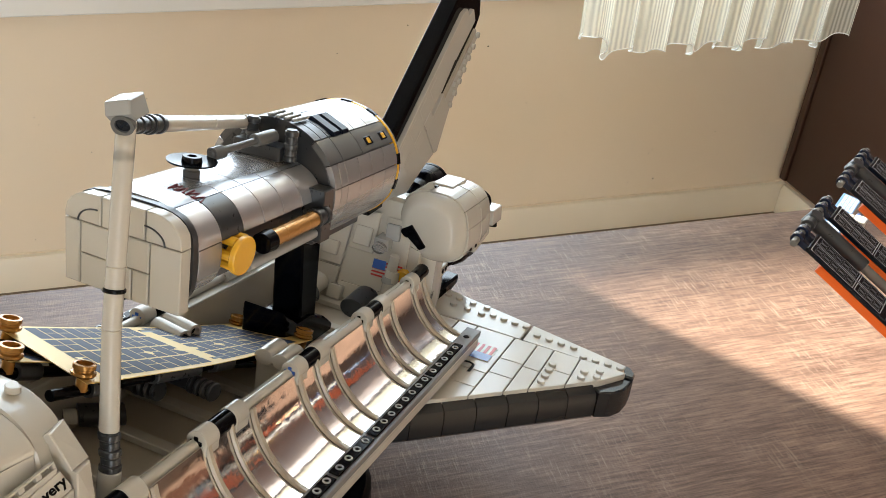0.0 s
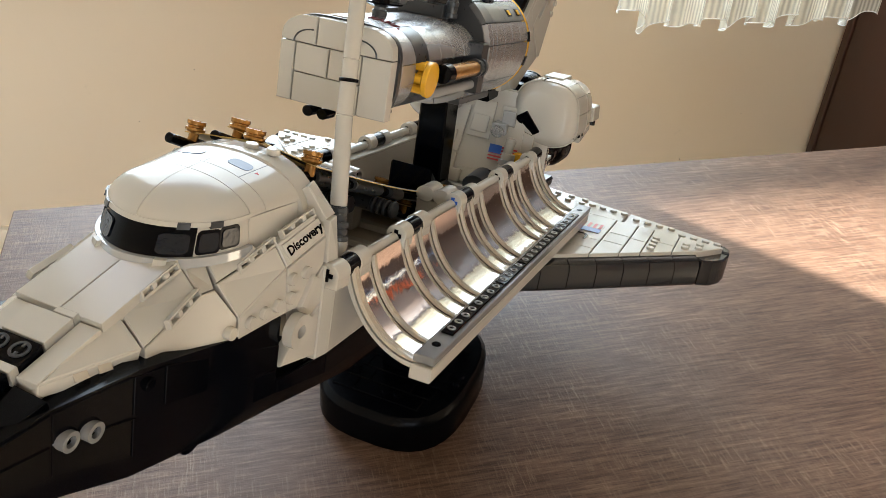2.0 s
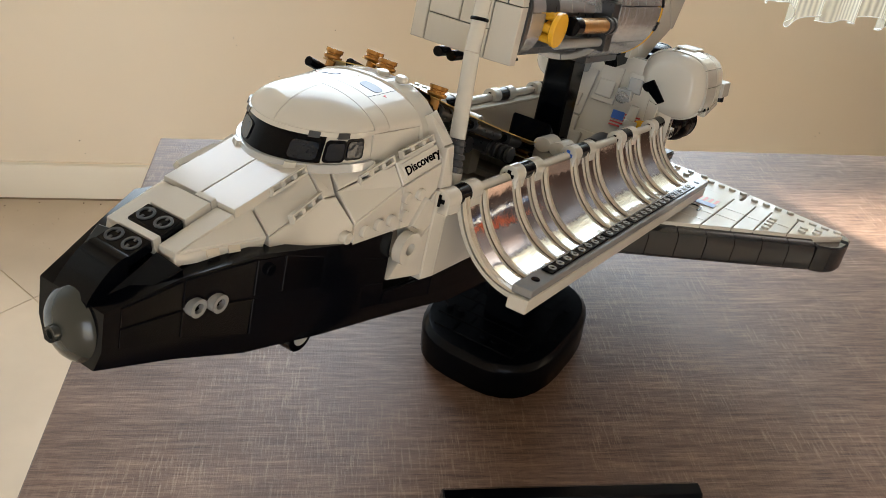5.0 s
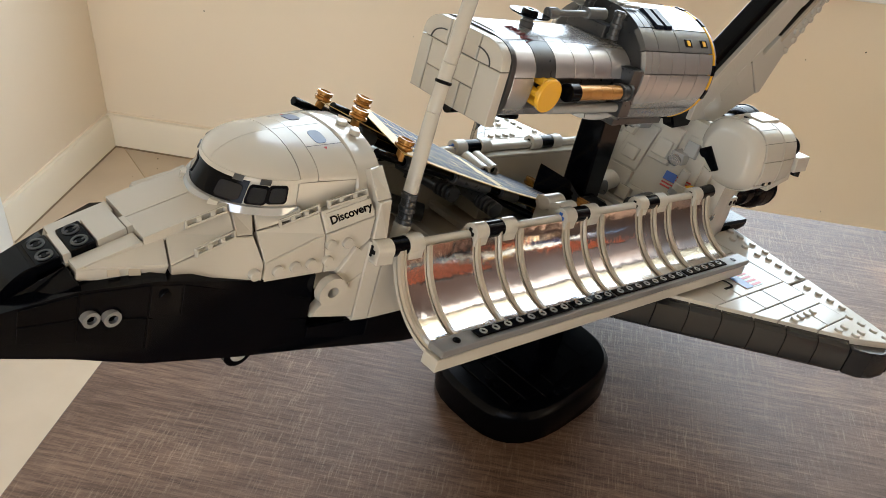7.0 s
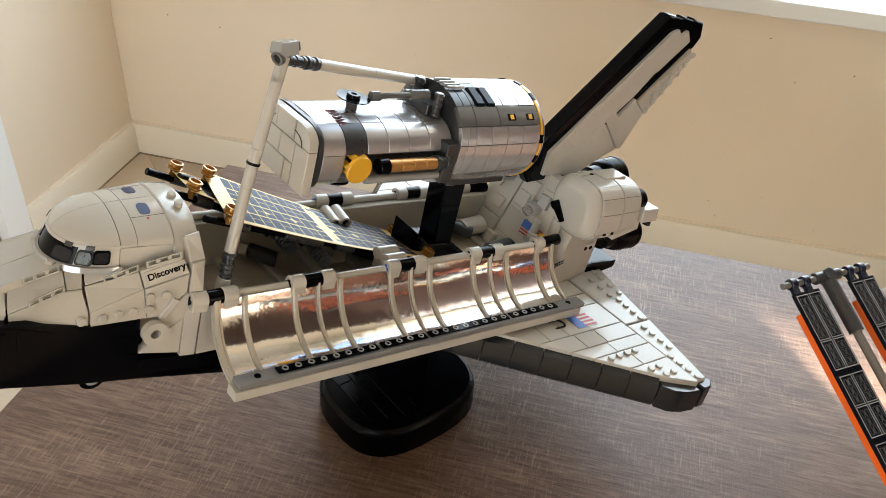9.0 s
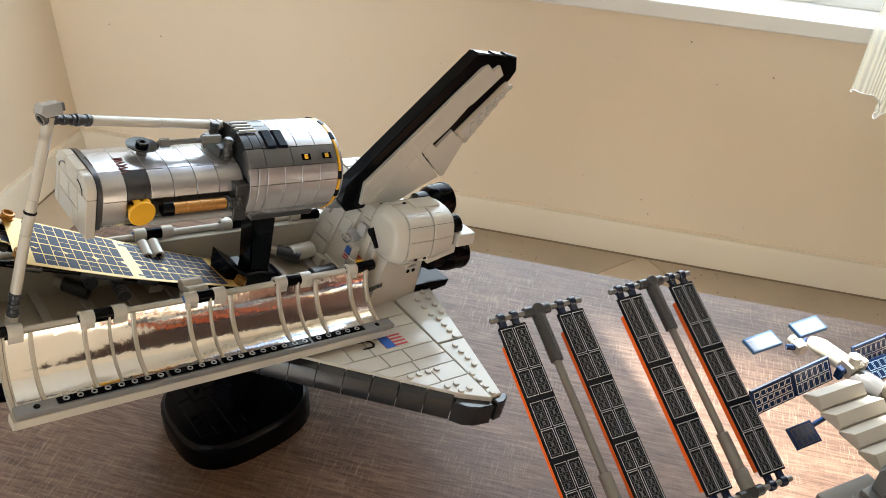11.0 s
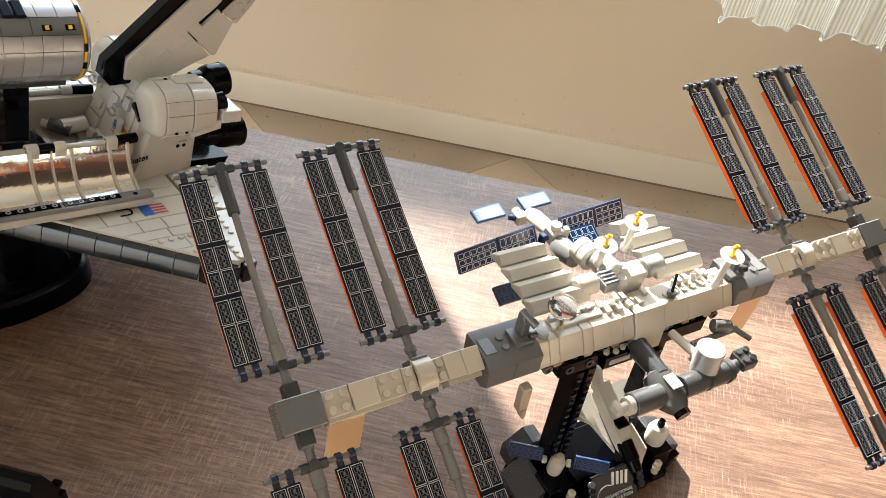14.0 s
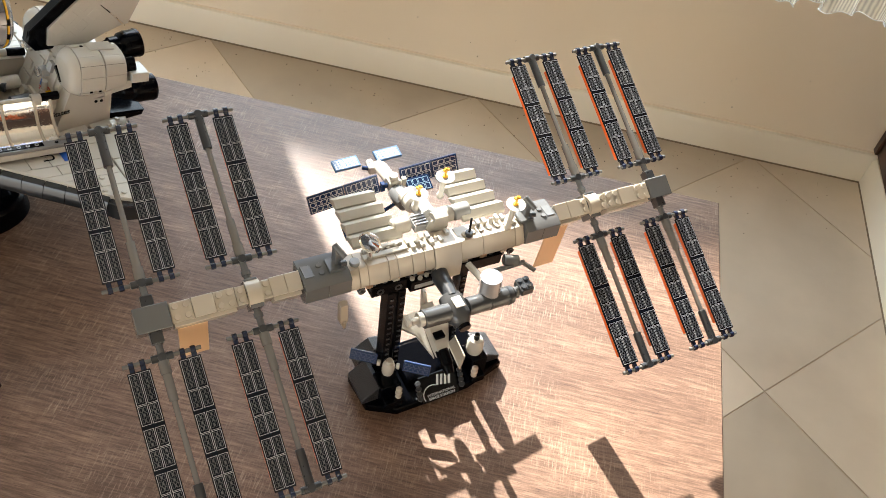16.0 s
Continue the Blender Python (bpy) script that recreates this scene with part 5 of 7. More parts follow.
L2 = (arm_pts[3] - arm_pts[2]).length
seg("arm_elbow", arm_pts[2] - e * 0.004, arm_pts[2] + e * 0.016, 0.0032, DGREY, ribs=True)
seg("arm_joint", arm_pts[2] + e * 0.016, arm_pts[2] + e * 0.026, 0.0037, DGREY, ribs=True)
seg("arm_boom", arm_pts[2] + e * 0.026, arm_pts[2] + e * 0.072, 0.0031, WHITE)
seg("arm_boom", arm_pts[2] + e * 0.068, arm_pts[2] + e * 0.074, 0.0031, WHITE)
seg("arm_boom", arm_pts[2] + e * 0.074, arm_pts[2] + e * (L2 - 0.012), 0.0031, WHITE)
seg("arm_wrist", arm_pts[2] + e * (L2 - 0.012), arm_pts[3], 0.0036, WHITE, ribs=True)
seg("arm_hand", arm_pts[3] - e * 0.003, arm_pts[3] - e * 0.003 - Vector((0, 0, 0.014)), 0.0032, DGREY, ribs=True)
m = frame_at((0.0158, 0.2070, 0.1950), (0.25, -0.93, -0.05), (0.93, 0.25, 0.28))
bm = B()
prism(bm, [(-0.0062, -0.0036), (0.0040, -0.0036), (0.0066, -0.0008), (0.0046, 0.0036), (-0.0062, 0.0036)], "y", -0.0042, 0.0042, b=0.0005, m=m)
ac = part("arm_camera", bm, LGREY, sh, "light grey camera block on the elbow")
bm = B()
ring(bm, m @ Vector((0.0035, 0.0, -0.0040)), m @ Vector((0.0058, 0.0, -0.0046)), 0.0036, 0.0024, 18)
part("lens_rim", bm, MGREY, ac)
bm = B()
cyl(bm, m @ Vector((0.0036, 0, -0.0041)), m @ Vector((0.0050, 0, -0.0044)), 0.0025, 18)
part("lens", bm, WINDOW, ac)
bm = B()
box(bm, -0.0085, -0.0060, -0.0030, 0.0030, -0.0020, 0.0026, 0.0004, m=m)
part("camera_back", bm, MGREY, ac)
seg("camera_neck", arm_pts[2], arm_pts[2] + Vector((0, 0, 0.008)), 0.0024, DGREY, ribs=True)

# display stand, in the shuttle's own thing
inv = SHUTTLE.inverted()
ctr = Vector((0.201, 0.439, 0))
base = []
for k in range(32):
    q = 2 * math.pi * (k + 0.5) / 32
    c_, d_ = math.cos(q), math.sin(q)
    u_, v_ = 0.048 * math.copysign(abs(c_) ** 0.70, c_) - 0.004, 0.0565 * math.copysign(abs(d_) ** 0.70, d_) + 0.001
    a = radians(-38.0)
    base.append((ctr.x + u_ * math.cos(a) - v_ * math.sin(a), ctr.y + u_ * math.sin(a) + v_ * math.cos(a)))
bm = B()
loft(bm, [[inv @ Vector((ctr.x + (x - ctr.x) * k, ctr.y + (y - ctr.y) * k, z)) for x, y in base] for k, z in ((0.97, 0.0), (1.0, 0.002), (1.0, 0.0205), (0.99, 0.0228), (0.93, 0.0262), (0.90, 0.0264))])
stand = part("stand_base", bm, STANDBLACK, sh, "rounded black brick-built base of the display stand")
tops = []
for k in range(7):
    dy = -0.0410 + 0.0117 * k
    edge = 0.0375 - 0.010 * max(0.0, abs(dy + 0.005) / 0.030 - 0.55)
    cut = -edge + (0.011, 0.021, 0.016)[k % 3]
    dx = -edge - 0.004
    while dx < edge - 0.010:
        end = min(cut, edge - 0.004)
        tops.append((dx, dy, end - dx - 0.0006, 0.0111))
        dx, cut = end, end + (0.022, 0.014)[k % 2]
for dx, dy, w, l in tops:
    bm = B()
    box(bm, dx, dx + w, dy, dy + l, 0.0, 0.0012, 0.0004, m=inv @ pose(ctr.x, ctr.y, 0.0262, 0, 0, -38.0))
    part("plate", bm, STANDBLACK, stand)
for k, (dx, dy) in enumerate(((-0.034, -0.022), (-0.026, -0.022), (0.000, -0.036), (0.008, -0.036), (0.036, -0.010), (0.036, -0.002), (-0.034, 0.020), (0.030, 0.022))):
    bm = B()
    q = pose(ctr.x, ctr.y, 0.0272, 0, 0, -38.0) @ Vector((dx, dy, 0))
    cyl(bm, inv @ q, inv @ (q + Vector((0, 0, 0.0030))), 0.0024, 12)
    part("base_stud", bm, STANDBLACK, stand)
bm = B()
for w, p0, p1 in ((0.014, Vector((ctr.x, ctr.y, 0.0262)), Vector((ctr.x + 0.004, ctr.y + 0.006, 0.075))), (0.012, Vector((ctr.x + 0.002, ctr.y + 0.004, 0.0740)), SHUTTLE @ Vector((0, 0.310, 0.0060)))):
    u = SHUTTLE.to_3x3() @ Vector((1, 0, 0))
    v = Vector((0, 0, 1)).cross(u)
    loft(bm, [[inv @ (p + u * a * w + v * b * 0.012) for a, b in ((-1, -1), (1, -1), (1, 1), (-1, 1))] for p in (p0, p1)])
part("stand_column", bm, BLACK, sh)
# ---- telescope model, held above the open bay ----
tel = thing("space_telescope_model", SHUTTLE, "silver brick-built space telescope model on a black support in the bay", "model")
TX, TZ = -0.0012, 0.1325


def ring_sec(n, rx, rz, p, y, cx=TX, cz=TZ, a0=0.0, a1=360.0):
    out = []
    for k in range(n):
        a = radians(a0 + (a1 - a0) * k / (n if a1 - a0 >= 360 else n - 1))
        c, s_ = math.cos(a), math.sin(a)
        out.append((cx + rx * math.copysign(abs(c) ** (2 / p), c), y, cz + rz * math.copysign(abs(s_) ** (2 / p), s_)))
    return out


def shell(bm, y0, y1, a0, a1, rx, rz, p=2.0, t=0.003, cx=TX, cz=TZ, b=0.00012):
    rows = []
    for y, k in ((y0, b), (y0 + b, 0), (y1 - b, 0), (y1, b)):
        rows.append(ring_sec(13, rx - k, rz - k, p, y, cx, cz, a0, a1) + ring_sec(13, rx - t, rz - t, p, y, cx, cz, a0, a1)[::-1])
    loft(bm, rows)
    return bm


bm = B()
loft(bm, [ring_sec(32, 0.0222, 0.0182, 2.6, y) for y in (0.2310, 0.3290)])
part("tube_core", bm, DGREY, tel)
# front door: rounded, in white tiles
for x0, x1, z0, z1, c in ((-0.0270, -0.0190, 0.1110, 0.1400, 0), (-0.0270, -0.0080, 0.1405, 0.1540, 1), (-0.0185, 0.0080, 0.1110, 0.1255, 0), (-0.0185, -0.0005, 0.1260, 0.1400, 0), (0.0000, 0.0170, 0.1260, 0.1400, 0), (-0.0075, 0.0145, 0.1405, 0.1540, 0), (0.0085, 0.0170, 0.1110, 0.1255, 0), (0.0150, 0.0330, 0.1405, 0.1540, 2), (0.0175, 0.0330, 0.1110, 0.1400, 0)):
    x0, x1 = -0.001 + (x0 - 0.003) * 0.833 + 0.0002, -0.001 + (x1 - 0.003) * 0.833
    z0, z1 = (0.1325 + (z - 0.1325) * 0.90 for z in (z0, z1))
    pts = [(x0, z0), (x1, z0), (x1, z1), (x0, z1)]
    if c == 1:
        pts = [(x0, z0), (x1, z0), (x1, z1)] + [(x0 + 0.012 - 0.012 * math.sin(q * math.pi / 10), z1 - 0.0100 + 0.0100 * math.cos(q * math.pi / 10)) for q in range(1, 6)]
    if c == 2:
        pts = [(x0, z0), (x1, z0)] + [(x1 - 0.012 + 0.012 * math.cos(q * math.pi / 10), z1 - 0.0100 + 0.0100 * math.sin(q * math.pi / 10)) for q in range(1, 5)] + [(x1 - 0.012, z1), (x0, z1)]
    bm = B()
    prism(bm, [(x, z) for x, z in pts], "y", 0.2270, 0.2330, b=0.0004)
    part("front_tile", bm, WHITE, tel)
bm = B()
loft(bm, [ring_sec(40, 0.0260, 0.0202, 3.6, y) for y in (0.2332, 0.2362)])
part("front_rim", bm, DGREY, tel)
# silver shells
for a0, a1 in ((-58, 8), (9, 62), (63, 117), (118, 171), (172, 240), (241, 301)):
    ys = (0.2364, 0.2510, 0.2655, 0.2800, 0.2950, 0.3100, 0.3270)
    for k in range(6):
        if a0 == -58 and k > 0:
            continue
        bm = B()
        shell(bm, ys[k], ys[k + 1] - 0.00045, a0, a1, 0.0262, 0.0207, 2.6)
        part("silver_shell", bm, DGREY if (a0 == 9 and k == 1) else SILVER, tel)
# aft shroud, larger
CZ = 0.1378
bm = B()
loft(bm, [ring_sec(36, 0.0300, 0.0300, 2.0, y, TX, CZ) for y in (0.3275, 0.3960)])
part("shroud_core", bm, DGREY, tel)
for a0, a1, mat in ((-75, -31, SILVER), (-30, 8, SILVER), (9, 29, SILVER), (30, 52, MGREY), (53, 88, SILVER), (89, 125, SILVER), (126, 150, MGREY), (151, 200, SILVER), (201, 240, SILVER), (241, 284, SILVER)):
    ys = (0.3275, 0.3335, 0.3400, 0.3530, 0.3660, 0.3800, 0.3945)
    if mat is MGREY:
        ys = (0.3275, 0.3400, 0.3600, 0.3945)
    for k in range(len(ys) - 1):
        bm = B()
        shell(bm, ys[k], ys[k + 1] - 0.00045, a0, a1, 0.0325, 0.0325, 2.0, 0.0033, TX, CZ)
        m_ = DGREY if (a0 in (53, 89) and k < 3) else mat
        part("shroud_shell", bm, m_, tel)
bm = B()
ring(bm, (TX, 0.3946, CZ), (TX, 0.3962, CZ), 0.0328, 0.022, 40)
part("shroud_ring", bm, YELLOW, tel, "thin yellow rear ring")
bm = B()
lathe(bm, (TX, 0.3963, CZ), (0, 1, 0), [(0.0322, 0), (0.0322, 0.0022), (0.0290, 0.0045), (0, 0.0047)], 40)
part("shroud_back", bm, SILVER, tel)
for k in range(14):
    if k % 3 == 2:
        continue
    bm = B()
    box(bm, -0.0030, 0.0030, 0.3944, 0.3970, 0.0316, 0.0331, 0.0002, m=pose(TX, 0, CZ, 0, 25.7 * k, 0))
    part("ring_dash", bm, BLACK, tel)
for k in range(2):
    a = radians(40)
    y = 0.3702 + 0.0160 * k
    bm = B()
    box(bm, -0.0022, 0.0022, y - 0.0034, y + 0.0034, 0.0320, 0.0328, 0.0002, m=pose(TX, 0, CZ, 0, 51, 0))
    slot = part("slot_recess", bm, BLACK, tel)
    bm = B()
    box(bm, -0.0015, 0.0015, y - 0.0014, y + 0.0014, 0.0326, 0.0332, 0.0002, m=pose(TX, 0, CZ, 0, 51, 0))
    part("gold_slot", bm, YELLOW, slot)
bm = B()
box(bm, -0.0078, 0.0078, 0.3425, 0.3508, 0.0306, 0.0336, 0.0014, m=pose(TX, 0, CZ, 0, 25, 0))
box(bm, -0.0078, 0.0078, 0.3511, 0.3594, 0.0306, 0.0336, 0.0014, m=pose(TX, 0, CZ, 0, 25, 0))
part("star_sensor", bm, INKBLUE, tel, "glossy dark navy sensor cover")
# curved joints in the front door
for s in (-1, 1):
    bm = B()
    cx = -0.0012 + s * 0.0100
    tube(bm, [(cx + s * 0.0085 * math.sin(q * math.pi / 16), 0.2268, 0.1397 + 0.0063 * math.cos(q * math.pi / 16)) for q in range(9)], 0.00035, 6)
    part("door_joint", bm, DGREY, tel)
LOGO = material("dark_red_print", (0.13, 0.012, 0.015), 0.4)
# logo print on top: red wavy strokes


def tube_top(x):
    """Height of the tube's skin over a place across it."""
    return TZ + 0.0207 * (1 - abs((x - TX) / 0.0262) ** 2.6) ** (1 / 2.6) + 0.0001


for k in range(4):
    bm = B()
    x0 = 0.0005 + 0.0038 * k
    pts = [(x0, 0.2560), (x0 + 0.0006, 0.2500), (x0 + 0.0026, 0.2555), (x0 + 0.0032, 0.2500)] if k % 2 == 0 else [(x0, 0.2500), (x0 + 0.0014, 0.2556), (x0 + 0.0030, 0.2502)]
    tube(bm, [(x, y, tube_top(x)) for x, y in pts], 0.0005, 6)
    part("logo_stroke", bm, LOGO, tel, "dark red printed logo stroke")
# yellow dish with its struts, bronze tubes
bm = B()
lathe(bm, (0.0235, 0.2578, 0.1305), (1, 0.06, -0.05), [(0.0030, 0), (0.0030, 0.0030), (0.0070, 0.0036), (0.0082, 0.0044), (0.0084, 0.0062), (0.0080, 0.0068)], 28)
part("yellow_dish", bm, YELLOW, tel, "round yellow plastic dish")
bm = B()
for k in range(6):
    a = radians(60 * k)
    cyl(bm, (0.0180, 0.2600 + 0.0052 * math.cos(a), 0.1305 + 0.0058 * math.sin(a)), (0.0278, 0.2590 + 0.0060 * math.cos(a), 0.1305 + 0.0062 * math.sin(a)), 0.0021, 10)
part("dish_strut", bm, YELLOW, tel)
for s, n in ((1, "bronze_tube"), (-1, "bronze_tube")):
    x = TX + s * 0.0310
    bm = B()
    for y0 in (0.2765, 0.2852, 0.2939, 0.3026):
        cyl(bm, (x, y0, 0.1320), (x, y0 + 0.00865, 0.1320), 0.0039, 18, b=0.0002)
    part(n, bm, BRONZE, tel, "pearly bronze tube")
    bm = B()
    cyl(bm, (x, 0.2700, 0.1320), (x, 0.2764, 0.1320), 0.0046, 18, r1=0.0050)
    part("tube_end", bm, BLACK, tel)
    seg("tube_joint", Vector((x, 0.3114, 0.1320)), Vector((x, 0.3215, 0.1320)), 0.0048, DGREY, tel, ribs=True)
    bm = B()
    cyl(bm, (x - s * 0.003, 0.2650, 0.1225), (x - s * 0.003, 0.3220, 0.1225), 0.0026, 12)
    part("side_rod", bm, LGREY, tel)
    bm = B()
    box(bm, x - s * 0.004 - 0.005, x - s * 0.004 + 0.005, 0.3180, 0.3270, 0.1180, 0.1440)
    part("side_bracket", bm, DGREY, tel)
# black dish on its mast, clips and bars on top
bm = B()
lathe(bm, (TX - 0.002, 0.2700, 0.1525), (0, 0, 1), [(0.0032, 0), (0.0034, 0.0030), (0.0026, 0.0034), (0.0026, 0.0050)], 18)
part("dish_foot", bm, MGREY, tel)
bm = B()
lathe(bm, (TX - 0.002, 0.2700, 0.1575), (0, 0, 1), [(0.0050, 0), (0.0096, 0.0016), (0.0098, 0.0024), (0.0040, 0.0020), (0.0036, 0.0042), (0.0018, 0.0042), (0.0018, 0.0030)], 28)
part("black_dish", bm, BLACK, tel, "glossy black dish antenna")
bm = B()
lathe(bm, (TX + 0.002, 0.2640, 0.1120), (0, 0, -1), [(0.0050, 0), (0.0096, 0.0016), (0.0098, 0.0024), (0.0040, 0.0020), (0.0036, 0.0042)], 28)
part("black_dish", bm, BLACK, tel, "glossy black dish antenna")
bm = B()
cyl(bm, (TX + 0.000, 0.2790, 0.1610), (TX + 0.004, 0.3130, 0.1640), 0.0017, 12)
cyl(bm, (TX + 0.000, 0.2800, 0.1610), (TX + 0.001, 0.2860, 0.1615), 0.0030, 12)
cyl(bm, (TX + 0.003, 0.3060, 0.1635), (TX + 0.005, 0.3180, 0.1645), 0.0032, 12)
part("mast_bar", bm, MGREY, tel)
for x, z in ((-0.006, 0.1560), (0.0130, 0.1540)):
    seg("clip_post", Vector((TX + x, 0.3190, z)), Vector((TX + x, 0.3190, z + 0.0150)), 0.0030, DGREY, tel, ribs=True)
bm = B()
box(bm, -0.014, 0.009, 0.3150, 0.3250, 0.1530, 0.1600)
part("clip_base", bm, DGREY, tel)
for x in (-0.004, 0.000, 0.004, 0.008):
    bm = B()
    box(bm, TX + x - 0.001, TX + x + 0.001, 0.3280, 0.3410, 0.1700, 0.1716)
    part("grille_bar", bm, LGREY, tel)
# small black pins under the front
for x in (-0.016, -0.009):
    bm = B()
    cyl(bm, (x, 0.2375, 0.1075), (x, 0.2460, 0.1075), 0.0026, 14)
    part("front_pin", bm, BLACK, tel)
# support
bm = B()
prism(bm, [(0.3480, 0.1080), (0.3670, 0.1070), (0.3690, 0.0420), (0.3540, 0.0420)], "x", -0.0085, 0.0068, b=0.001)
part("support_column", bm, BLACK, tel)
bm = B()
prism(bm, [(0.3330, 0.0680), (0.3480, 0.0560), (0.3620, 0.0560), (0.3760, 0.0500), (0.3860, 0.0420), (0.3850, 0.0375), (0.3330, 0.0375)], "x", -0.0125, 0.0085, b=0.001)
part("support_foot", bm, BLACK, tel)
bm = B()
box(bm, -0.018, 0.015, 0.3420, 0.3900, 0.1055, 0.1095)
part("cradle", bm, DGREY, tel)

# ---- folding solar sheets of the telescope, leaning out of the bay ----


FAR_A = ((-0.0190, 0.3440, 0.0462), (0.0144, 0.3420, 0.0530))
FAR_B = ((-0.0270, 0.3250, 0.0440), (0.0010, 0.3240, 0.0460))


def solar_sheet(near, far, label):
    """Printed foil between two bars, from its near edge to its far edge, with round pearl-gold ends."""
    ob = thing("solar_sheet", SHUTTLE, label, "solar panel", "telescope solar sheets")
    n0, n1, f0, f1 = Vector(near[0]), Vector(near[1]), Vector(far[0]), Vector(far[1])

    def at(u, v, h=0.0):
        """u across 0 to 1, v along 0 to 1."""
        p = n0.lerp(n1, u).lerp(f0.lerp(f1, u), v)
        return p + Vector((0, 0, h - 0.0025 * math.sin(v * math.pi)))

    bm = B()
    loft(bm, [[at(u, k / 16) for u in (-0.12, 0.2, 0.5, 0.8, 1.12)] + [at(u, k / 16, -0.0004) for u in (1.12, 0.8, 0.5, 0.2, -0.12)] for k in range(17)])
    part("sheet", bm, GOLDPRINT, ob, "gold printed foil", smooth=40)
    for v0, v1 in ((0.075, 0.475), (0.525, 0.925)):
        nc, nr = 9, 4
        for j in range(nc):
            for i in range(nr):
                k = 2 if (i + j) % 3 else 1
                u0, u1 = -0.08 + 1.16 * i / nr, -0.08 + 1.16 * (i + 0.91) / nr
                a0, a1 = v0 + (v1 - v0) * j / nc, v0 + (v1 - v0) * (j + 0.92) / nc
                bm = B()
                for q in range(k):
                    c0, c1 = u0 + (u1 - u0) * q / k, u0 + (u1 - u0) * (q + (0.93 if k == 2 and q == 0 else 1.0)) / k
                    bm.faces.new([bm.verts.new(at(u, v, 0.00009)) for u, v in ((c0, a0), (c1, a0), (c1, a1), (c0, a1))])
                part("cell", bm, SOLARBLUE, ob, smooth=0)
    for u, e in ((0.02, 0.10), (0.98, 0.08)):
        bm = B()
        p0, p1 = at(u, -e, -0.0062), at(u, 1.02, -0.0062)
        cyl(bm, p0, p1, 0.0021, 14)
        part("bar", bm, BLACK, ob)
        for q0, q1, r in ((0.10, 0.16, 0.0034), (0.30, 0.46, 0.0032), (0.52, 0.60, 0.0034)):
            bm = B()
            cyl(bm, p0.lerp(p1, q0), p0.lerp(p1, q1), r, 16)
            part("bar_sleeve", bm, DGREY, ob)
    for u in (0.0, 1.0):
        for v in (0.015, 0.985):
            bm = B()
            lathe(bm, at(u, v), (0, 0.25, 1), [(0.0020, -0.005), (0.0022, 0.0), (0.0036, 0.0006), (0.0042, 0.0013), (0.0042, 0.0022), (0.0033, 0.0026), (0.0033, 0.0032), (0.0039, 0.0036), (0.0039, 0.0052), (0.0028, 0.0053), (0.0026, 0.0038), (0, 0.0038)], 16)
            part("end_knob", bm, PGOLD, ob, "round pearl-gold end piece")
    bm = B()
    c = at(0.5, 0.42, -0.0110)
    ex = (at(1, 0.42) - at(0, 0.42)).normalized()
    cyl(bm, c - ex * 0.016, c + ex * 0.016, 0.0036, 14)
    for k in range(4):
        cyl(bm, c + ex * (0.016 + 0.0028 * k), c + ex * (0.0176 + 0.0028 * k), 0.0042, 14)
    box(bm, -0.004, 0.004, -0.003, 0.003, -0.005, 0.006, m=Matrix.Translation(c))
    part("hinge_block", bm, DGREY, ob)
    return ob


solar_sheet(((-0.0245, 0.1960, 0.1025), (0.0101, 0.1926, 0.0980)), FAR_A, "gold printed solar sheet on black bars, leaning out of the bay")
solar_sheet(((-0.0356, 0.1815, 0.1010), (-0.0074, 0.1790, 0.1052)), FAR_B, "second gold printed solar sheet on black bars beneath the first")

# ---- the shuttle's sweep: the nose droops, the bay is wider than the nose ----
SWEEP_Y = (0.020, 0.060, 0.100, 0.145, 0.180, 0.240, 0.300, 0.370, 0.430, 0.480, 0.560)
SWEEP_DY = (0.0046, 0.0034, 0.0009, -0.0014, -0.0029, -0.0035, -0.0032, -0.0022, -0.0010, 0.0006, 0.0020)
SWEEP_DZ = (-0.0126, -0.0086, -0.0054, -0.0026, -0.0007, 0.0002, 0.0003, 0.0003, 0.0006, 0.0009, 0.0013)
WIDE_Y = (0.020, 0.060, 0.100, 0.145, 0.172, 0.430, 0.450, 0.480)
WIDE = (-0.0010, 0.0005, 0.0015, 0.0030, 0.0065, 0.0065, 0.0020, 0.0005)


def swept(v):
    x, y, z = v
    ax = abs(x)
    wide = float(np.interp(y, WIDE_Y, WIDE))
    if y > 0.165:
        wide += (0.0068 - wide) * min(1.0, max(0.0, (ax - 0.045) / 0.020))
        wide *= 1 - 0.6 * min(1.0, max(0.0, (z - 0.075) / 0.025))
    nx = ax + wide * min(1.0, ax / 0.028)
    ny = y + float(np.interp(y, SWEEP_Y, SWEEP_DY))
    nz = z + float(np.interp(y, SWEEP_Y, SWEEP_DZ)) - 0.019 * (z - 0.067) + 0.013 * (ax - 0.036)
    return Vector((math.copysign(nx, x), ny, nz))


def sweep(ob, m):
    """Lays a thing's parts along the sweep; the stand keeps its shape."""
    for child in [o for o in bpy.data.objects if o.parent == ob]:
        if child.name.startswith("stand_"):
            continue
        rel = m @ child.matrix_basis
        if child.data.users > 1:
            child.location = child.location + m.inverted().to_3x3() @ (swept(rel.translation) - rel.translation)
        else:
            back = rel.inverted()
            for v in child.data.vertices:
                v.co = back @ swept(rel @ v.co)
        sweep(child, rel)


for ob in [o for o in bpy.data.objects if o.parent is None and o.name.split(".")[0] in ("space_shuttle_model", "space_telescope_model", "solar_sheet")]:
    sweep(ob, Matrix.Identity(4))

# ---- name plaques on the table ----


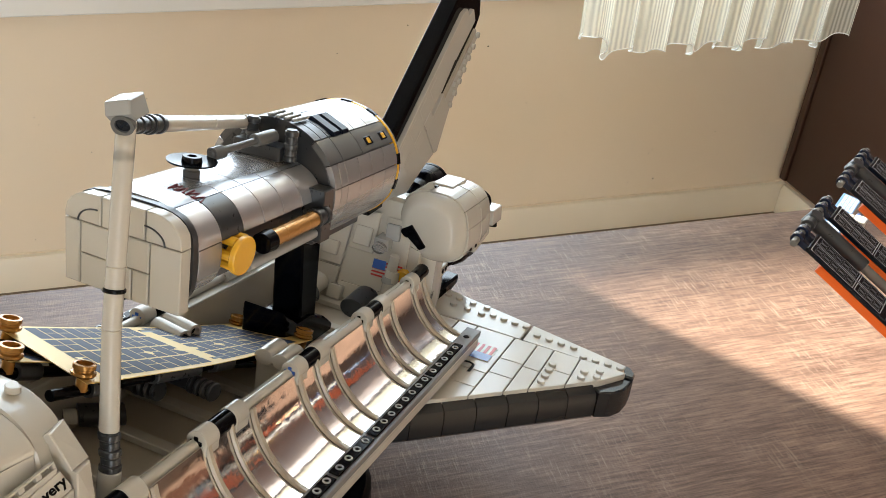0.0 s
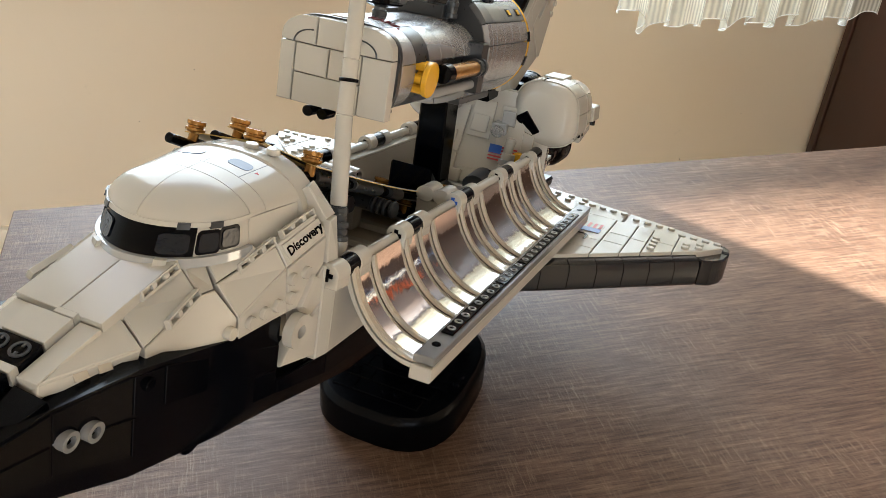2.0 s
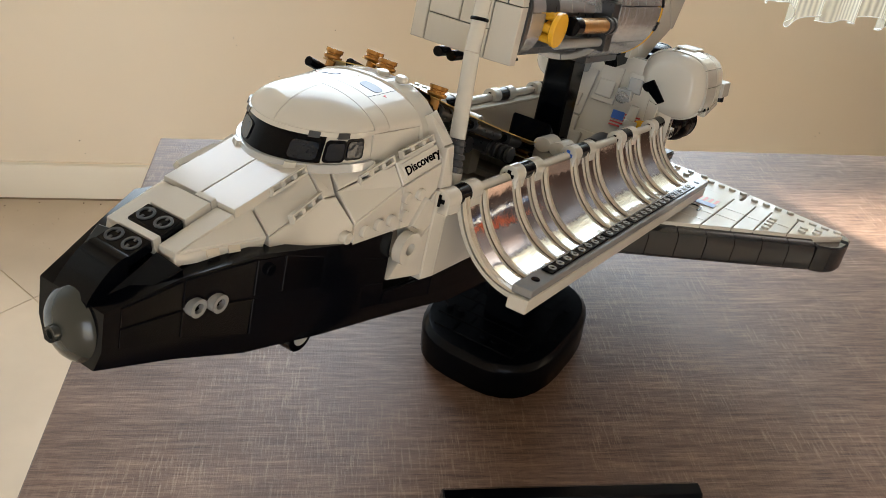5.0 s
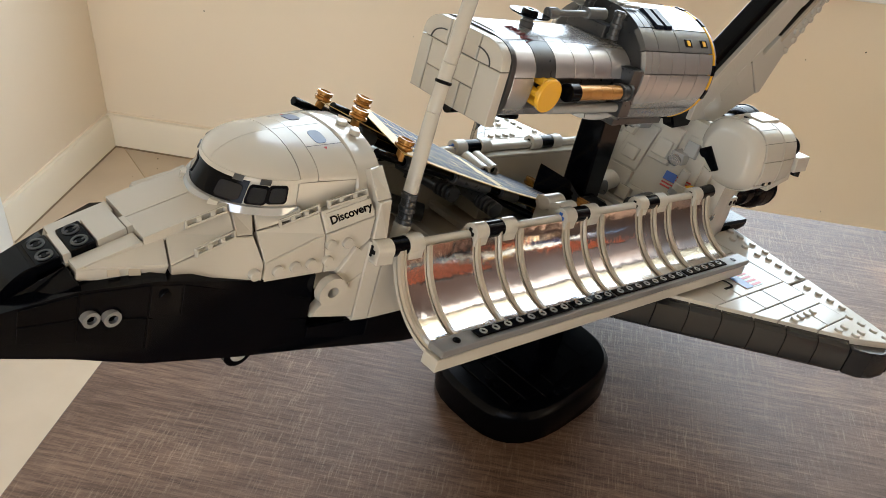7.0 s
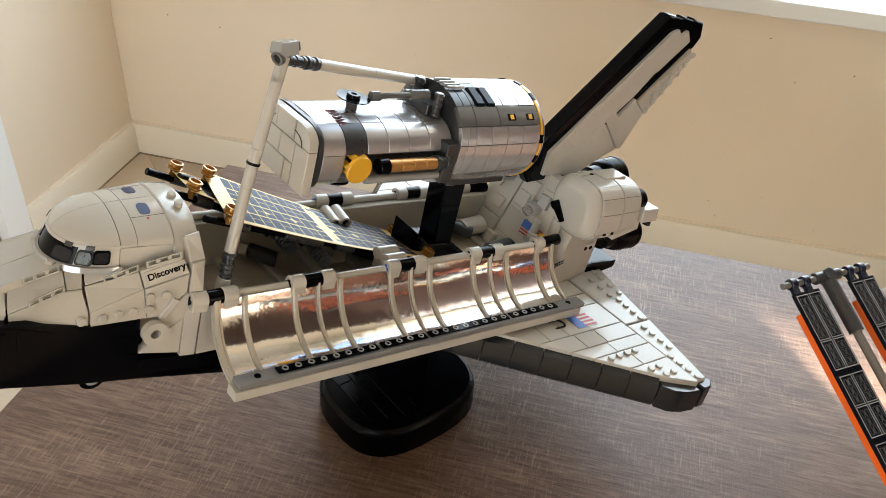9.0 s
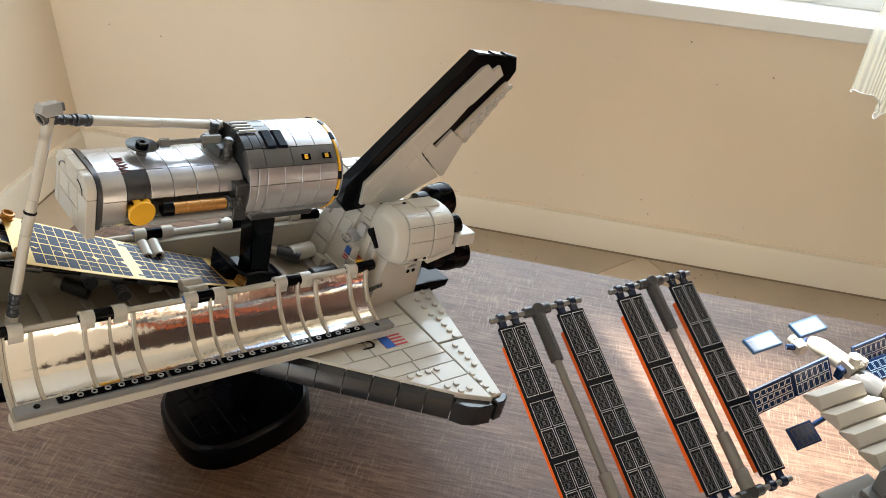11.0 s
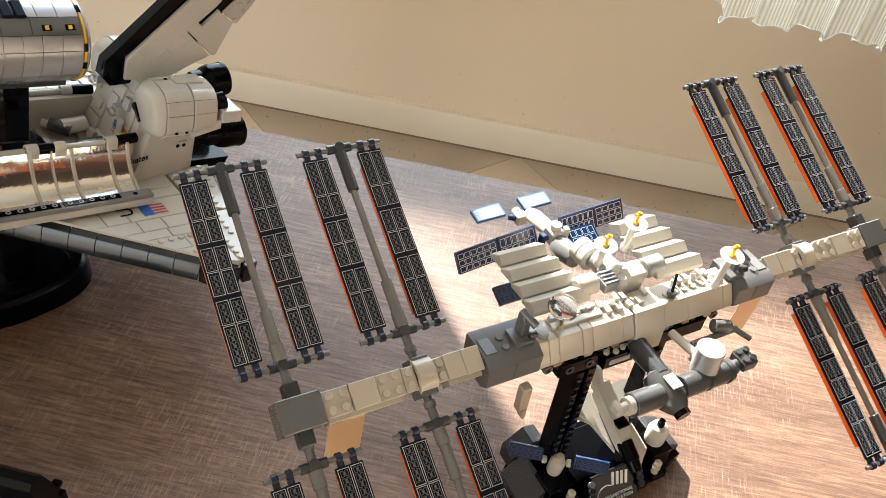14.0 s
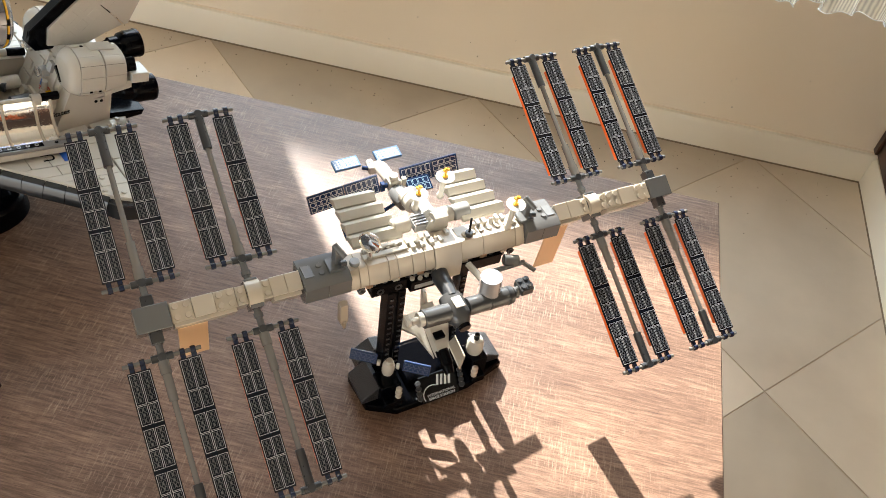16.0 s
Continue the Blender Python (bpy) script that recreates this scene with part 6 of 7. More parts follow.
def plaque(m, w, h, label, bars):
    """bars: print on the sloping face as (left, right, low, high, material, label), along the face."""
    ob = thing("name_plaque", m, label, "plaque", "black name plaques")
    bm = B()
    prism(bm, [(0.0, 0.0), (0.034, 0.0), (0.034, 0.010), (0.020, h - 0.004), (0.016, h), (0.010, h), (0.006, h - 0.006)][::1], "x", -w / 2, w / 2, b=0.0008)
    part("body", bm, BLACK, ob)
    for s in (-1, 1):
        for k in range(2):
            bm = B()
            cyl(bm, (s * (w / 2 - 0.004), 0.0300, 0.0150 + 0.012 * k), (s * (w / 2 + 0.0016), 0.0300, 0.0150 + 0.012 * k), 0.0024, 14)
            part("end_stud", bm, BLACK, ob)
    f = frame_at((0, 0.0, 0.0), (1, 0, 0), (0, 0.006, h - 0.006))
    for x0, x1, y0, y1, mat, lab in bars:
        bm = B()
        box(bm, x0, x1, y0, y1, 0.0002, 0.0005, 0.0, m=f)
        part("print", bm, mat, ob, lab)
    return ob


PRINTW, PRINTB = "white printed bar", "blue printed line"
pl = plaque(pose(0.2025, 0.254, 0, 0, 0, 0.4), 0.127, 0.057, "black brick-built name plaque with white and blue print",
            [(-0.0265, -0.0185, 0.037, 0.0465, WHITE, PRINTW), (-0.0150, -0.0080, 0.037, 0.0470, WHITE, PRINTW), (0.0105, 0.0114, 0.026, 0.0525, BLUE, PRINTB), (0.0408, 0.0432, 0.026, 0.0545, BLUE, PRINTB), (-0.055, -0.030, 0.034, 0.039, WHITE, PRINTW), (-0.055, -0.022, 0.026, 0.029, WHITE, PRINTW), (-0.055, -0.030, 0.019, 0.022, WHITE, PRINTW), (-0.055, 0.030, 0.012, 0.0135, WHITE, PRINTW), (-0.055, 0.020, 0.008, 0.0095, WHITE, PRINTW)]
            + [(0.010 + 0.004 * k, 0.034 + 0.003 * k, 0.020 + 0.006 * k, 0.0207 + 0.006 * k, BLUE, PRINTB) for k in range(5)])
pr = plaque(pose(0.308, 0.229, 0, 0, 0, -1.8), 0.063, 0.057, "small black brick-built name plaque with white print",
            [(0.0065, 0.0225, 0.034, 0.0395, WHITE, PRINTW), (-0.022, 0.002, 0.034, 0.0395, WHITE, PRINTW), (-0.026, 0.0225, 0.0215, 0.0221, WHITE, PRINTW), (-0.026, 0.0040, 0.0165, 0.0180, WHITE, PRINTW)])
words("word_print", "Telescope", 0.0062, WHITE, pr, frame_at((0, 0, 0), (1, 0, 0), (0, 0.006, 0.051)) @ pose(0.0070, 0.0268, 0.0006), "small white printed word", 0.0001)
# ---- space station model ----
ISS = pose(0.6955, 0.3822, 0, 0, 0, -51.6)
st = thing("space_station_model", ISS, "brick-built space station model with eight solar wings on a black stand", "model")
TILT_T = pose(-0.0098, 0.0023, 0.1676, -2.8, -1.67, 0)          # the truss leans a little along its length
CELL = material("cell_print", (0.10, 0.105, 0.115), 0.35, vary=0.2)
LINE = material("outline_print", (0.62, 0.65, 0.68), 0.35, vary=0.1)
WINGLINE = material("wing_outline_print", (0.43, 0.44, 0.46), 0.35, vary=0.1)
BLANKET = material("blue_black_tile", (0.004, 0.006, 0.012), 0.22, spec=0.25)
MASTGREY = material("mast_grey_plastic", (0.155, 0.148, 0.136), 0.25, vary=0.02)
CLIPBLUE = material("dark_blue_plastic", (0.006, 0.012, 0.035), 0.25)
TAN = material("brown_plastic", (0.36, 0.22, 0.13), 0.35, vary=0.1)


def tp(p):
    return TILT_T @ Vector(p)


def tbox(bm, *a, **k):
    return box(bm, *a, m=TILT_T @ k.pop("m", Matrix.Identity(4)), **k)


def tpart(name, mat, *a, parent=st, label="", **k):
    bm = B()
    tbox(bm, *a, **k)
    return part(name, bm, mat, parent, label)


def tcyl(name, mat, a, c, r, parent=st, label="", n=18, r1=None):
    bm = B()
    cyl(bm, tp(a), tp(c), r, n, r1=r1)
    return part(name, bm, mat, parent, label)


def flat(bm, x0, x1, y0, y1, z, frame_w=0.0):
    """A printed rectangle, or its outline."""
    f = frame_w
    quads = ((x0, x1, y0, y0 + f), (x0, x1, y1 - f, y1), (x0, x0 + f, y0 + f, y1 - f), (x1 - f, x1, y0 + f, y1 - f)) if f else ((x0, x1, y0, y1),)
    for a in quads:
        bm.faces.new([bm.verts.new(p) for p in ((a[0], a[2], z), (a[1], a[2], z), (a[1], a[3], z), (a[0], a[3], z))])


def solar_array(m):
    """One wing: a mast with two folding blankets. y along the mast, away from the truss; x along the truss."""
    ob = new("solar_wing")
    ob.parent = st
    ob.matrix_basis = m
    tagged(ob, "black printed solar wing with a grey mast and orange backing")
    bm = B()
    cyl(bm, (0, -0.0120, 0), (0, 0.006, 0), 0.0026, 14)
    cyl(bm, (0, -0.0060, 0), (0, -0.0020, 0), 0.0036, 14)
    part("mast_peg", bm, MGREY, ob)
    bm = B()
    cyl(bm, (0, 0.010, 0), (0, 0.020, 0), 0.0040, 14)
    cyl(bm, (0, 0.020, 0), (0, 0.040, 0), 0.0033, 14)
    part("mast_foot", bm, MASTGREY, ob)
    bm = B()
    cyl(bm, (0, 0.036, 0), (0, 0.112, 0), 0.0021, 12)
    part("mast", bm, MASTGREY, ob)
    bm = B()
    cyl(bm, (0, 0.100, 0), (0, 0.1270, 0), 0.0036, 12)
    part("mast_head", bm, DGREY, ob)
    for y in (0.0075, 0.1294):
        bm = B()
        cyl(bm, (-0.0278, y, 0), (0.0278, y, 0), 0.0016, 12)
        part("cross_bar", bm, MASTGREY, ob)
        bm = B()
        cyl(bm, (-0.0078, y, 0), (0.0078, y, 0), 0.0029, 14)
        cyl(bm, (0, y, -0.0035), (0, y, 0.0035), 0.0033, 14)
        part("cross_clamp", bm, DGREY, ob)
        for x in (-0.0218, -0.0140, 0.0140, 0.0218):
            bm = B()
            cyl(bm, (x - 0.0018, y, 0), (x + 0.0018, y, 0), 0.0028, 12)
            s = 1 if y < 0.05 else -1
            box(bm, x - 0.0018, x + 0.0018, min(y, y + s * 0.0060), max(y, y + s * 0.0060), -0.0014, 0.0014, 0.0003)
            part("clip", bm, CLIPBLUE, ob)
    for s in (-1, 1):
        bm = B()
        box(bm, s * 0.0178 - 0.0080, s * 0.0178 + 0.0080, 0.0128, 0.1242, 0.0000, 0.0020, 0.0003)
        bl = part("blanket", bm, BLANKET, ob, "black tile strip with printed cells")
        bm = B()
        box(bm, s * 0.0178 - 0.0076, s * 0.0178 + 0.0076, 0.0160, 0.1150, -0.0040, -0.0002, 0.0003)
        part("backing", bm, ORANGE, ob, "bright orange backing strip")
        y = 0.0138
        for k, hgt in enumerate((0.0226, 0.0140, 0.0140, 0.0140, 0.0140, 0.0226)):
            for c in (-1, 1):
                cx = s * 0.0178 + c * 0.0038
                bm = B()
                flat(bm, cx - 0.0034, cx + 0.0034, y, y + hgt, 0.0021, 0.00036)
                part("cell_outline", bm, WINGLINE, bl, smooth=0)
                bm = B()
                nn = 5 if hgt > 0.02 else 3
                for q in range(nn):
                    ya, yb = y + 0.0011 + (hgt - 0.0022) * q / nn, y + 0.0011 + (hgt - 0.0022) * (q + 1) / nn - 0.0006
                    for e in (-0.00135, 0.00135):
                        flat(bm, cx + e - 0.0009, cx + e + 0.0009, ya, yb, 0.0021, 0.00028)
                    flat(bm, cx - 0.0003, cx + 0.0003, ya + 0.0006, yb - 0.0006, 0.0021)
                part("cell_print", bm, CELL, bl, smooth=0)
            y += hgt + (0.0030 if k in (1, 3) else 0.0006)
    return ob


tilt = radians(28.6)
up_dir = Vector((-math.cos(tilt), 0, math.sin(tilt)))
first = None
for y in (-0.2265, -0.1522, 0.1598, 0.2347):
    for s in (1, -1):
        d = up_dir * s
        m = TILT_T @ frame_at(Vector((0, y, 0)) + d * 0.0208, Vector((0, s, 0)), d)
        if first is None:
            first = solar_array(m)
        else:
            copy_thing(first, m)

# truss: end blocks, bricks, joints and slopes, turned with the wings
TILT_A = TILT_T @ pose(0, 0, 0, 0, -58.0, 0)


def ta(p):
    return TILT_A @ Vector(p)


def apart(name, mat, *a, label="", **k):
    bm = B()
    box(bm, *a, m=TILT_A, **k)
    return part(name, bm, mat, st, label)


for y0, y1, w in ((-0.2390, -0.2140, 0.0100), (0.2230, 0.2470, 0.0100)):
    apart("truss_end", MGREY, -w, w, y0, y1, -0.0095, 0.0095, b=0.0006, label="grey truss end block")
    yc = (y0 + y1) / 2
    for s in (1, -1):
        d = up_dir * s
        bm = B()
        box(bm, -0.0045, 0.0045, -0.0045, 0.0045, -0.0045, 0.0045, 0.0006, m=TILT_T @ frame_at(Vector((0, yc, 0)) + d * 0.0135, Vector((0, 1, 0)), d))
        part("hinge_block", bm, DGREY, st)
for y0, y1, n in ((-0.2138, -0.1660, 3), (-0.1395, -0.1155, 2), (0.1195, 0.1460, 2), (0.1730, 0.2225, 3)):
    apart("truss_core", CREAM, -0.0075, 0.0072, y0, y1, -0.0072, 0.0066)
    w_ = (y1 - y0) / n
    for k in range(n):
        a, c = y0 + w_ * k + 0.0001, y0 + w_ * (k + 1) - 0.0001
        studded = (n == 3 and k != 1 and (k == 0) == (y0 < 0)) or (n == 3 and k == (2 if y0 < 0 else 0))
        apart("truss_tile", CREAM, 0.0073, 0.0088 if studded else 0.0102, a, c, -0.0078, 0.0074)
        if studded:
            for z in (-0.0040, 0.0040):
                for y in ((a + c) / 2 - 0.0040, (a + c) / 2 + 0.0040):
                    bm = B()
                    cyl(bm, ta((0.0086, y, z)), ta((0.0105, y, z)), 0.0024, 16)
                    part("truss_stud", bm, CREAM, st)
    apart("truss_underside", CREAM, -0.0070, 0.0060, y0 + 0.001, y1 - 0.001, -0.0105, -0.0073)
for y in (-0.1522, 0.1598):
    bm = B()
    rows = []
    for q in range(9):
        a = radians(30 + 15 * q)
        rows.append([ta((0.0135 * math.sin(a), y + w, 0.0118 * math.cos(a))) for w in (-0.0055, 0.0055)] + [ta((0.0098 * math.sin(a), y + w, 0.0085 * math.cos(a))) for w in (0.0055, -0.0055)])
    loft(bm, rows)
    part("truss_joint", bm, CREAM, st, "rounded cream truss joint")
    apart("joint_core", MGREY, -0.0090, 0.0085, y - 0.0050, y + 0.0050, -0.0120, 0.0110)
    for e in (-1, 1):
        apart("truss_brick", CREAM, -0.0080, 0.0088, min(y + e * 0.0057, y + e * 0.0136), max(y + e * 0.0057, y + e * 0.0136), -0.0075, 0.0070)
        for z in (-0.0036, 0.0036):
            bm = B()
            cyl(bm, ta((0.0086, y + e * 0.0097, z)), ta((0.0106, y + e * 0.0097, z)), 0.0024, 16)
            part("truss_stud", bm, CREAM, st)
for y0, y1 in ((-0.1150, -0.0770), (0.0850, 0.1190)):
    bm = B()
    prism(bm, [(-0.0140, 0.0090), (0.0090, 0.0090), (0.0160, 0.0050), (0.0160, -0.0090), (0.0100, -0.0140), (-0.0140, -0.0140)], "y", y0, y1, m=TILT_T)
    gb = part("grey_module", bm, MGREY, st, "grey truss module with studs")
    tpart("module_seam", DGREY, 0.0090, 0.0163, (y0 + y1) / 2 - 0.0003, (y0 + y1) / 2 + 0.0003, -0.0080, 0.0048, parent=gb)
    bm = B()
    tbox(bm, -0.006, 0.007, y0 + 0.002, y0 + 0.010, 0.0088, 0.0098) if y0 < 0 else tbox(bm, -0.006, 0.007, y1 - 0.010, y1 - 0.002, 0.0088, 0.0098)
    part("vent_tile", bm, MGREY, gb)
    yy = y0 + 0.0145 if y0 < 0 else y1 - 0.0225
    # docking arm standing on the module
    ya = y0 + 0.030 if y0 < 0 else y0 + 0.004
    bm = B()
    tbox(bm, -0.0060, 0.0080, ya - 0.0080, ya + 0.0050, 0.0088, 0.0120)
    prism(bm, [(-0.0050, 0.0120), (0.0030, 0.0120), (0.0030, 0.0230), (-0.0010, 0.0275), (-0.0050, 0.0250)], "y", ya - 0.0020, ya + 0.0030, m=TILT_T)
    part("arm_bracket", bm, MGREY, gb)
    tcyl("arm_roller", MGREY, (-0.0040, ya - 0.0010, 0.0280), (0.0065, ya + 0.0045, 0.0220), 0.0026, parent=gb)
    tcyl("arm_roller", DGREY, (0.0060, ya + 0.0010, 0.0150), (0.0062, ya + 0.0060, 0.0150), 0.0024, parent=gb)
tcyl("round_tile", LGREY, (0.0020, -0.0700, 0.0060), (0.0020, -0.0700, 0.0100), 0.0040, n=22)
# central slopes with a lighter band
ys = (-0.0765, -0.0685, -0.0610, -0.0430, -0.0350, -0.0220, -0.0110, -0.0020)
for y0, y1, x in [(a, c - 0.0003, 0.0) for a, c in zip(ys, ys[1:])] + [(0.0230, 0.0440, 0.0), (0.0443, 0.0755, 0.0), (0.0758, 0.0845, 0.0)]:
    bm = B()
    prism(bm, [(-0.0090, 0.0065), (0.0080, 0.0065), (0.0150, -0.0060), (0.0150, -0.0090), (-0.0090, -0.0090)], "y", y0, y1, m=TILT_T)
    part("truss_slope", bm, CREAM, st)
    tpart("truss_underside", CREAM, 0.0010, 0.0125, y0, y1, -0.0135, -0.0092)
bm = B()
prism(bm, [(-0.0090, 0.0072), (0.0086, 0.0072), (0.0162, -0.0060), (0.0175, -0.0230), (0.0120, -0.0230), (-0.0090, -0.0090)], "y", -0.0018, 0.0227, m=TILT_T)
part("centre_band", bm, CREAM, st, "cream centre plate reaching down the truss")
for k in range(5):
    tpart("clip_tooth", WHITE, -0.0030, 0.0030, -0.0200 + 0.0085 * k + (0.060 if k > 3 else 0), -0.0160 + 0.0085 * k + (0.060 if k > 3 else 0), 0.0062, 0.0095)
tpart("rail", WHITE, -0.0030, 0.0020, -0.0620, -0.0230, 0.0064, 0.0088)
tpart("rail", WHITE, -0.0080, -0.0045, -0.0600, -0.0250, 0.0064, 0.0105)
CSTUD = mesh_of("cream_stud", stud_mesh(), CREAM)
GSTUD = mesh_of("grey_stud", stud_mesh(), MGREY)
studs(st, [tp((0.001, 0.030 + 0.008 * k, 0.0063)) for k in range(7)], CSTUD)
studs(st, [tp((x, y, 0.0088)) for y in (-0.0985, -0.0905) for x in (-0.003, 0.005)] + [tp((x, 0.1060, 0.0088)) for x in (-0.003, 0.005)], GSTUD)
# hanging radiator plates
for y, h in ((-0.1990, 0.043), (0.1310, 0.064)):
    bm = B()
    box(bm, -0.0008, 0.0008, y - 0.0110, y + 0.0110, -h, 0.0, 0.0003, m=TILT_T @ pose(0.0050 if h < 0.05 else 0.0015, 0, -0.0060, 0, 4, 0))
    part("radiator_plate", bm, PEACH, st, "plain tan hanging radiator plate")
# folded white radiators behind the truss
for y0, y1 in ((-0.0635, -0.0190), (0.0380, 0.0800)):
    m = TILT_T @ pose(-0.0160, 0, 0.0050, 0, 0, 0)
    for k in range(4):
        a, c = -0.0155 * k, -0.0155 * (k + 1) + 0.0006
        bm = B()
        prism(bm, [(a, 0.0002), (a - 0.0058, 0.0048), (c, -0.0012), (c, -0.0036), (a, -0.0030)], "y", y0 + 0.0012 * k, y1 - 0.0012 * k, m=m)
        part("radiator_fold", bm, WHITE, st, "folded white radiator strip")
# dish antennas with yellow feeds
for x, y, z, hgt in ((-0.0450, 0.0040, 0.0060, 0.017), (-0.0500, 0.0300, 0.0080, 0.024), (0.0020, 0.0690, 0.0060, 0.029)):
    bm = B()
    lathe(bm, tp((x + 0.004, y, z)), (0.1, 0, 1), [(0.0030, 0), (0.0034, 0.004), (0.0022, 0.006), (0.0026, hgt - 0.004), (0.0014, hgt)], 16)
    ma = part("dish_mast", bm, WHITE, st)
    c = tp((x + 0.004 + 0.1 * hgt, y, z + hgt))
    bm = B()
    lathe(bm, c, (0.05, 0, 1), [(0.0020, 0), (0.0080, 0.0016), (0.0082, 0.0022), (0.0030, 0.0014), (0.0026, 0.0018)], 26)
    part("dish", bm, SILVER if x < 0 else WHITE, ma, "small shiny round dish")
    bm = B()
    cyl(bm, c + Vector((0, 0, 0.0012)), c + Vector((0.0004, 0, 0.0115)), 0.0011, 10)
    cyl(bm, c + Vector((0, 0, 0.0012)), c + Vector((0, 0, 0.0030)), 0.0024, 12)
    box(bm, c.x - 0.0009, c.x + 0.0016, c.y - 0.0028, c.y + 0.0028, c.z + 0.0085, c.z + 0.0105, 0.0003)
    part("dish_feed", bm, YELLOW, ma, "yellow feed")
# chrome mirror dish
bm = B()
lathe(bm, tp((0.0005, -0.0575, 0.0240)), (0.62, -0.74, 0.18), [(0.0070, -0.0040), (0.0094, -0.0016), (0.0098, 0.0), (0.0088, 0.0008), (0.0084, -0.0006), (0.0, 0.0)], 30)
part("mirror_dish", bm, CHROME, st, "round chrome mirror")
tcyl("mirror_stem", CHROME, (0.0010, -0.0565, 0.0060), (0.0006, -0.0570, 0.0160), 0.0026)
# black aerial
tcyl("aerial_foot", DGREY, (0.0030, 0.0330, 0.0060), (0.0030, 0.0330, 0.0105), 0.0033)
tcyl("aerial", BLACK, (0.0030, 0.0330, 0.0100), (0.0000, 0.0345, 0.0230), 0.0010)
# pressurised modules behind the truss
for x0, x1, y, z, r, mat in ((-0.0300, -0.0120, 0.0120, 0.0050, 0.0100, WHITE), (-0.0520, -0.0300, 0.0130, 0.0000, 0.0085, LGREY), (-0.0700, -0.0520, 0.0110, -0.0040, 0.0095, WHITE)):
    bm = B()
    lathe(bm, tp((x0, y, z)), TILT_T.to_3x3() @ Vector((1, 0, 0.1)), [(r * 0.7, 0), (r, 0.0020), (r, (x1 - x0) * 0.45), (r * 0.93, (x1 - x0) * 0.5), (r, (x1 - x0) * 0.55), (r, x1 - x0 - 0.002), (r * 0.7, x1 - x0)], 24)
    part("module", bm, mat, st, "round pressurised module")
for y0, y1, mat in ((0.0150, 0.0320, WHITE), (0.0320, 0.0480, LGREY), (-0.0250, -0.0090, WHITE)):
    bm = B()
    lathe(bm, tp((-0.0260, y0, 0.0060)), (0, 1, 0), [(0.0055, 0), (0.0072, 0.0015), (0.0072, y1 - y0 - 0.0015), (0.0055, y1 - y0)], 22)
    part("side_module", bm, mat, st, "round side module")
bm = B()
prism(bm, [(-0.0240, 0.0090), (-0.0120, 0.0090), (-0.0120, 0.0190), (-0.0180, 0.0210), (-0.0240, 0.0160)], "y", 0.0070, 0.0200, m=TILT_T)
part("airlock", bm, WHITE, st)
tpart("grey_rack", LGREY, -0.0300, -0.0160, -0.0080, 0.0050, 0.0040, 0.0110)
for k in range(4):
    tpart("rack_slat", SILVER, -0.0290 + 0.0034 * k, -0.0270 + 0.0034 * k, -0.0075, 0.0045, 0.0110, 0.0125)
# service module with dark blue panels, and the ferry at its end
cr = tp((-0.0980, 0.0112, -0.0150))
bm = B()
box(bm, cr.x - 0.0060, cr.x + 0.0060, cr.y - 0.0055, cr.y + 0.0055, cr.z - 0.0065, cr.z + 0.0060, 0.0012)
cyl(bm, cr + Vector((0, 0, 0.0060)), cr + Vector((0, 0, 0.0105)), 0.0042, 18)
cyl(bm, cr + Vector((0.0055, 0, 0)), cr + Vector((0.0085, 0, 0)), 0.0036, 16)
sm = part("service_module", bm, WHITE, st, "white service module with round studs")
bm = B()
cyl(bm, cr + Vector((0.0050, 0, -0.0070)), cr + Vector((0.0110, 0, -0.0120)), 0.0050, 18)
part("module_port", bm, BLACK, sm)
bm = B()
lathe(bm, cr + Vector((0.0060, 0.000, -0.004)), (1, -0.05, 0.22), [(0.0060, 0), (0.0085, 0.004), (0.0085, 0.016), (0.0070, 0.024)], 22)
part("link_module", bm, MGREY, st, "grey linking module")
bm = B()
lathe(bm, cr + Vector((-0.0050, 0, -0.0010)), (-1, 0.02, -0.18), [(0.0060, 0), (0.0062, 0.002), (0.0066, 0.020), (0.0056, 0.025), (0.0040, 0.030)], 22)
part("rear_module", bm, WHITE, st, "white rear module")
tail = cr + Vector((-0.0390, -0.0030, -0.0150))
bm = B()
box(bm, tail.x - 0.0045, tail.x + 0.0045, tail.y - 0.0045, tail.y + 0.0045, tail.z - 0.0045, tail.z + 0.0045, 0.0010)
cyl(bm, tail + Vector((-0.0045, 0, 0.001)), tail + Vector((-0.0085, 0, 0.001)), 0.0038, 16)
part("ferry", bm, WHITE, st, "small white ferry craft")


def blue_panel(parent, o, ex, ey, w, h, rows, cols, mat, cell):
    """A tile with printed cells: w along ex, h along ey, from o."""
    m = frame_at(o, ex, ey)
    bm = B()
    box(bm, 0, w, 0, h, -0.0030, 0, 0.0003, m=m)
    p = part("panel", bm, mat, parent, "dark blue panel with printed cells")
    bm = B()
    for i in range(rows):
        for j in range(cols):
            x0, y0 = 0.0012 + (w - 0.0024) * j / cols, 0.0010 + (h - 0.0020) * i / rows
            x1, y1 = x0 + (w - 0.0024) / cols - 0.0006, y0 + (h - 0.0020) / rows - 0.0008
            for a in ((x0, x1, y0, y0 + 0.0005), (x0, x1, y1 - 0.0005, y1), (x0, x0 + 0.0005, y0, y1), (x1 - 0.0005, x1, y0, y1)):
                bm.faces.new([bm.verts.new(m @ Vector(q)) for q in ((a[0], a[2], 0.0001), (a[1], a[2], 0.0001), (a[1], a[3], 0.0001), (a[0], a[3], 0.0001))])
    part("cell_print", bm, cell, p, smooth=0)
    return p


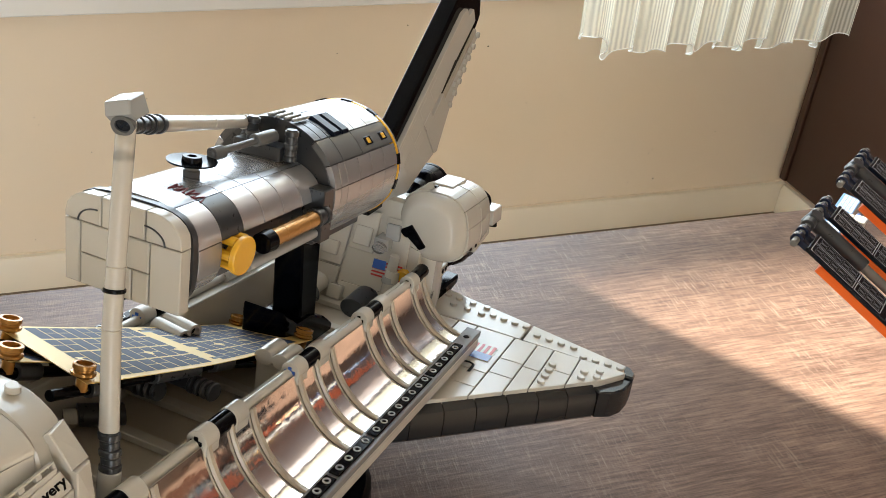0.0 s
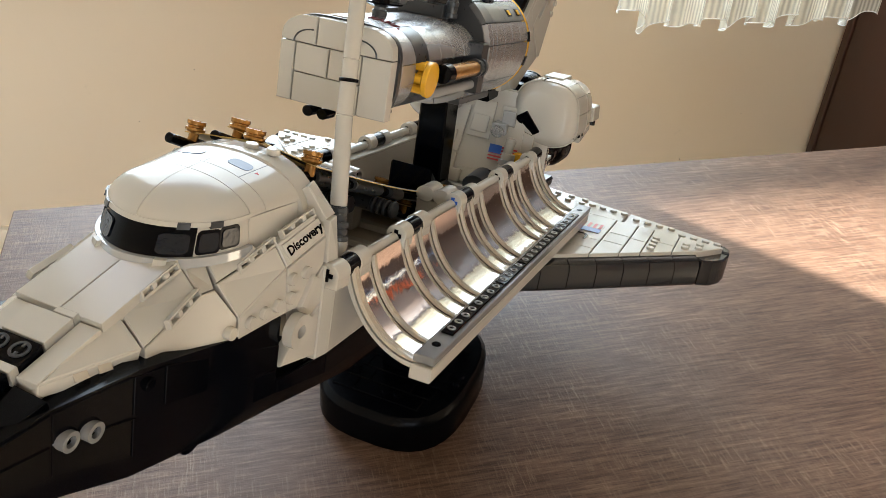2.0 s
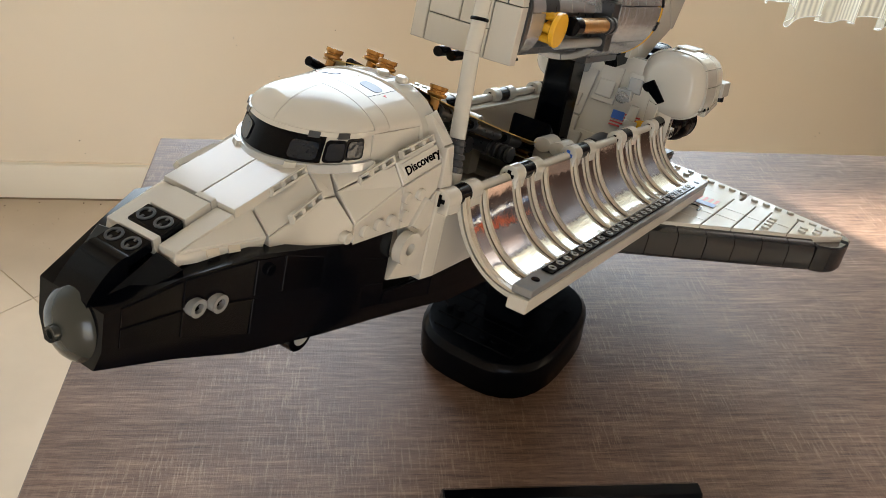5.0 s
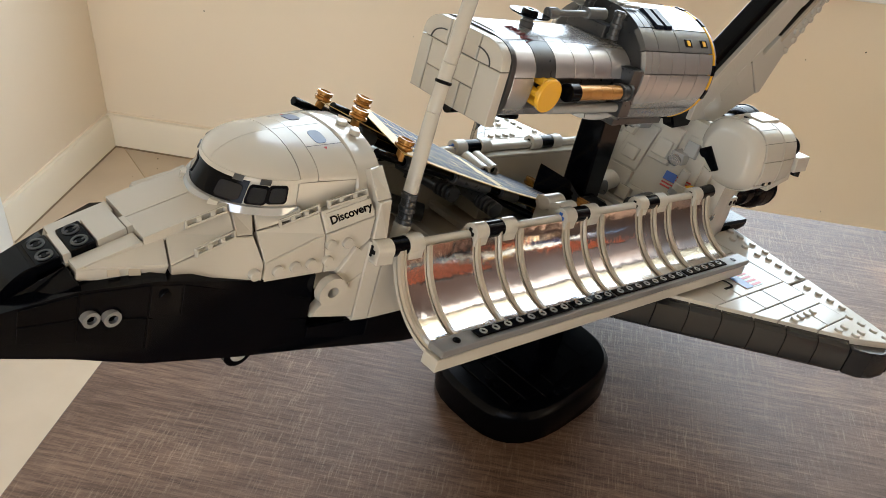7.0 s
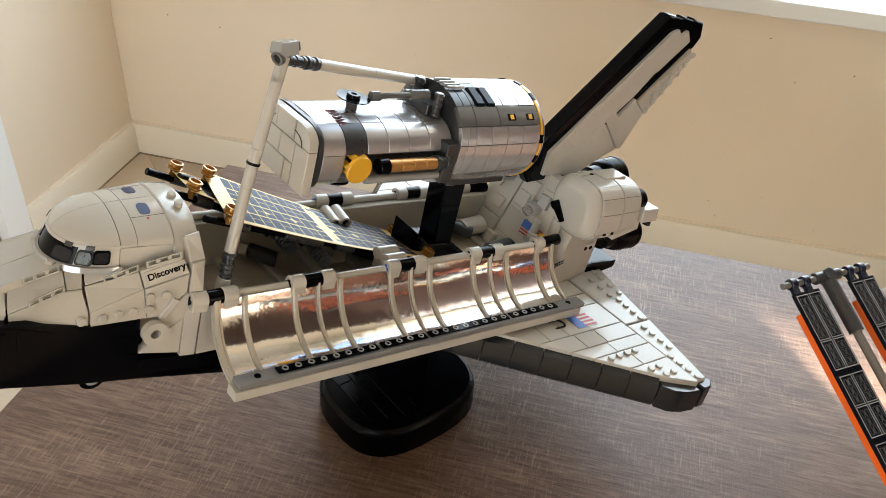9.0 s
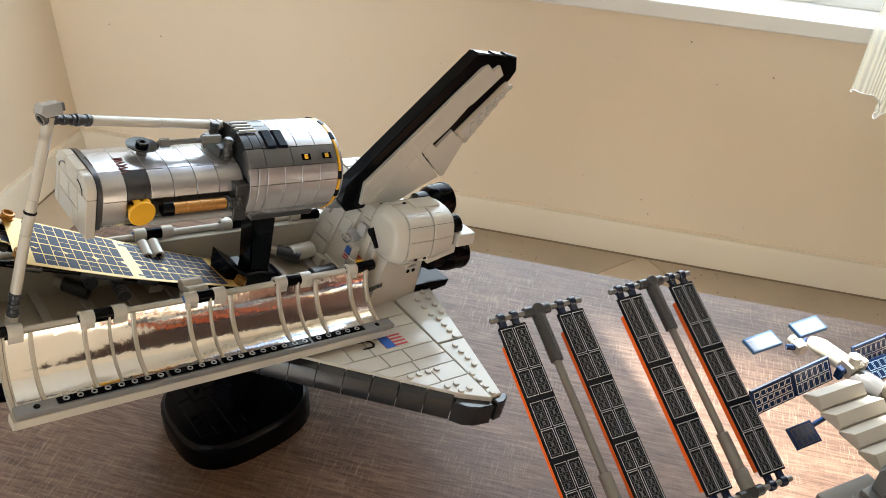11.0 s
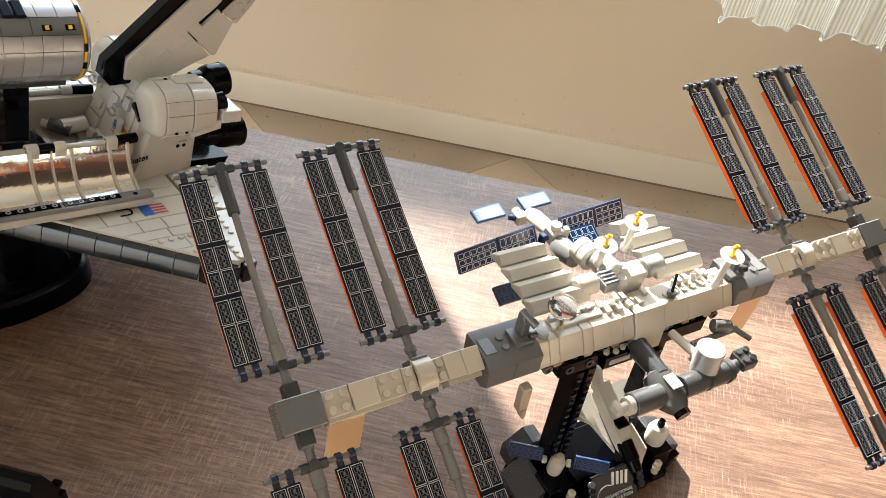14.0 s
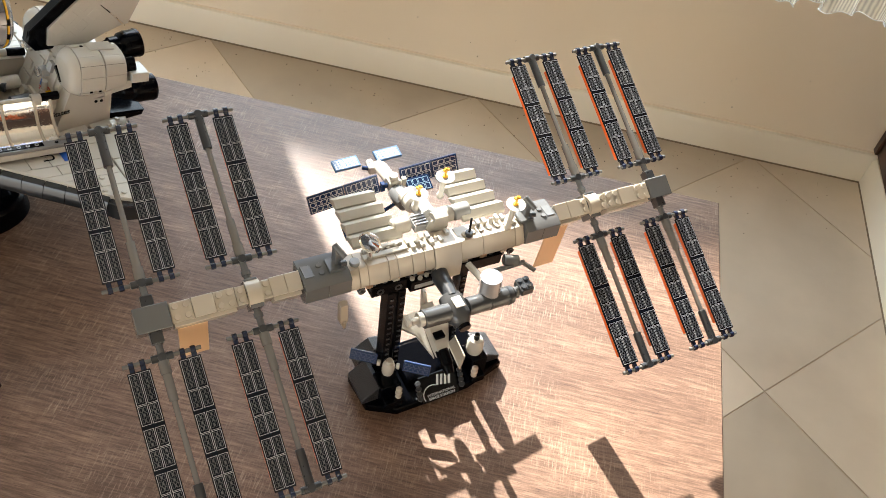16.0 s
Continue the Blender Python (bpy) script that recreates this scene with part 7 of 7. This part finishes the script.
NAVYP = material("navy_plastic", (0.008, 0.026, 0.085), 0.2)
TUBEGREY = material("dark_tube_grey_plastic", (0.062, 0.064, 0.066), 0.2, vary=0.03)
TAILBLUE = material("pale_blue_print", (0.07, 0.15, 0.29), 0.5, spec=0.25)
for s in (1, -1):
    e = Vector((-0.18 * s * 0.3, s, -0.03))
    upv = Vector((-0.55, 0, 0.83))
    base_ = cr + Vector((-0.001, s * 0.0110, -0.0085))
    if s > 0:
        blue_panel(sm, base_, e, upv, 0.0330, 0.0165, 2, 6, NAVYP, LINE)
        blue_panel(sm, base_ + e.normalized() * 0.0330, e, upv, 0.0280, 0.0165, 3, 4, NAVYP, LINE)
    else:
        o = base_ + e.normalized() * 0.0330
        blue_panel(sm, o, -e, upv, 0.0330, 0.0165, 2, 6, NAVYP, LINE)
        blue_panel(sm, o + e.normalized() * 0.0360, -e, upv, 0.0350, 0.0165, 3, 6, NAVYP, LINE)
    bm = B()
    cyl(bm, cr + Vector((0, s * 0.0050, -0.001)), cr + Vector((0, s * 0.0125, -0.001)), 0.0022, 12)
    box(bm, cr.x - 0.002, cr.x + 0.003, cr.y + min(s * 0.0085, s * 0.0125), cr.y + max(s * 0.0085, s * 0.0125), cr.z - 0.0050, cr.z + 0.0040, 0.0005)
    part("panel_clip", bm, WHITE if s > 0 else NAVYP, sm)
    o = tail + Vector((-0.003, s * 0.0085, 0.0010))
    if s > 0:
        blue_panel(st, o + Vector((-0.0040, 0, 0)), (0.0, 1, 0), (-1, 0, 0.12), 0.0260, 0.0130, 4, 8, TAILBLUE, LINE)
    else:
        blue_panel(st, o + Vector((-0.0040, -0.0260, 0)), (0.0, 1, 0), (-1, 0, 0.12), 0.0260, 0.0130, 4, 8, TAILBLUE, LINE)
    bm = B()
    cyl(bm, tail + Vector((0, s * 0.004, 0.001)), tail + Vector((-0.003, s * 0.0095, 0.001)), 0.0022, 12)
    part("panel_clip", bm, NAVYP, st)
# lower blue panels by the link
blue_panel(st, cr + Vector((0.0130, 0.0120, -0.0060)), (0.0, 1, 0), (-0.9, 0, 0.4), 0.0240, 0.0150, 2, 4, NAVYP, SKYBLUE)
blue_panel(st, cr + Vector((0.0230, -0.0540, -0.0330)), (0.0, 1, 0), (-0.9, 0, 0.4), 0.0200, 0.0150, 2, 4, NAVYP, DGREY)
bm = B()
cyl(bm, cr + Vector((0.0120, -0.0330, -0.0300)), cr + Vector((0.0180, 0.0000, -0.0050)), 0.0018, 10)
part("panel_strut", bm, NAVYP, st)

# front modules: grey cross tube with node, can and grapples
FT = lambda x, y, z: Vector((x, y, z))
bm = B()
cyl(bm, FT(0.0450, -0.0300, 0.1520), FT(0.0450, -0.0065, 0.1500), 0.0078, 24)
part("grey_tube", bm, TUBEGREY, st, "dark grey round module")
bm = B()
cyl(bm, FT(0.0450, 0.0100, 0.1490), FT(0.0445, 0.0530, 0.1453), 0.0078, 24)
part("grey_tube", bm, TUBEGREY, st, "dark grey round module")
for y in (0.0300, 0.0480):
    bm = B()
    ring(bm, FT(0.0450, y, 0.1474 - (y - 0.03) * 0.085), FT(0.0450, y + 0.0022, 0.1472 - (y - 0.03) * 0.085), 0.0080, 0.006, 24)
    part("tube_band", bm, DGREY, st)
bm = B()
lathe(bm, FT(0.0270, 0.0010, 0.1505), (1, 0, -0.15), [(0.0050, 0), (0.0095, 0.004), (0.0105, 0.010), (0.0105, 0.024), (0.0080, 0.028), (0.0060, 0.031), (0.0045, 0.032)], 24)
nd = part("node", bm, TUBEGREY, st, "grey node with a black port")
bm = B()
cyl(bm, FT(0.0585, 0.0010, 0.1458), FT(0.0620, 0.0010, 0.1452), 0.0052, 18)
part("port", bm, BLACK, nd)
bm = B()
box(bm, 0.0390, 0.0500, -0.0030, 0.0050, 0.1590, 0.1602, 0.0003)
part("print_tile", bm, WHITE, nd)
bm = B()
cyl(bm, tp((0.0160, 0.0020, -0.0170)), FT(0.0360, 0.0010, 0.1540), 0.0078, 22, r1=0.0060)
part("node_neck", bm, DGREY, st)
bm = B()
cyl(bm, FT(0.0400, 0.0335, 0.1500), FT(0.0385, 0.0335, 0.1700), 0.0092, 28)
part("storage_can", bm, SILVER, st, "pale round can")
bm = B()
cyl(bm, FT(0.0450, -0.0300, 0.1525), FT(0.0450, -0.0345, 0.1530), 0.0060, 16)
cyl(bm, FT(0.0450, -0.0345, 0.1530), FT(0.0470, -0.0420, 0.1560), 0.0032, 14)
box(bm, 0.0425, 0.0505, -0.0460, -0.0415, 0.1540, 0.1620, 0.0012)
part("white_grapple", bm, WHITE, st, "white grapple piece")
bm = B()
cyl(bm, FT(0.0440, 0.0555, 0.1450), FT(0.0440, 0.0592, 0.1447), 0.0050, 16)
cyl(bm, FT(0.0440, 0.0560, 0.1450), FT(0.0440, 0.0610, 0.1500), 0.0030, 12)
part("docking_stem", bm, MGREY, st)
bm = B()
box(bm, 0.0370, 0.0510, 0.0590, 0.0710, 0.1460, 0.1540, 0.0010)
for dx in (0.0405, 0.0475):
    for dy in (0.0620, 0.0680):
        cyl(bm, FT(dx, dy, 0.1540), FT(dx, dy, 0.1558), 0.0024, 12)
part("docking_block", bm, DGREY, st)
bm = B()
cyl(bm, tp((0.0180, 0.0280, -0.0120)), FT(0.0300, 0.0330, 0.1550), 0.0030, 14)
cyl(bm, FT(0.0290, 0.0330, 0.1530), FT(0.0360, 0.0340, 0.1520), 0.0046, 18)
part("white_elbow", bm, WHITE, st)
for a, c, r in (((0.0200, 0.0400, 0.1500), (0.0220, 0.0780, 0.1520), 0.0022), ((0.0220, 0.0760, 0.1520), (0.0310, 0.0840, 0.1480), 0.0020), ((0.0160, 0.0600, 0.1560), (0.0200, 0.0720, 0.1540), 0.0048)):
    bm = B()
    cyl(bm, FT(*a), FT(*c), r, 14)
    part("lower_arm", bm, MGREY, st)
bm = B()
box(bm, 0.0020, 0.0090, -0.0850, -0.0780, 0.1270, 0.1500, 0.0008)
box(bm, 0.0040, 0.0110, -0.0830, -0.0800, 0.1220, 0.1300, 0.0008)
part("hanging_grapple", bm, CREAM, st)

# brown strip, rings and clips under the truss
tpart("under_strip", TAN, -0.0060, 0.0128, -0.0765, 0.0840, -0.0122, -0.0100)
for k in range(15):
    y = -0.066 + 0.0100 * k
    if 0.004 < y < 0.024:
        continue
    bm = B()
    ring(bm, tp((0.0080, y, -0.0170)), tp((0.0128, y, -0.0172)), 0.0034, 0.0019, 16)
    part("under_ring", bm, DGREY if k % 3 else MGREY, st)
for k, y in enumerate((-0.060, -0.036, -0.014, 0.028, 0.046, 0.066)):
    bm = B()
    box(bm, 0.0095, 0.0135, y - 0.0030, y + 0.0030, -0.0150, -0.0118, 0.0004)
    for v in bm.verts:
        v.co = tp(v.co)
    part("under_clip", bm, CREAM if k % 2 else TAN, st)
# small white fittings on top of the truss
rnd6 = random.Random(11)
for k in range(22):
    y = -0.050 + 0.0060 * k
    if rnd6.random() < 0.25:
        continue
    bm = B()
    if k % 3 == 0:
        cyl(bm, tp((-0.0020 - 0.004 * rnd6.random(), y, 0.0060)), tp((-0.0020 - 0.004 * rnd6.random(), y + 0.001, 0.0110)), 0.0020, 12)
    else:
        box(bm, -0.0090, -0.0030, y - 0.0020, y + 0.0016, 0.0060, 0.0090 + 0.003 * rnd6.random(), 0.0004)
        for v in bm.verts:
            v.co = tp(v.co)
    part("top_fitting", bm, WHITE if k % 4 else LGREY, st)

# stand: head, ladder columns, base with blocks
bm = B()
tbox(bm, -0.0160, 0.0150, -0.0580, -0.0250, -0.0260, -0.0145)
tbox(bm, -0.0160, 0.0190, -0.0250, 0.0040, -0.0270, -0.0160)
tbox(bm, -0.0160, 0.0150, 0.0240, 0.0640, -0.0260, -0.0145)
part("stand_head", bm, BLACK, st)
for x in (0.0040, 0.0120):
    for y in (-0.0210, -0.0130, -0.0050):
        bm = B()
        ring(bm, tp((x, y, -0.0160)), tp((x, y, -0.0146)), 0.0026, 0.0015, 14)
        part("head_stud", bm, LGREY, st)
for x, y in ((0.0150, -0.0225), (0.0165, -0.0160), (0.0150, -0.0095)):
    bm = B()
    cyl(bm, tp((x, y, -0.0160)), tp((x, y, -0.0138)), 0.0021, 14)
    part("head_pin", bm, WHITE, st)
bm = B()
tbox(bm, 0.0190, 0.0196, -0.0215, -0.0040, -0.0235, -0.0190)
part("head_print", bm, LGREY, st, "pale printed strip")
for y in (-0.0505, -0.0345):
    bm = B()
    ring(bm, tp((0.0148, y, -0.0205)), tp((0.0158, y, -0.0205)), 0.0032, 0.0018, 16)
    part("head_hole", bm, DGREY, st)
for y0, y1 in ((-0.0415, -0.0345), (-0.0318, -0.0250), (0.0275, 0.0335)):
    bm = B()
    box(bm, -0.0080, 0.0060, y0, y1, 0.010, 0.1420, 0.0006)
    cl = part("stand_column", bm, BLACK, st)
    for yy in ((y0 + y1) / 2 - 0.0017,):
        for k in range(16):
            bm = B()
            box(bm, 0.0060, 0.0072, yy, yy + 0.0034, 0.016 + 0.0078 * k, 0.0178 + 0.0078 * k, 0.0003)
            part("rung", bm, DGREY, cl)
bm = B()
prism(bm, [(-0.0300, -0.0440), (-0.0120, -0.0660), (0.0230, -0.0630), (0.0380, -0.0380), (0.0380, 0.0360), (0.0280, 0.0770), (0.0000, 0.0770), (-0.0300, 0.0560)], "z", 0.0, 0.0095, b=0.001)
sb = part("stand_base", bm, BLACK, st, "black brick-built stand base with a printed plate")


def block(*a, mat=BLACK, name="base_block", m=None):
    bm = B()
    box(bm, *a, 0.0006, m=m)
    part(name, bm, mat, sb)


GLIT = material("rough_black_slope", (0.02, 0.02, 0.022), 0.38, bump=0.5, bump_scale=900)
bm = B()
prism(bm, [(-0.0660, 0.0095), (-0.0460, 0.0095), (-0.0460, 0.0270), (-0.0500, 0.0280), (-0.0660, 0.0150)], "x", -0.0130, 0.0210, b=0.0006)
part("base_slope", bm, GLIT, sb)
bm = B()
prism(bm, [(-0.0560, 0.0095), (-0.0300, 0.0095), (-0.0300, 0.0340), (-0.0400, 0.0360), (-0.0560, 0.0240)], "x", -0.0300, -0.0140, b=0.0006)
part("base_slope", bm, GLIT, sb)
bm = B()
prism(bm, [(0.0770, 0.0095), (0.0560, 0.0095), (0.0560, 0.0240), (0.0620, 0.0240), (0.0770, 0.0150)], "x", -0.0060, 0.0240, b=0.0006)
part("base_slope", bm, GLIT, sb)
block(0.0060, 0.0260, -0.0500, -0.0300, 0.0095, 0.0320)
block(0.0260, 0.0360, -0.0490, -0.0320, 0.0095, 0.0200)
block(0.0120, 0.0330, 0.0390, 0.0560, 0.0095, 0.0360)
block(0.0330, 0.0400, 0.0380, 0.0520, 0.0095, 0.0180)
block(-0.0200, 0.0200, -0.0200, 0.0380, 0.0095, 0.0200)
for s in (-1, 1):
    yy = 0.0060 + s * 0.0215
    for k in range(4):
        bm = B()
        cyl(bm, (0.0300 + 0.003 * k, yy, 0.0260 - 0.004 * k), (0.0310 + 0.003 * k, yy, 0.0290 - 0.004 * k), 0.0026, 14)
        part("rail_stud", bm, DGREY, sb)
pm = frame_at((0.0340, 0.0060, 0.0180), (0, 1, 0), (-0.62, 0, 0.78))
bm = B()
box(bm, -0.0190, 0.0190, -0.0130, 0.0130, -0.0030, 0.0, 0.0004, m=pm)
plate = part("title_plate", bm, BLACK, sb, "glossy black printed title plate")
words("title_print", "INTERNATIONAL\nSPACE STATION", 0.0037, LINE, plate, pm @ pose(0.001, -0.0085, 0.0002), "small printed title")
bm = B()
for k in range(7):
    a = radians(200 - 22 * k)
    c, s_ = math.cos(a), math.sin(a)
    box(bm, -0.0004, 0.0004, -0.0016, 0.0016, 0.0001, 0.0003, 0.0, m=pm @ pose(-0.008 + 0.009 * c, -0.006 + 0.009 * s_, 0, 0, 0, math.degrees(a)))
part("globe_print", bm, LINE, plate)
for x in (-0.0020, 0.0020, 0.0060, 0.0100):
    bm = B()
    box(bm, x - 0.0012, x + 0.0012, 0.0010, 0.0110, 0.0001, 0.0003, 0.0, m=pm @ pose(0, 0, 0, 0, 0, -12))
    part("panel_print", bm, LINE, plate)
# small cargo craft with blue panels
bm = B()
lathe(bm, (0.0100, -0.0370, 0.0318), (0.1, 0, 1), [(0.0050, 0), (0.0058, 0.003), (0.0058, 0.014), (0.0044, 0.0175), (0.0030, 0.0180), (0.0028, 0.022)], 18)
for e in (-1, 1):
    lathe(bm, (0.0100 + 0.0040 * e, -0.0370 + 0.0058 * e, 0.0440), (0.57 * e, 0.82 * e, 0), [(0.0022, 0), (0.0030, 0.001), (0.0030, 0.0032), (0.0016, 0.0036)], 14)
cargo = part("cargo_craft", bm, WHITE, st, "small white cargo craft with blue panels")
blue_panel(cargo, Vector((-0.0080, -0.0680, 0.0462)), (0.57, 0.82, -0.06), (-0.6, 0, 0.8), 0.0248, 0.0100, 2, 5, NAVYP, NAVY)
blue_panel(cargo, Vector((0.0190, -0.0270, 0.0402)), (0.57, 0.82, -0.06), (-0.6, 0, 0.8), 0.0248, 0.0100, 2, 5, NAVYP, NAVY)
# small shuttle replica between the columns
bm = B()
rows = []
for x, w, h in ((-0.012, 0.0072, 0.011), (0.020, 0.0072, 0.011), (0.026, 0.0064, 0.009), (0.029, 0.005, 0.007)):
    rows.append([(x, 0.008 - w, 0.070 - x * 0.5), (x, 0.008 - w * 0.8, 0.070 - x * 0.5 + h), (x, 0.008 + w * 0.8, 0.070 - x * 0.5 + h), (x, 0.008 + w, 0.070 - x * 0.5)])
loft(bm, rows)
mini = part("small_shuttle", bm, WHITE, st, "tiny white and black shuttle replica")
for s in (-1, 1):
    bm = B()
    pts = [(-0.014, 0.0), (0.026, 0.0), (0.004, 0.009), (-0.006, 0.021), (-0.014, 0.021)]
    loft(bm, [[(x, 0.008 + s * (0.0075 + yy), 0.0695 - x * 0.5 - t) for x, yy in pts] for t in (0.0, 0.0030)])
    part("small_wing", bm, WHITE, mini)
bm = B()
cyl(bm, (0.0240, 0.0080, 0.0620), (0.0370, 0.0080, 0.0550), 0.0062, 20)
cyl(bm, (0.0370, 0.0080, 0.0550), (0.0440, 0.0080, 0.0512), 0.0054, 20, r1=0.0044)
box(bm, 0.0120, 0.0200, 0.0030, 0.0130, 0.0725, 0.0752, 0.0006)
part("small_nose", bm, BLACK, mini)
bm = B()
prism(bm, [(-0.020, 0.072), (-0.004, 0.072), (-0.018, 0.096), (-0.024, 0.096)], "y", 0.0065, 0.0095)
part("small_fin", bm, WHITE, mini)
bm = B()
slab(bm, [(-0.0060, 0.0262, 0.0400), (0.0337, 0.0250, 0.0330), (0.0275, 0.0325, 0.0428), (-0.0111, 0.0335, 0.0490)], 0.0024)
part("leaning_plate", bm, CREAM, st, "pale leaning plate")
# round white tower
bm = B()
lathe(bm, (0.0205, 0.0475, 0.0360), (0, 0, 1), [(0.0075, 0), (0.0080, 0.002), (0.0080, 0.012), (0.0060, 0.017), (0.0030, 0.018)], 24)
tw = part("white_tower", bm, WHITE, st, "small round white tower with a black knob")
bm = B()
lathe(bm, (0.0205, 0.0475, 0.0540), (0, 0, 1), [(0.0028, 0), (0.0028, 0.003), (0.0022, 0.0034), (0.0024, 0.0060), (0.0012, 0.0060)], 14)
part("knob", bm, BLACK, tw)
# two tiny plain figurines on the base
for x, y, z in ((0.0315, -0.0350, 0.0200), (0.0366, 0.0412, 0.0180)):
    fg = thing("figurine", ISS @ pose(x, y, z, 0, 0, 0), "tiny plain cream figurine standing on the stand base", "figurine", "tiny figurines")
    bm = B()
    lathe(bm, (0, 0, 0), (0, 0, 1), [(0.0024, 0), (0.0030, 0.001), (0.0026, 0.004), (0.0034, 0.007), (0.0026, 0.009), (0.0030, 0.0105), (0.0030, 0.013), (0.0018, 0.0145), (0, 0.015)], 16)
    o = part("body", bm, CREAM, fg)
